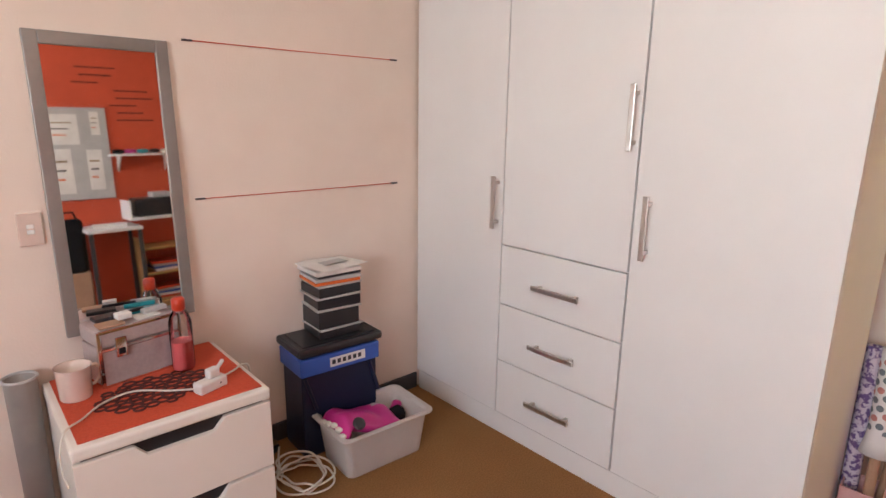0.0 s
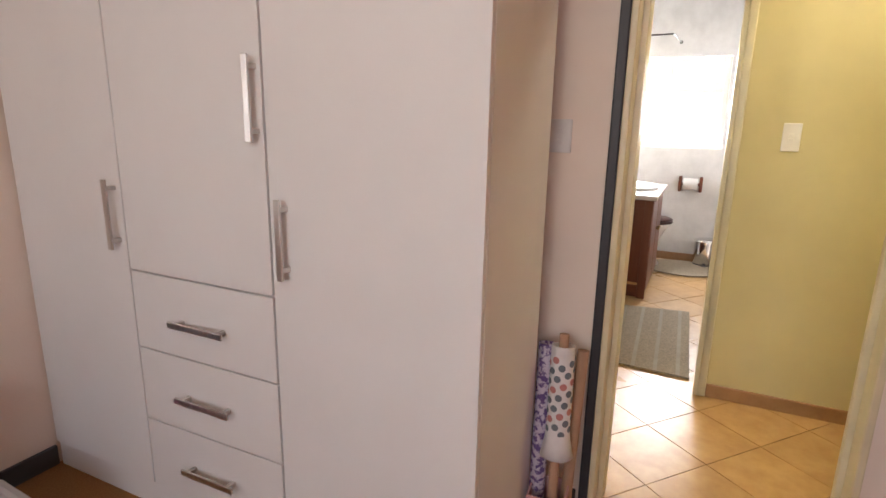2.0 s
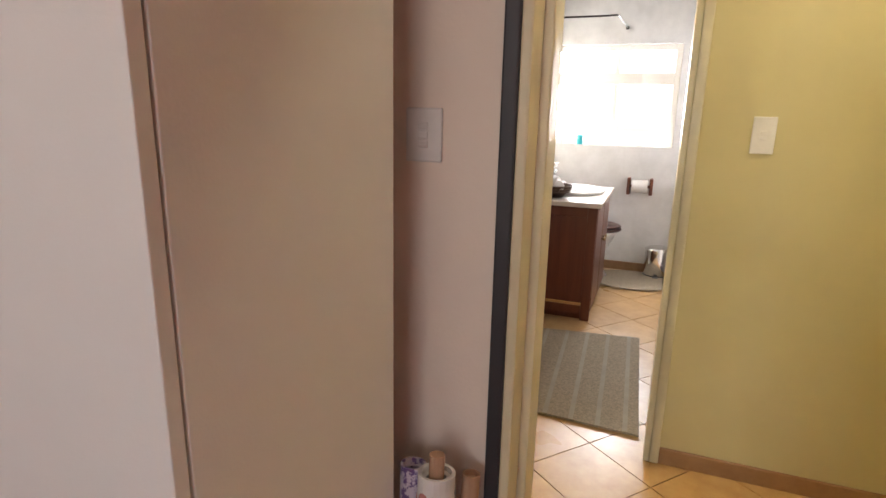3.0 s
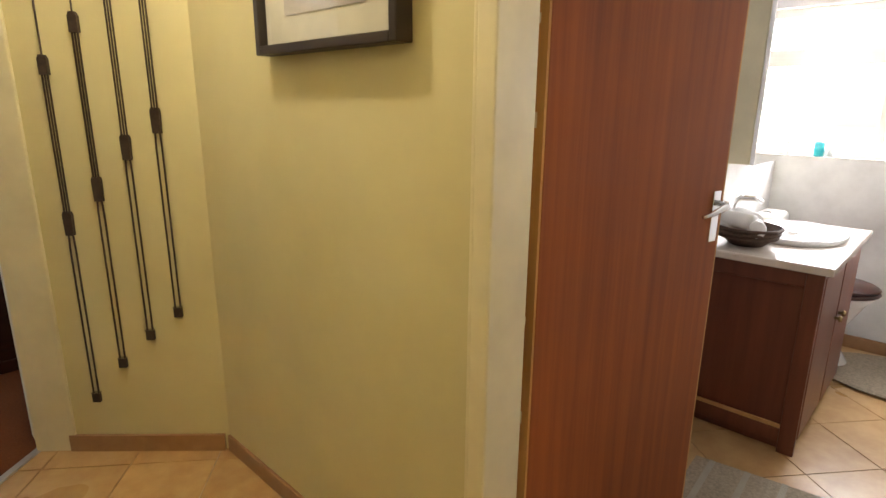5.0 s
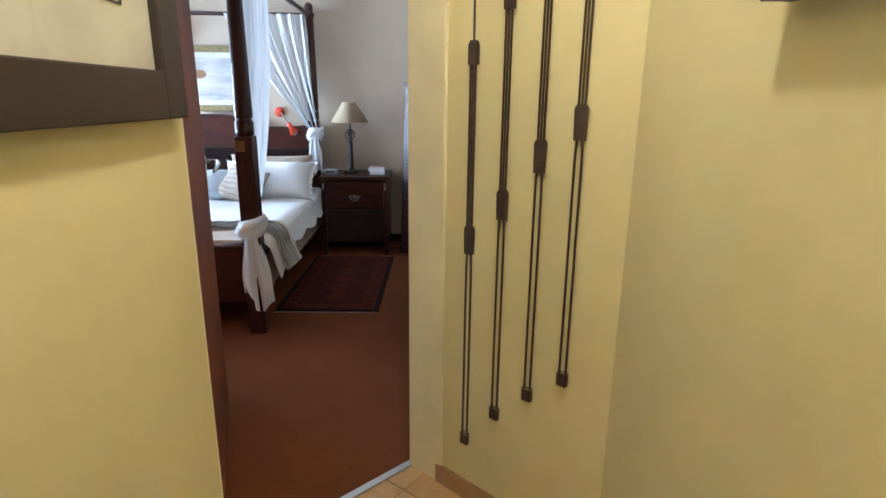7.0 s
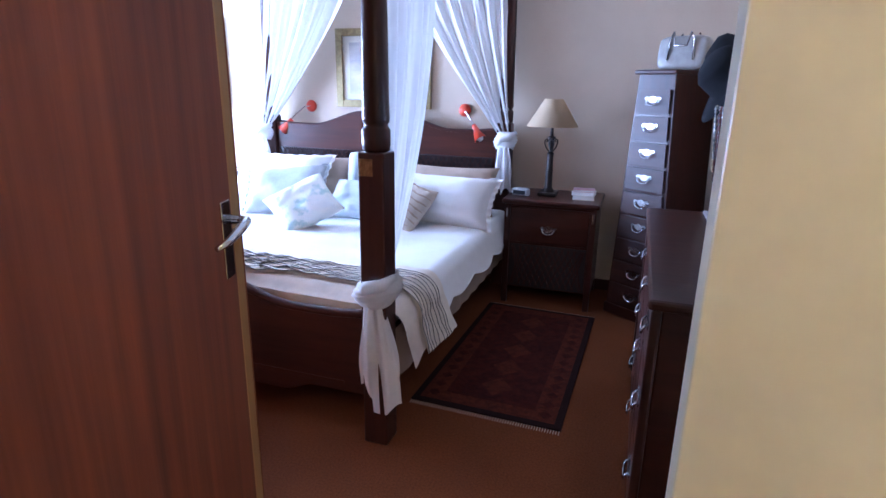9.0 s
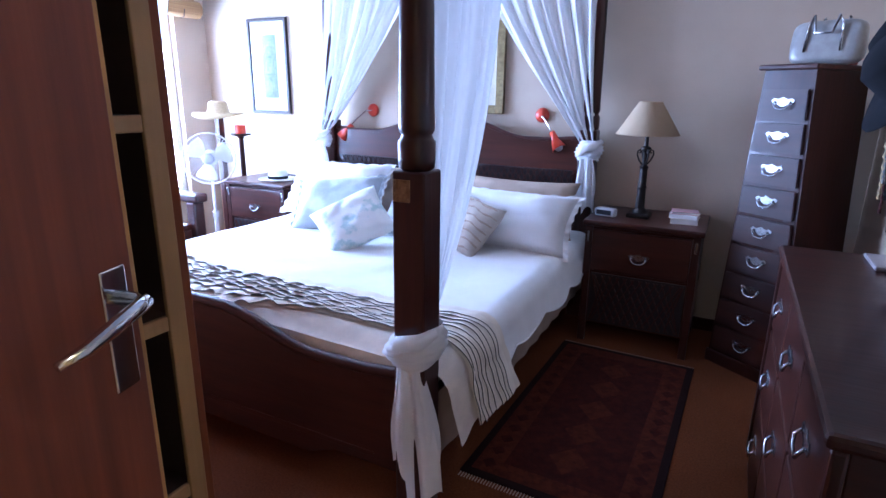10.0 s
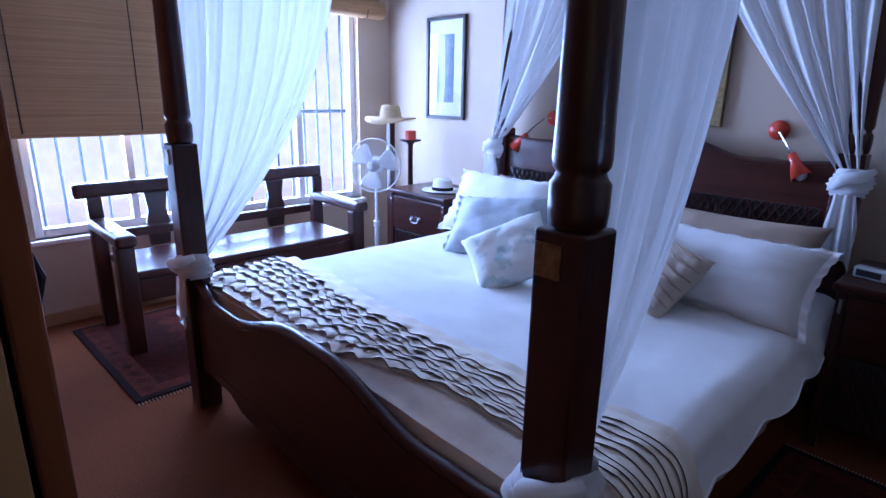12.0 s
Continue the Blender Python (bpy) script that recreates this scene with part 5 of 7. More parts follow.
def vanity():
    v = thing("vanity_cabinet", "red-brown wooden vanity cabinet with panelled end", "vanity")
    x0, x1, y0, y1, h = 4.75, 5.56, 0.105, 0.615, 0.705
    part("body", box((x0 + 0.018, y0 + 0.016, 0.05), (x1, y1, h)), "vanity_wood", v)
    part("plinth", box((x0 + 0.035, y0 + 0.04, 0.0), (x1 - 0.01, y1, 0.05)), "vanity_wood", v)
    for lo, hi in (((x0, y0, 0), (x0 + 0.018, y0 + 0.055, h)), ((x0, y1 - 0.055, 0), (x0 + 0.018, y1, h)), ((x0 + 0.002, y0 + 0.055, h - 0.06), (x0 + 0.018, y1 - 0.055, h)), ((x0 + 0.002, y0 + 0.055, 0.04), (x0 + 0.018, y1 - 0.055, 0.095))):
        part("end_frame", box(lo, hi, 0.003), "vanity_wood", v)
    part("end_moulding", box((x0 + 0.004, y0 + 0.055, 0.095), (x0 + 0.012, y1 - 0.055, 0.112), 0.003), "pine", v, "pale wooden moulding strip")
    for k in range(2):
        a = x0 + 0.03 + k * 0.39
        d = part("door", box((a, y0 - 0.002, 0.06), (a + 0.37, y0 + 0.015, h - 0.02), 0.004), "vanity_wood", v)
        part("knob", lathe([(0, 0), (0.006, 0), (0.006, 0.012), (0.013, 0.016), (0.011, 0.026), (0, 0.028)], 14, m=Matrix.Translation((a + (0.34 if k == 0 else 0.03), y0 - 0.002, 0.45)) @ Matrix.Rotation(radians(90), 4, 'X')), "brass", d, "small round knob", True)
    return v


part("worktop", box((4.722, 0.08, 0.706), (5.58, 0.618, 0.736), 0.006), "marble", vanity(), "pale polished top")
basin = thing("wash_basin", "oval white ceramic basin set in the vanity top", "basin", (5.22, 0.31, 0.737))
sub = lathe([(0.24, 0.0), (0.25, 0.012), (0.235, 0.022), (0.20, 0.016), (0.13, 0.004), (0.0, 0.002)], 36)
bmesh.ops.scale(sub, vec=(1, 0.78, 1), verts=sub.verts)
part("bowl", sub, "ceramic", basin, smooth=True)
part("drain", lathe([(0, 0.004), (0.02, 0.004), (0.02, 0.006), (0, 0.006)], 16), "chrome", basin)
tap = thing("basin_tap", "chrome basin tap on the vanity top", "tap", (5.22, 0.55, 0.736))
part("spout", tube([(0, 0, 0), (0, 0, 0.10), (0, -0.02, 0.13), (0, -0.08, 0.135), (0, -0.11, 0.12)], [0.016, 0.014, 0.013, 0.011, 0.010], 12), "chrome", tap, smooth=True)
part("lever", tube([(0, 0, 0.10), (0.02, 0, 0.14), (0.06, 0, 0.155)], 0.006, 8), "chrome", tap)
soap = thing("soap_bottle", "clear soap bottle beside the basin", "bottle", (4.90, 0.55, 0.736))
part("body", lathe([(0, 0), (0.03, 0), (0.03, 0.13), (0.012, 0.15), (0.012, 0.17)], 18), "bottle", soap, smooth=True)
part("pump", tube([(0, 0, 0.165), (0, 0, 0.2), (0, -0.03, 0.2)], 0.006, 8), "white_plastic", soap)

bk = thing("towel_basket", "dark woven basket of rolled hand towels on the vanity", "basket", (4.90, 0.40, 0.737))
sub = lathe([(0, 0.0), (0.06, 0.0), (0.10, 0.035), (0.115, 0.07), (0.118, 0.075), (0.108, 0.068), (0.09, 0.03), (0, 0.01)], 26)
part("bowl", sub, "basket", bk, smooth=True)
for k in range(3):
    part("weave_band", tube([((0.103 + 0.006 * k) * math.cos(2 * math.pi * j / 26), (0.103 + 0.006 * k) * math.sin(2 * math.pi * j / 26), 0.035 + 0.017 * k) for j in range(26)], 0.006, 6, closed=True), "basket", bk)
for k, (x, y, a) in enumerate(((-0.03, -0.03, 20), (0.03, 0.02, 40), (0.0, 0.05, -10), (-0.05, 0.03, 70))):
    ob = part("rolled_towel", lathe([(0, -0.07), (0.03, -0.068), (0.033, -0.05), (0.033, 0.05), (0.03, 0.068), (0.018, 0.064), (0, 0.066)], 16, m=Matrix.Rotation(radians(90), 4, 'Y')), "linen", smooth=True)
    ob.matrix_world = at(4.90 + x, 0.40 + y, 0.737 + 0.075 + 0.022 * (k % 2), a)
    tagged(ob, "white hand towel rolled up in the basket", "towel", "rolled towels")

cabm = thing("mirror_cabinet", "cream bathroom mirror cabinet on the tiled wall", "mirror cabinet", (5.12, 0.62, 1.02))
part("body", box((0, -0.13, 0), (0.60, 0, 0.68), 0.004), "cream_gloss", cabm)
part("mirror_door", box((0.0, -0.15, 0.0), (0.60, -0.132, 0.68), 0.002), "mirror", cabm, "mirror glass door")


def toilet():
    t = thing("toilet", "white ceramic toilet with a dark wooden seat", "toilet", (5.80, 0.24, 0))
    sub = lathe([(0, 0), (0.11, 0.0), (0.115, 0.02), (0.085, 0.08), (0.085, 0.2), (0.14, 0.33), (0.165, 0.37), (0.16, 0.38), (0, 0.36)], 28)
    bmesh.ops.scale(sub, vec=(1, 1.25, 1), verts=sub.verts)
    part("pan", sub, "ceramic", t, smooth=True)
    sub = lathe([(0.09, 0.385), (0.175, 0.382), (0.18, 0.392), (0.17, 0.402), (0.095, 0.40), (0.09, 0.385)], 28)
    bmesh.ops.scale(sub, vec=(1, 1.25, 1), verts=sub.verts)
    part("seat", sub, "mahogany", t, "dark polished wooden seat", True)
    sub = lathe([(0, 0.406), (0.17, 0.405), (0.178, 0.412), (0.165, 0.422), (0, 0.424)], 28)
    bmesh.ops.scale(sub, vec=(1, 1.25, 1), verts=sub.verts)
    part("lid", sub, "mahogany", t, "dark polished wooden lid", True)
    part("cistern", box((-0.19, 0.24, 0.36), (0.19, 0.375, 0.72), 0.03, segments=4), "ceramic", t)
    part("flush_button", lathe([(0, 0.72), (0.02, 0.72), (0.02, 0.728), (0, 0.73)], 14, m=Matrix.Translation((0, 0.31, 0))), "chrome", t)


toilet()
tp = thing("toilet_roll_holder", "dark wooden holder with a white toilet roll on the wall", "toilet roll holder", (6.09, -0.075, 0.70))
for y in (-0.083, 0.083):
    part("bracket", box((-0.085, y - 0.013, -0.065), (0.008, y + 0.013, 0.065), 0.006), "vanity_wood", tp)
part("spindle", tube([(-0.05, -0.08, 0), (-0.05, 0.08, 0)], 0.012, 10), "vanity_wood", tp)
part("paper_roll", lathe([(0.02, -0.058), (0.05, -0.058), (0.05, 0.058), (0.02, 0.058)], 22, m=Matrix.Translation((-0.05, 0, 0)) @ Matrix.Rotation(radians(90), 4, 'X')), "linen", tp, "white paper roll")
pb = thing("pedal_bin", "small chrome pedal bin on the bathroom floor", "bin", (6.0, -0.26, 0))
part("drum", lathe([(0, 0), (0.088, 0.0), (0.092, 0.01), (0.092, 0.20), (0.09, 0.21)], 26), "chrome", pb, smooth=True)
part("lid", lathe([(0.095, 0.205), (0.097, 0.225), (0.07, 0.24), (0, 0.245)], 26), "chrome", pb, smooth=True)
part("base_ring", lathe([(0.095, 0), (0.097, 0.02), (0.093, 0.022)], 26), "black_plastic", pb)
part("pedal", box((-0.125, -0.02, 0.008), (-0.08, 0.02, 0.02), 0.003), "black_plastic", pb)
cup = thing("toothbrush_cup", "small aqua plastic cup on the window sill", "cup", (6.12, 0.425, 1.003))
part("cup", lathe([(0, 0), (0.022, 0), (0.027, 0.075), (0.025, 0.075), (0.02, 0.004), (0, 0.004)], 18), "aqua", cup, smooth=True)
bb = thing("sill_bottle", "slim white bottle on the window sill", "bottle", (6.12, 0.37, 1.003))
part("body", lathe([(0, 0), (0.015, 0), (0.015, 0.06), (0.006, 0.075), (0.006, 0.09), (0, 0.09)], 14), "white_plastic", bb, smooth=True)
rail = thing("shower_rail", "thin steel shower curtain rail with a bent corner", "rail", (0, 0, 0))
part("rod", tube([(5.2, 0.60, 1.83), (5.2, 0.20, 1.83), (5.22, 0.135, 1.835), (5.3, 0.13, 1.84), (6.08, 0.13, 1.88)], 0.006, 8), "iron", rail)
for p_ in ((5.2, 0.612, 1.83), (6.09, 0.13, 1.88)):
    part("wall_flange", box([c - 0.012 for c in p_], [c + 0.012 for c in p_], 0.004), "iron", rail)
tr = thing("towel_rail", "dark wooden towel rail on the tiled wall", "towel rail", (5.0, -0.44, 1.08))
part("bar", tube([(-0.25, 0.07, 0), (0.25, 0.07, 0)], 0.013, 10), "vanity_wood", tr)
for x in (-0.25, 0.25):
    part("bracket", box((x - 0.015, 0.0, -0.03), (x + 0.015, 0.085, 0.03), 0.005), "vanity_wood", tr)
def towel_fn(u, v):
    s = v * 0.86 - 0.43
    return (4.83 + 0.34 * u, -0.37 + (0.018 if s > 0 else -0.018) * min(abs(s) * 30, 1) + 0.006 * math.sin(u * 14) * abs(s), 1.095 - abs(s) - 0.004 * math.cos(u * 9))
tagged(part("white_towel", sheet(towel_fn, 24, 30, thick=0.006), "linen", smooth=True), "white bath towel folded over the rail", "towel")


def floor_mat(name, label, plan, mat, stripe, along, z=0.0, h=0.009):
    t = thing(name, label, "mat")
    part("weave", flat(plan, z, z + h), mat, t)
    return t


bmx = floor_mat("bath_mat", "grey woven mat with paler stripes on the bathroom floor", [(3.56, 0.30), (4.50, 0.36), (4.58, -0.20), (3.53, -0.24)], "mat_grey", "mat_light", 0, 0.004)
for k in range(5):
    a = 0.10 + 0.2 * k
    lo = Vector((3.56, 0.30)).lerp(Vector((3.53, -0.24)), a)
    hi = Vector((4.50, 0.36)).lerp(Vector((4.58, -0.20)), a)
    n = Vector((0.0, 0.010))
    part("stripe", flat([tuple(lo - n), tuple(hi - n), tuple(hi + n), tuple(lo + n)], 0.0135, 0.0145), "mat_light", bmx, "pale woven stripe")
sub = lathe([(0, 0.004), (0.30, 0.004), (0.31, 0.011), (0.295, 0.016), (0, 0.016)], 36)
for v in sub.verts:
    v.co.x *= 0.85
rt = part("pedestal_mat", sub, "mat_grey")
rt.matrix_world = at(5.78, -0.08, 0.001)
tagged(rt, "round grey mat in front of the toilet", "mat")

# floor tiles, laid askew
def clip(poly, edge_a, edge_b):
    """Keeps the part of a convex outline to the left of the line a to b."""
    ax, ay = edge_a
    bx, by = edge_b
    side = lambda p: (bx - ax) * (p[1] - ay) - (by - ay) * (p[0] - ax)
    res = []
    for i, p in enumerate(poly):
        q = poly[(i + 1) % len(poly)]
        sp, sq = side(p), side(q)
        if sp >= 0:
            res.append(p)
        if sp * sq < 0:
            t = sp / (sp - sq)
            res.append((p[0] + t * (q[0] - p[0]), p[1] + t * (q[1] - p[1])))
    return res


floor_ob = bpy.data.objects["floor_hall_and_bathroom"]
HALL_PLAN = [(2.415, -1.7), (3.40, -1.7), (3.40, 1.70), (2.84, 2.13), (2.415, 1.75)]
BATH_PLAN = [(3.40, -0.46), (6.1, -0.46), (6.1, 0.64), (3.40, 0.64)]
TILE, ANG, ORG = 0.297, radians(-40), Vector((3.193, 0.127))
eu, ev = Vector((math.cos(ANG), math.sin(ANG))), Vector((-math.sin(ANG), math.cos(ANG)))
for plan in (HALL_PLAN, BATH_PLAN):
    for i in range(-16, 18):
        for j in range(-16, 18):
            g = 0.0022
            poly = [ORG + eu * (TILE * (i + a)) + ev * (TILE * (j + b)) + eu * (g if a == 0 else -g) + ev * (g if b == 0 else -g) for a, b in ((0, 0), (1, 0), (1, 1), (0, 1))]
            poly = [tuple(p) for p in poly]
            for a, b in zip(plan, plan[1:] + plan[:1]):
                poly = clip(poly, a, b) if poly else poly
            if len(poly) < 3:
                continue
            area = abs(sum(poly[k][0] * poly[(k + 1) % len(poly)][1] - poly[(k + 1) % len(poly)][0] * poly[k][1] for k in range(len(poly)))) / 2
            if area < 2e-4:
                continue
            part("tile", flat(poly, -0.008, 0.0008 * math.sin(i * 7.1 + j * 3.3) * 0.5), "floor_tile", floor_ob)

# ---- the bedroom ----


def turned(profile, n=20, m=None, bm=None):
    return lathe(profile, n, bm, m)


def bed():
    b = thing("four_poster_bed", "dark mahogany four-poster bed with a curved footboard", "bed", (0, 0, 0))
    posts = ((0.312, 3.30, True), (1.985, 3.30, True), (0.25, 5.17, False), (1.972, 5.17, False))
    for x, y, foot in posts:
        bm = box((x - 0.045, y - 0.045, 0.0), (x + 0.045, y + 0.045, 1.05), 0.006)
        turned([(0.030, 1.045), (0.044, 1.056), (0.046, 1.075), (0.046, 1.118), (0.040, 1.126), (0.037, 1.134), (0.043, 1.142), (0.0445, 1.155), (0.043, 1.20), (0.040, 1.45), (0.036, 1.70), (0.035, 1.84), (0.042, 1.85), (0.042, 1.875), (0.030, 1.885), (0.034, 1.91), (0.026, 1.945), (0.0, 1.955)], 22, Matrix.Translation((x, y, 0)), bm)
        p = part("post", bm, "mahogany_v", b)
        for poly in p.data.polygons:
            poly.use_smooth = poly.center.z > U * 1.045
        if foot:
            pl = part("plate", box((x - 0.040, y - 0.0485, 0.975), (x + 0.008, y - 0.0455, 1.03), 0.004), "brass", p, "worn brass corner plate")
            for dx in (-0.033, 0.001):
                for dz in (0.982, 1.023):
                    part("rivet", lathe([(0, 0.002), (0.003, 0.001), (0.003, -0.001)], 8, m=Matrix.Translation((x + dx, y - 0.0487, dz)) @ Matrix.Rotation(radians(90), 4, 'X')), "brass", p)
    for a, c in (((0.312, 3.30), (1.985, 3.30)), ((0.25, 5.17), (1.972, 5.17)), ((0.312, 3.30), (0.25, 5.17)), ((1.985, 3.30), (1.972, 5.17))):
        part("canopy_rail", tube([(*a, 1.862), (*c, 1.862)], 0.016, 10), "mahogany_v", b, "slim canopy rail")
    # footboard with an ogee top
    out = []
    n = 48
    for k in range(n + 1):
        x = 0.356 + (1.94 - 0.356) * k / n
        q = abs(x - 1.148) / 0.79
        z = 0.465 + 0.088 * (1 - smoothstep(0.12, 0.62, q)) + 0.05 * smoothstep(0.82, 1.0, q) * (1 if x < 1 else 0.2)
        out.append((x, z))
    out += [(1.94, 0.17), (1.70, 0.17), (1.60, 0.13), (0.70, 0.13), (0.60, 0.17), (0.356, 0.17)]
    fb = part("footboard", prism(out, 0.036, m=Matrix.Translation((0, 3.282, 0)), bevel=0.004), "mahogany", b)
    cap = [(x, 3.30, z + 0.004) for x, z in out[:n + 1]]
    part("cap_moulding", tube(cap, 0.019, 8), "mahogany", fb, smooth=True)
    part("carved_panel_line", box((0.45, 3.278, 0.20), (1.85, 3.2815, 0.215), 0.001), "mahogany", fb)
    # headboard with a raised middle
    out = []
    for k in range(n + 1):
        x = 0.29 + (1.93 - 0.29) * k / n
        q = abs(x - 1.11) / 0.82
        out.append((x, 0.985 + 0.095 * (1 - smoothstep(0.15, 0.62, q)) + 0.012 * smoothstep(0.75, 1.0, q)))
    out += [(1.93, 0.35), (0.29, 0.35)]
    hb = part("headboard", prism(out, 0.036, m=Matrix.Translation((0, 5.152, 0)), bevel=0.004), "mahogany", b)
    part("cap_moulding", tube([(x, 5.168, z + 0.002) for x, z in out[:n + 1]], 0.016, 8), "mahogany", hb, smooth=True)
    # black strip on the solid board, as the shade behind the slats
    part("lattice_back_shade", box((0.32, 5.146, 0.72), (1.90, 5.1515, 0.83), 0.001), "black_plastic", hb, "black strip painted as the shade behind the lattice")
    for k in range(44):
        x = 0.34 + 1.54 * k / 43
        for s in (-1, 1):
            part("lattice_slat", tube([(x - 0.03 * s, 5.143, 0.725), (x + 0.03 * s, 5.143, 0.825)], 0.004, 5), "mahogany", hb)
    for x in (0.325, 1.95):
        part("side_rail", box((x - 0.016, 3.34, 0.16), (x + 0.016, 5.13, 0.36), 0.006), "mahogany", b)
    part("slat_base", box((0.33, 3.34, 0.30), (1.95, 5.13, 0.34)), "mahogany", b)
    return b


bed()
CX = 1.148


def profile(s, y, extra=0.0):
    """A point of the bed's covers at s metres across from the middle, at y along; extra lifts it off."""
    half, r = 0.83, 0.07
    side = 1 if s >= 0 else -1
    a = abs(s)
    top = 0.505 + 0.010 * math.sin(2.3 * y + 1.7 * s) * (1 - a) + 0.006 * noise.noise(Vector((s * 4, y * 4, 0.3)))
    if y < 3.42:
        top -= 0.03 * smoothstep(3.42, 3.335, y)
    if a < half:
        return Vector((CX + s, y, top + extra)), Vector((0, 0, 1))
    t = min((a - half) / (r * math.pi / 2), 1)
    ang = t * math.pi / 2
    x = half + r * math.sin(ang)
    z = top - r * (1 - math.cos(ang))
    down = max(a - half - r * math.pi / 2, 0)
    wave = 0.016 * math.sin(y * 8.5 + 1.3 * side) * min(down * 5, 1) + 0.005 * math.sin(y * 23) * min(down * 4, 1)
    nrm_ = Vector((side * math.sin(ang), 0, math.cos(ang)))
    return Vector((CX + side * (x + down * 0.35 + wave), y, z - down)) + nrm_ * extra, nrm_


def cover(y0, y1, reach, ns, ny, extra, hem=0.0):
    def fn(u, v):
        y = y0 + (y1 - y0) * v
        s = (2 * u - 1) * (reach + hem * abs(math.sin(v * (y1 - y0) * 9)))
        p, _ = profile(s, y, extra)
        p += 0.0035 * noise.noise_vector(Vector((s * 9, y * 9, 1.0)))
        return p
    return sheet(fn, ns, ny)


mt = thing("mattress", "deep mattress with a cream valance on the bed", "mattress", (0, 0, 0))
part("body", box((0.335, 3.345, 0.341), (1.955, 5.10, 0.482), 0.05, segments=4), "duvet_under", mt)
def valance(u, v):
    y = 3.35 + 1.74 * u
    return (2.004 + 0.004 * math.sin(y * 40) * v + 0.012 * v, y, 0.40 - 0.20 * v)
part("valance", sheet(valance, 90, 6), "taupe", mt, "gathered taupe valance", True)
part("valance", sheet(lambda u, v: (2.290 - valance(u, v)[0], valance(u, v)[1], valance(u, v)[2]), 90, 6), "taupe", mt, "", True)
bs = thing("bedspread", "white cotton bedspread with a scalloped hem on the bed", "bedspread")
part("cover_cloth", cover(3.50, 5.09, 1.00, 96, 90, 0.004, 0.03), "linen", bs, smooth=True)
for sd in (-1, 1):
    part("hem", tube([profile(sd * (1.00 + 0.03 * abs(math.sin(k / 60 * 1.59 * 9))), 3.50 + 1.59 * k / 60, 0.004)[0] for k in range(61)], 0.004, 5), "linen", bs, "stitched scalloped hem", True)
dv = thing("folded_duvet", "cream duvet folded at the foot of the bed", "duvet")
part("fold", cover(3.335, 3.60, 1.06, 96, 16, 0.026, 0.0), "duvet_under", dv, smooth=True)
def foot_drop(u, v):
    s = (2 * u - 1) * 0.80
    p, _ = profile(s, 3.335, 0.026)
    bulge = 0.012 * math.sin(math.pi * v) + 0.006 * math.sin(s * 17)
    return (p.x, 3.338 - bulge * 0.3, p.z - 0.16 * v)
part("hanging_edge", sheet(foot_drop, 60, 6), "duvet_under", dv, smooth=True)

# runner of overlapping pleated frills
run = thing("ruffled_bed_runner", "beige satin bed runner covered in rows of pleated frills", "bed runner")
def runner_edge(s):
    """Where the runner's two long edges lie along the bed, at s across."""
    return 3.345 + 0.09 * smoothstep(-0.15, 0.55, s), 3.665 + 0.06 * smoothstep(0.0, -0.75, s) + 0.05 * smoothstep(0.5, 0.9, s)
def backing(u, v):
    s = (2 * u - 1) * 1.075
    a, b = runner_edge(s)
    return profile(s, a + (b - a) * v, 0.034 + 0.003 * math.sin(s * 60) * (v > 0.93))[0]
part("backing", sheet(backing, 96, 16), "runner", run, smooth=True)
rng = random.Random(21)
ROWS_N = 9


def frill_point(r, s, v, ph):
    """A point of frill r at s across, v from its seam to its free edge."""
    y_a, y_b = runner_edge(s)
    loose = 0.45 + 0.55 * smoothstep(0.75, 0.1, s)
    seam = y_a + 0.045 + (y_b - y_a - 0.085) * r / (ROWS_N - 1)
    pleat = math.sin(s * 62 + ph) + 0.6 * math.sin(s * 27 + 2.3 * ph)
    saw = ((s * 11.5 + ph + 0.25 * math.sin(s * 9 + ph)) % 1.0) - 0.5
    y = seam - 0.046 * v + v * loose * (0.006 * pleat - 0.018 * saw) + 0.007 * math.sin(3.1 * s + 0.7 * r)
    e = 0.036 + v * (0.006 + loose * (0.010 * (saw + 0.5) + 0.002 * pleat))
    return profile(s, max(y, 3.337), e)[0]


for r in range(ROWS_N):
    ph = rng.uniform(0, 6.28)
    fr = part("frill", sheet(lambda u, v: frill_point(r, (2 * u - 1) * 1.07, v, ph), 300, 3), "runner", run, "pleated satin frill", True)
    part("piping", tube([frill_point(r, (2 * k / 300 - 1) * 1.07, 1.0, ph) - Vector((0, 0.001, 0.001)) for k in range(301)], 0.0011, 5), "piping", fr, "thin dark piping along the edge", True)


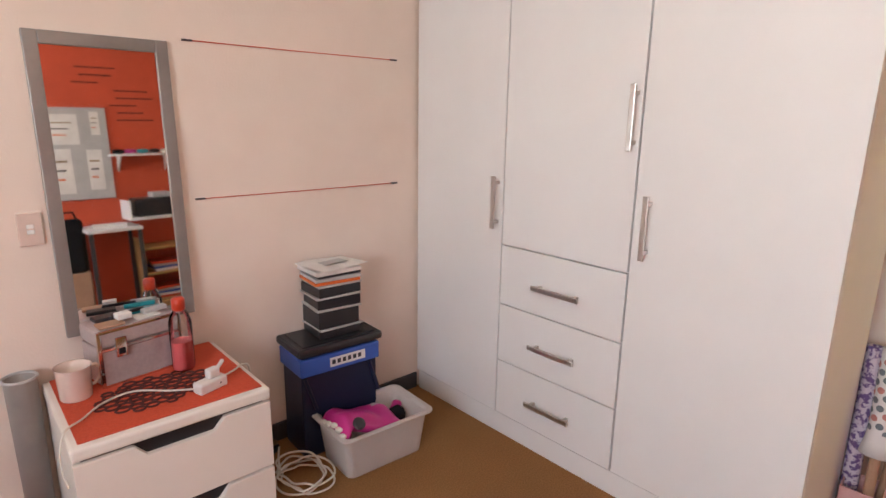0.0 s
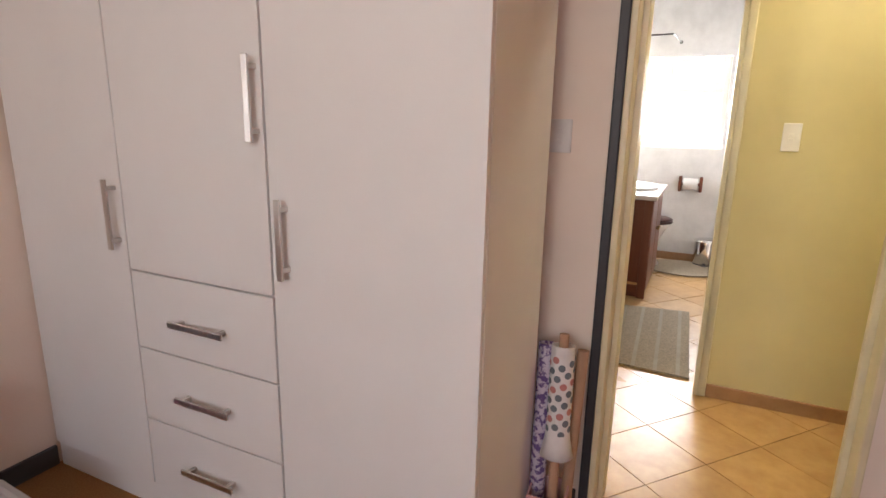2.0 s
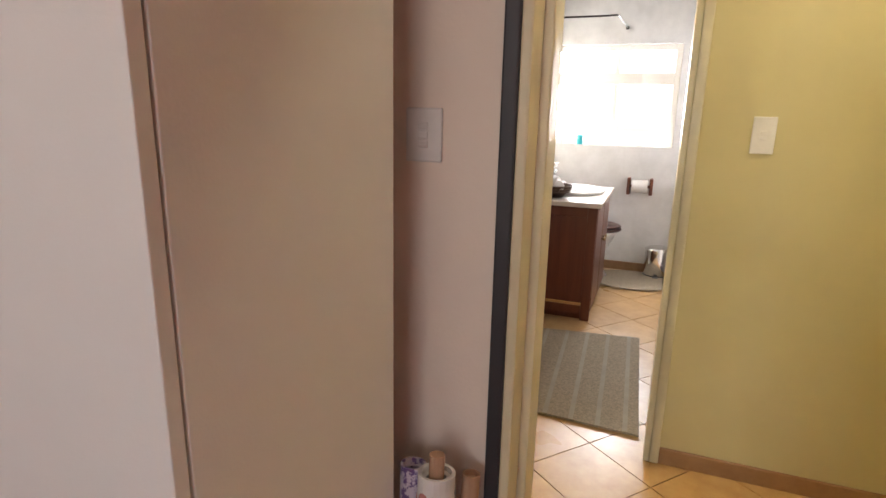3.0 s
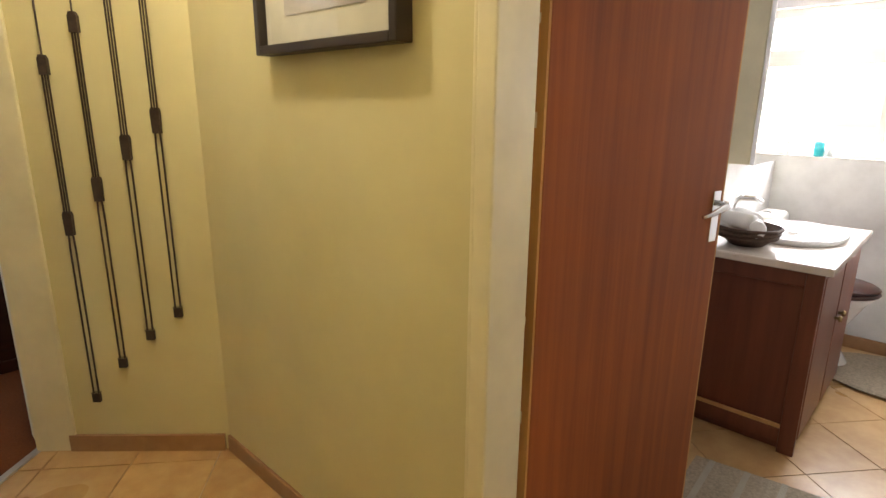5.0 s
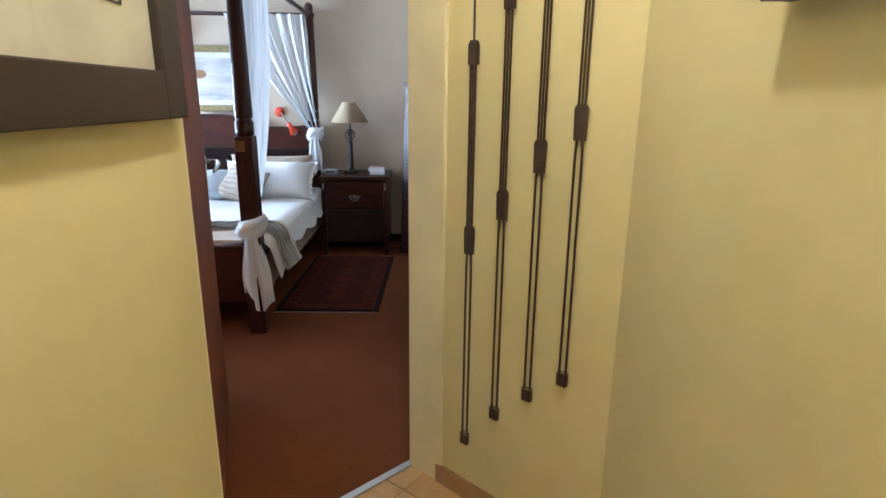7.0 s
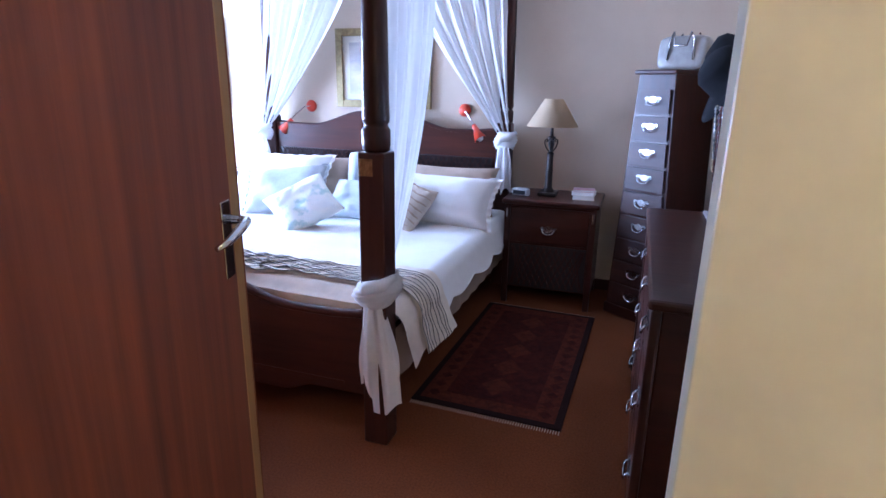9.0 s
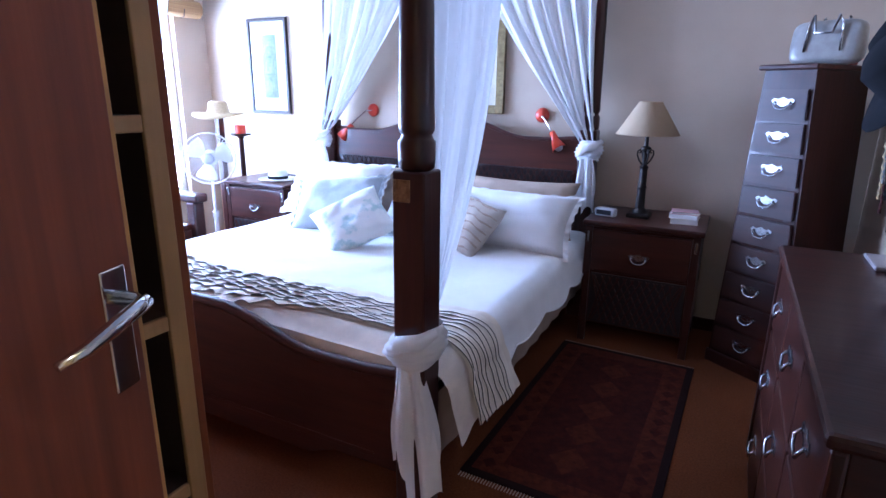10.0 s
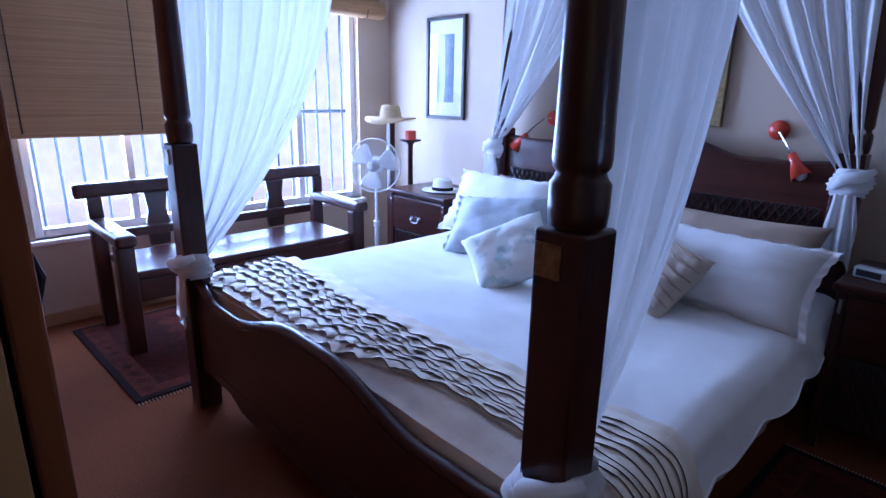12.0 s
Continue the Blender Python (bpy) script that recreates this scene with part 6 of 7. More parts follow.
def pillow(name, label, w, h, d, mat, place, tilt, turn, roll=0.0, frill=None, seed=0, group="pillows on the bed"):
    """A stuffed cushion standing on its lower edge: w wide, h high, d deep, leaning back by tilt."""
    t = thing(name, label, "pillow", (0, 0, 0), 0, group)
    t.matrix_world = at(*place, turn) @ Matrix.Rotation(radians(-tilt), 4, 'X') @ Matrix.Rotation(radians(roll), 4, 'Y')
    sub = bmesh.new()
    n = 22
    for side in (-1, 1):
        g = []
        for i in range(n + 1):
            row = []
            for j in range(n + 1):
                u, v = 2 * i / n - 1, 2 * j / n - 1
                f = max((1 - u ** 4) * (1 - v ** 4), 0) ** 0.55
                pin = 1 - 0.09 * (1 - u * u) * v * v - 0.0
                pin2 = 1 - 0.09 * (1 - v * v) * u * u
                k = Vector((u * 2.2 + seed, v * 2.2, side))
                y = side * d / 2 * f + 0.012 * f * noise.noise(k * 1.4) + 0.006 * f * noise.noise(k * 4)
                row.append(sub.verts.new((u * w / 2 * pin2, y, h / 2 + v * h / 2 * pin)))
            g.append(row)
        for i in range(n):
            for j in range(n):
                q = (g[i][j], g[i + 1][j], g[i + 1][j + 1], g[i][j + 1])
                sub.faces.new(q if side < 0 else q[::-1])
    bmesh.ops.remove_doubles(sub, verts=sub.verts, dist=0.0008)
    part("cushion", sub, mat, t, smooth=True)
    if frill:
        def edge(u, v):
            a = u * 4
            s, q = int(a) % 4, a - int(a)
            c = [(-1 + 2 * q, -1), (1, -1 + 2 * q), (1 - 2 * q, 1), (-1, 1 - 2 * q)][s]
            k = 1 + 0.085 * v
            c = (c[0] * (1 - 0.09 * (1 - c[1] * c[1])), c[1] * (1 - 0.09 * (1 - c[0] * c[0])))
            return (c[0] * w / 2 * k, 0.008 * math.sin(u * 190) * v, h / 2 + c[1] * h / 2 * k)
        part("frill", sheet(edge, 200, 2), frill, t, "gathered edge frill", True)
    return t


pillow("sham_pillow", "taupe cotton sham pillow behind the white pillows", 0.66, 0.31, 0.12, "taupe", (1.66, 4.86, 0.51), 26, 0, seed=1)
pillow("sham_pillow", "taupe cotton sham pillow behind the white pillows", 0.66, 0.31, 0.12, "taupe", (0.66, 4.92, 0.51), 24, 0, seed=2)
pillow("white_pillow", "plump white cotton pillow leaning on the headboard", 0.66, 0.31, 0.18, "linen", (1.71, 4.57, 0.505), 36, -4, 0, "linen", 3)
pillow("white_pillow", "plump white cotton pillow leaning on the headboard", 0.68, 0.36, 0.18, "linen", (0.53, 4.74, 0.505), 34, 3, 0, "linen", 4)
pillow("grey_cushion", "pale grey satin cushion with a ruffled edge", 0.50, 0.34, 0.15, "pillow_grey", (0.80, 4.44, 0.51), 44, 10, -8, "pillow_grey", 5)
pillow("printed_cushion", "white cushion with a pale aqua leaf print", 0.36, 0.30, 0.13, "pillow_print", (1.16, 4.24, 0.53), 46, 20, -34, None, 6)
stripy = pillow("striped_cushion", "beige cushion with rows of pleated stripes", 0.36, 0.29, 0.12, "cushion_beige", (1.50, 4.44, 0.51), 40, -22, 10, None, 7)
for k in range(7):
    z_k = -0.78 + 0.26 * k
    line = [(0.165 * u * (1 - 0.09 * (1 - z_k * z_k) * 0), -0.064 * max((1 - u ** 4) * (1 - z_k ** 4), 0) ** 0.55 - 0.003, 0.145 + 0.145 * z_k + 0.005 * math.sin(9 * u + k)) for u in [j / 12 - 1 for j in range(25)]]
    part("pleat", tube(line, [0.004 + 0.0015 * math.sin(j * 1.9 + k) for j in range(25)], 6), "taupe", stripy, "raised pleat across the cushion", True)
pillow("grey_cushion", "pale grey satin cushion lying behind the print one", 0.40, 0.26, 0.12, "pillow_grey", (1.24, 4.50, 0.51), 42, -4, 0, None, 9)
bl = part("bolster", lathe([(0, -0.02), (0.05, -0.02), (0.062, 0.0), (0.064, 0.26), (0.055, 0.285), (0.03, 0.292), (0, 0.285)], 20), "pillow_grey", smooth=True)
bl.matrix_world = at(1.04, 4.93, 0.55) @ Matrix.Rotation(radians(-12), 4, 'X')
tagged(bl, "small pale bolster standing among the pillows", "bolster")

# voile curtains tied to the posts
def curtain(label, top_a, top_b, knot, tail_z, wrap=0.055, tail=0.07, bow=0.0, folds=9, seed=0, tail_shift=(0, 0), gather=1.1):
    c = thing("bed_curtain", label, "curtain", (0, 0, 0), 0, "voile bed curtains")
    a, b_, k = Vector(top_a), Vector(top_b), Vector(knot)
    across = (b_ - a).normalized()
    out = Vector((-across.y, across.x, 0))

    def fall(u, v):
        top = a.lerp(b_, u)
        low = k + across * (u - 0.5) * 0.06
        f = v ** gather
        p = top.lerp(low, f)
        p.z = top.z + (k.z - top.z) * v
        p += across * bow * math.sin(math.pi * v) * (u - 0.1)
        amp = 0.022 * (1 - 0.4 * v)
        ph = u * folds * 2 * math.pi
        p += out * amp * (math.sin(ph + 0.8 * math.sin(3 * v + seed)) + 0.35 * math.sin(2.3 * ph + seed))
        p += across * 0.006 * math.sin(ph * 0.5 + 5 * v + seed)
        return p
    part("cloth", sheet(fall, 110, 40), "sheer", c, smooth=True)

    def knot_wrap(u, v):
        ang = 2 * math.pi * u
        r = wrap * (1 + 0.10 * math.sin(3 * ang + 5 * v) + 0.08 * math.sin(17 * v * 2 + 2 * ang))
        r *= 0.80 + 0.28 * math.sin(math.pi * v)
        return (k.x + r * math.cos(ang), k.y + r * math.sin(ang), k.z + 0.035 - 0.10 * v + 0.012 * math.sin(ang + seed))
    part("knot", sheet(knot_wrap, 30, 14), "sheer_folded_lightened", c, "twisted knot round the post", True)
    part("knot_tuck", tube([(k.x - 0.045, k.y - 0.05, k.z - 0.03), (k.x - 0.01, k.y - 0.072, k.z + 0.01), (k.x + 0.04, k.y - 0.058, k.z + 0.02), (k.x + 0.068, k.y - 0.02, k.z + 0.04)], [0.012, 0.022, 0.022, 0.012], 10), "sheer_folded_lightened", c, smooth=True)

    def tails(u, v):
        w = 0.035 + (tail - 0.035) * smoothstep(0, 0.8, v)
        x = (u - 0.5) * 2 * w
        hem = tail_z + 0.03 * math.sin(u * 7 + seed) + (0.05 if u < 0.35 else 0.0)
        z = k.z - 0.05 + (hem - k.z + 0.05) * v
        return (k.x + tail_shift[0] * v + x, k.y - 0.055 + tail_shift[1] * v + 0.014 * math.sin(u * 13 + seed) * (0.4 + 0.6 * v), z)
    part("tail", sheet(tails, 44, 20), "sheer_folded_lightened", c, "loose hanging tail", True)

    def inner(u, v):
        p = tails(u, v)
        return (p[0] * 0.9 + 0.1 * k.x + 0.012 * math.sin(4 * v), p[1] + 0.012 + 0.010 * math.cos(u * 17 + seed), p[2] + 0.035 * v)
    part("tail", sheet(inner, 44, 20), "sheer_folded_lightened", c, "loose hanging tail", True)


curtain("white voile bed curtain tied round the front post", (2.012, 3.33, 1.86), (2.02, 3.72, 1.86), (1.985, 3.30, 0.60), 0.155, 0.074, 0.078, 0.0, 6, 1, (0.025, 0), 2.6)
curtain("white voile bed curtain tied round the post by the window", (0.30, 3.36, 1.86), (0.29, 4.0, 1.86), (0.312, 3.30, 0.60), 0.36, 0.066, 0.03, 0.0, 8, 2, (-0.02, 0), 2.0)
curtain("white voile bed curtain tied to the headboard post", (1.95, 5.13, 1.86), (1.32, 5.13, 1.86), (1.985, 5.13, 0.955), 0.62, 0.064, 0.055, 0.0, 7, 3, (0.0, 0.03), 1.15)
curtain("white voile bed curtain tied to the headboard post", (0.29, 5.13, 1.86), (0.92, 5.13, 1.86), (0.215, 5.13, 0.945), 0.62, 0.06, 0.05, 0.0, 7, 4, (0.0, 0.03), 1.15)


def swan_handle(x, y, z, s, parent, mat="pewter", turn=0):
    """A shaped back plate with a drop bail, on a front that faces -y."""
    m = Matrix.Translation((x, y, z)) @ Matrix.Rotation(radians(turn), 4, 'Z') @ Matrix.Diagonal((s, s, s, 1))
    out = [(-0.05, 0.008), (-0.038, 0.018), (-0.022, 0.012), (0, 0.022), (0.022, 0.012), (0.038, 0.018), (0.05, 0.008), (0.04, -0.008), (0.022, -0.006), (0.008, -0.016), (-0.008, -0.016), (-0.022, -0.006), (-0.04, -0.008)]
    h = part("handle", prism(out, 0.003, m=m @ Matrix.Translation((0, -0.003, 0))), mat, parent, "ornate silver drop handle")
    part("bail", tube([(-0.032, -0.005, 0.004), (-0.034, -0.014, -0.008), (-0.022, -0.016, -0.024), (0, -0.016, -0.029), (0.022, -0.016, -0.024), (0.034, -0.014, -0.008), (0.032, -0.005, 0.004)], 0.0036, 7, m=m), mat, h, smooth=True)


def nightstand(x):
    t = thing("nightstand", "dark mahogany nightstand with one drawer and a lattice door", "nightstand", (x, 5.04, 0), 0, "nightstands beside the bed")
    w, y0, y1 = 0.262, -0.212, 0.215
    part("top", box((-w - 0.014, y0 - 0.018, 0.612), (w + 0.014, y1, 0.64), 0.008), "mahogany", t)
    part("body", box((-w, y0 + 0.018, 0.10), (w, y1, 0.61), 0.004), "mahogany", t)
    d = part("drawer", box((-w + 0.035, y0 + 0.001, 0.385), (w - 0.035, y0 + 0.019, 0.595), 0.005), "mahogany", t)
    swan_handle(0, y0 + 0.001, 0.475, 1.0, d)
    # closed panel, black in place of the shade inside the lattice openings
    dr = part("lattice_door", box((-w + 0.04, y0 + 0.010, 0.11), (w - 0.04, y0 + 0.0185, 0.37), 0.002), "black_plastic", t, "lattice door with its openings' shade painted as a black panel")
    for k in range(13):
        for s in (-1, 1):
            a = -w + 0.05 + (2 * w - 0.1) * k / 12
            lo, hi = max(min(a - 0.06 * s, w - 0.05), -w + 0.05), max(min(a + 0.06 * s, w - 0.05), -w + 0.05)
            part("lattice_slat", tube([(lo, y0 + 0.008, 0.12), (hi, y0 + 0.008, 0.36)], 0.0035, 5), "mahogany", dr)
    for px_ in (-w + 0.017, w - 0.017):
        part("corner_post", box((px_ - 0.017, y0, 0.0), (px_ + 0.017, y0 + 0.034, 0.612), 0.004), "mahogany_v", t)
        part("foot", box((px_ - 0.017, y1 - 0.034, 0.0), (px_ + 0.017, y1, 0.10), 0.004), "mahogany_v", t)
        part("corner_fitting", box((px_ - 0.006, y0 - 0.004, 0.53), (px_ + 0.006, y0 + 0.002, 0.585), 0.002), "pewter", t, "small silver corner fitting")
    return t


ns = nightstand(2.33)
copy_thing(ns, at(-0.16, 5.04, 0))


def table_lamp(x, y, z):
    t = thing("table_lamp", "wrought iron table lamp with a parchment shade", "lamp", (x, y, z))
    part("foot", box((-0.055, -0.055, 0), (0.055, 0.055, 0.022), 0.006), "iron", t)
    part("stem", turned([(0, 0.02), (0.040, 0.022), (0.034, 0.035), (0.024, 0.045), (0.022, 0.06), (0.020, 0.14), (0.023, 0.15), (0.019, 0.16), (0.018, 0.24), (0.022, 0.25), (0.012, 0.26), (0.011, 0.33), (0.024, 0.338), (0.024, 0.345), (0.010, 0.352), (0.008, 0.41), (0, 0.41)], 14), "iron", t, "ribbed iron stem")
    for k in range(4):
        a = k * math.pi / 2 + 0.5
        pr = [(0.012, 0.262), (0.030, 0.285), (0.040, 0.31), (0.038, 0.328), (0.026, 0.335), (0.022, 0.322), (0.030, 0.318)]
        part("scroll", tube([(r * math.cos(a), r * math.sin(a), h) for r, h in pr], 0.0042, 6), "iron", t, smooth=True)
    part("shade", lathe([(0.052, 0.562), (0.148, 0.408), (0.146, 0.406), (0.050, 0.558)], 32), "shade", t, "conical parchment shade", True)
    part("bulb", lathe([(0, 0.41), (0.012, 0.41), (0.014, 0.44), (0.028, 0.48), (0.02, 0.51), (0, 0.515)], 14), "white_plastic", t)
    return t


table_lamp(2.285, 5.02, 0.641)
ck = thing("alarm_clock", "small silver alarm clock on the nightstand", "clock", (2.135, 4.95, 0.641), -12)
part("body", box((-0.052, -0.024, 0), (0.052, 0.024, 0.042), 0.010, segments=3), "grey_lid", ck)
part("display", box((-0.040, -0.0252, 0.010), (0.036, -0.0238, 0.033)), "black_plastic", ck, "dark clock display")
zz = 0.641
for k, (w, d, h, mt_, a) in enumerate(((0.062, 0.042, 0.026, "mount", 4), (0.065, 0.045, 0.020, "paper", -6), (0.060, 0.042, 0.013, "pink_card", 8))):
    bk_ = thing("book", "paperback book lying in a small pile", "book", (2.50, 4.98, zz), a, "books on the nightstand")
    part("paper_block", box((-w + 0.003, -d + 0.002, 0.002), (w - 0.003, d - 0.003, h - 0.002)), "paper", bk_)
    part("cover", box((-w, -d, 0), (w, d, 0.002)), mt_, bk_)
    part("cover", box((-w, -d, h - 0.002), (w, d, h)), mt_, bk_)
    zz += h + 0.0005

ht = thing("panama_hat", "cream hat with a black band on the nightstand", "hat", (-0.10, 5.0, 0.641), 15)
sub = lathe([(0.115, 0.010), (0.118, 0.006), (0.09, 0.003), (0.062, 0.005), (0.060, 0.01), (0.054, 0.06), (0.045, 0.075), (0.02, 0.068), (0, 0.062)], 28)
for v in sub.verts:
    v.co.x *= 1.15
part("crown_and_brim", sub, "white_felt", ht, smooth=True)
sub = lathe([(0.0615, 0.008), (0.0595, 0.028), (0.058, 0.028), (0.06, 0.008)], 28)
for v in sub.verts:
    v.co.x *= 1.15
part("band", sub, "black_cloth", ht, "black ribbon band")

framed("bedroom_print", "tall print in a dark frame with a white mount", (-0.555, 5.28, 1.07), 0, 0.365, 0.65, 0.022, 0.024, "dark_frame",
       [("print", (0.105, 0.11), (0.26, 0.54), "art_blue")] + [("medallion", (0.135, 0.15 + 0.13 * k), (0.23, 0.235 + 0.13 * k), "art_dark") for k in range(3)])
framed("bedroom_painting", "abstract landscape painting in an antique gold frame", (0.738, 5.28, 1.115), 0, 0.70, 0.515, 0.05, 0.03, "gold_frame",
       [("painting", (0.10, 0.09), (0.60, 0.425), "art_landscape"), ("poppy_shape", (0.24, 0.26), (0.36, 0.33), "skirt_tan")])


def sconce(x, dx, dz):
    t = thing("reading_lamp", "orange-red enamel reading lamp on the wall above the headboard", "lamp", (x, 5.28, 1.115), 0, "reading lamps over the bed")
    part("wall_plate", lathe([(0, 0), (0.040, 0), (0.042, 0.008), (0.034, 0.020), (0, 0.026)], 24, m=Matrix.Rotation(radians(90), 4, 'X')), "red_enamel", t, smooth=True)
    tipp = Vector((dx, -0.13, dz))
    part("arm", tube([(0, -0.022, 0), (dx * 0.15, -0.06, -0.004), tuple(tipp * 0.55 + Vector((0, -0.02, 0.01))), tuple(tipp * 0.8)], 0.004, 8), "chrome", t, "slim chrome arm")
    way_ = Vector((dx * 0.8, -0.05, dz - 0.02)).normalized()
    mm = Matrix.Translation(tipp * 0.75) @ way_.to_track_quat('Z', 'Y').to_matrix().to_4x4()
    part("shade", lathe([(0, -0.005), (0.016, -0.004), (0.018, 0.02), (0.040, 0.105), (0.038, 0.105), (0.015, 0.02), (0, 0.015)], 22, m=mm), "red_enamel", t, "conical red enamel shade", True)
    part("bulb", lathe([(0, 0.06), (0.02, 0.07), (0.026, 0.095), (0.016, 0.112), (0, 0.116)], 14, m=mm), "grey_lid", t, smooth=True)


sconce(0.515, -0.15, -0.13)
sconce(1.672, 0.12, -0.12)


def tall_chest():
    t = thing("tall_chest", "narrow dark chest of many small drawers tapering upward", "chest of drawers", (2.930, 4.965, 0), -34)
    H = 1.335
    half = lambda z: 0.168 - 0.066 * z / H
    y0, y1 = -0.20, 0.20
    sub = bmesh.new()
    vs = [sub.verts.new((sx * half(z), y, z)) for z in (0.06, H) for y in (y0 + 0.012, y1) for sx in (-1, 1)]
    for f in ((0, 1, 3, 2), (4, 6, 7, 5), (0, 4, 5, 1), (2, 3, 7, 6), (0, 2, 6, 4), (1, 5, 7, 3)):
        sub.faces.new([vs[k] for k in f])
    part("body", sub, "mahogany_v", t)
    part("cornice", box((-0.118, y0 - 0.014, H), (0.118, y1 + 0.01, H + 0.022), 0.006), "mahogany", t)
    part("plinth", box((-0.175, y0, 0.0), (0.175, y1, 0.06), 0.006), "mahogany", t)
    n = 9
    for k in range(n):
        z0 = 0.075 + k * 0.1335
        z1 = z0 + 0.118
        out = [(-half(z0) + 0.014, z0), (half(z0) - 0.014, z0), (half(z1) - 0.014, z1), (-half(z1) + 0.014, z1)]
        d = part("drawer", prism(out, 0.016, m=Matrix.Translation((0, y0 - 0.002, 0)), bevel=0.003), "polished_drawer", t)
        swan_handle(0, y0 - 0.002, (z0 + z1) / 2 + 0.008, 0.95, d)
    return t


tall_chest()
hb = thing("handbag", "grey patent leather handbag standing on the tall chest", "handbag", (2.945, 4.93, 1.357), -26)
bm = blob(0.13, 0.06, 0.085, 24, 5)
bmesh.ops.translate(bm, vec=(0, 0, 0.085), verts=bm.verts)
for v in bm.verts:
    v.co.y *= 1 - 0.45 * v.co.z / 0.17
part("body", bm, "leather_grey", hb, smooth=True)
for s in (-1, 1):
    part("strap", tube([(-0.065, s * 0.052, 0.05), (-0.06, s * 0.045, 0.15), (-0.045, s * 0.05, 0.185), (-0.03, s * 0.06, 0.12), (0.03, s * 0.06, 0.12), (0.045, s * 0.05, 0.185), (0.06, s * 0.045, 0.15), (0.065, s * 0.052, 0.05)], 0.006, 8), "pewter", hb, "shiny grey strap", True)
rb = part("red_purse", box((-0.05, -0.05, 0), (0.05, 0.05, 0.07), 0.015, segments=3), "red_enamel")
rb.matrix_world = at(3.02, 5.065, 1.357, -20)
tagged(rb, "small red purse on the tall chest", "purse")


def dresser():
    t = thing("dresser", "wide dark mahogany dresser with silver drop handles", "dresser", (0, 0, 0))
    x0, x1, y0, y1, h = 2.852, 3.225, 2.965, 4.07, 0.765
    part("top", box((x0 - 0.020, y0 - 0.018, h), (x1, y1 + 0.015, h + 0.026), 0.009), "mahogany", t)
    part("body", box((x0 + 0.012, y0, 0.06), (x1, y1, h), 0.006), "mahogany", t)
    part("plinth", box((x0 + 0.004, y0 - 0.006, 0.0), (x1, y1 + 0.004, 0.06), 0.006), "mahogany", t)
    for c in range(3):
        a, b_ = y0 + 0.02 + c * 0.357, y0 + 0.02 + c * 0.357 + 0.345
        for k in range(3):
            z0 = 0.08 + k * 0.228
            d = part("drawer", box((x0 - 0.004, a, z0), (x0 + 0.013, b_, z0 + 0.215), 0.005), "mahogany", t)
            for q in ((a + b_) / 2,):
                swan_handle(0, 0, 0, 1.0, d)
                for o in d.children_recursive:
                    if o.parent == d:
                        o.matrix_local = Matrix.Translation((U * (x0 - 0.004), U * q, U * (z0 + 0.12))) @ Matrix.Rotation(radians(-90), 4, 'Z')
    for y in (y0 + 0.004, y1 - 0.004):
        part("corner_pilaster", box((x0 - 0.010, y - 0.016, 0.06), (x0 + 0.014, y + 0.016, h), 0.006), "mahogany_v", t)
    return t


dresser()
vm = thing("dressing_mirror", "swing dressing mirror on a low mahogany box stand", "mirror", (3.10, 3.56, 0.7915), 0)
part("box_stand", box((-0.035, -0.05, 0.0), (0.115, 0.275, 0.075), 0.006), "mahogany", vm)
part("stand_top", box((-0.048, -0.065, 0.075), (0.12, 0.288, 0.093), 0.006), "mahogany", vm)
part("stand_drawer", box((-0.041, -0.03, 0.012), (-0.034, 0.255, 0.062), 0.003), "mahogany", vm)
for y, foot_z in ((-0.41, 0.0), (0.265, 0.093)):
    part("upright", tube([(0.06, y, foot_z), (0.065, y, 0.55)], [0.016, 0.010], 10), "mahogany_v", vm)
tilt = Matrix.Translation((0.05, -0.012, 0.11)) @ Matrix.Rotation(radians(9), 4, 'Y')
for lo, hi in (((-0.012, -0.385, 0.0), (0.012, -0.345, 0.74)), ((-0.012, 0.215, 0.0), (0.012, 0.255, 0.74)), ((-0.012, -0.345, 0.0), (0.012, 0.215, 0.04)), ((-0.012, -0.345, 0.70), (0.012, 0.215, 0.74))):
    part("mirror_frame", box(lo, hi, 0.006, m=tilt), "mahogany_v", vm)
part("mirror_glass", box((-0.005, -0.345, 0.04), (0.005, 0.215, 0.70), m=tilt), "mirror", vm, "silvered glass")

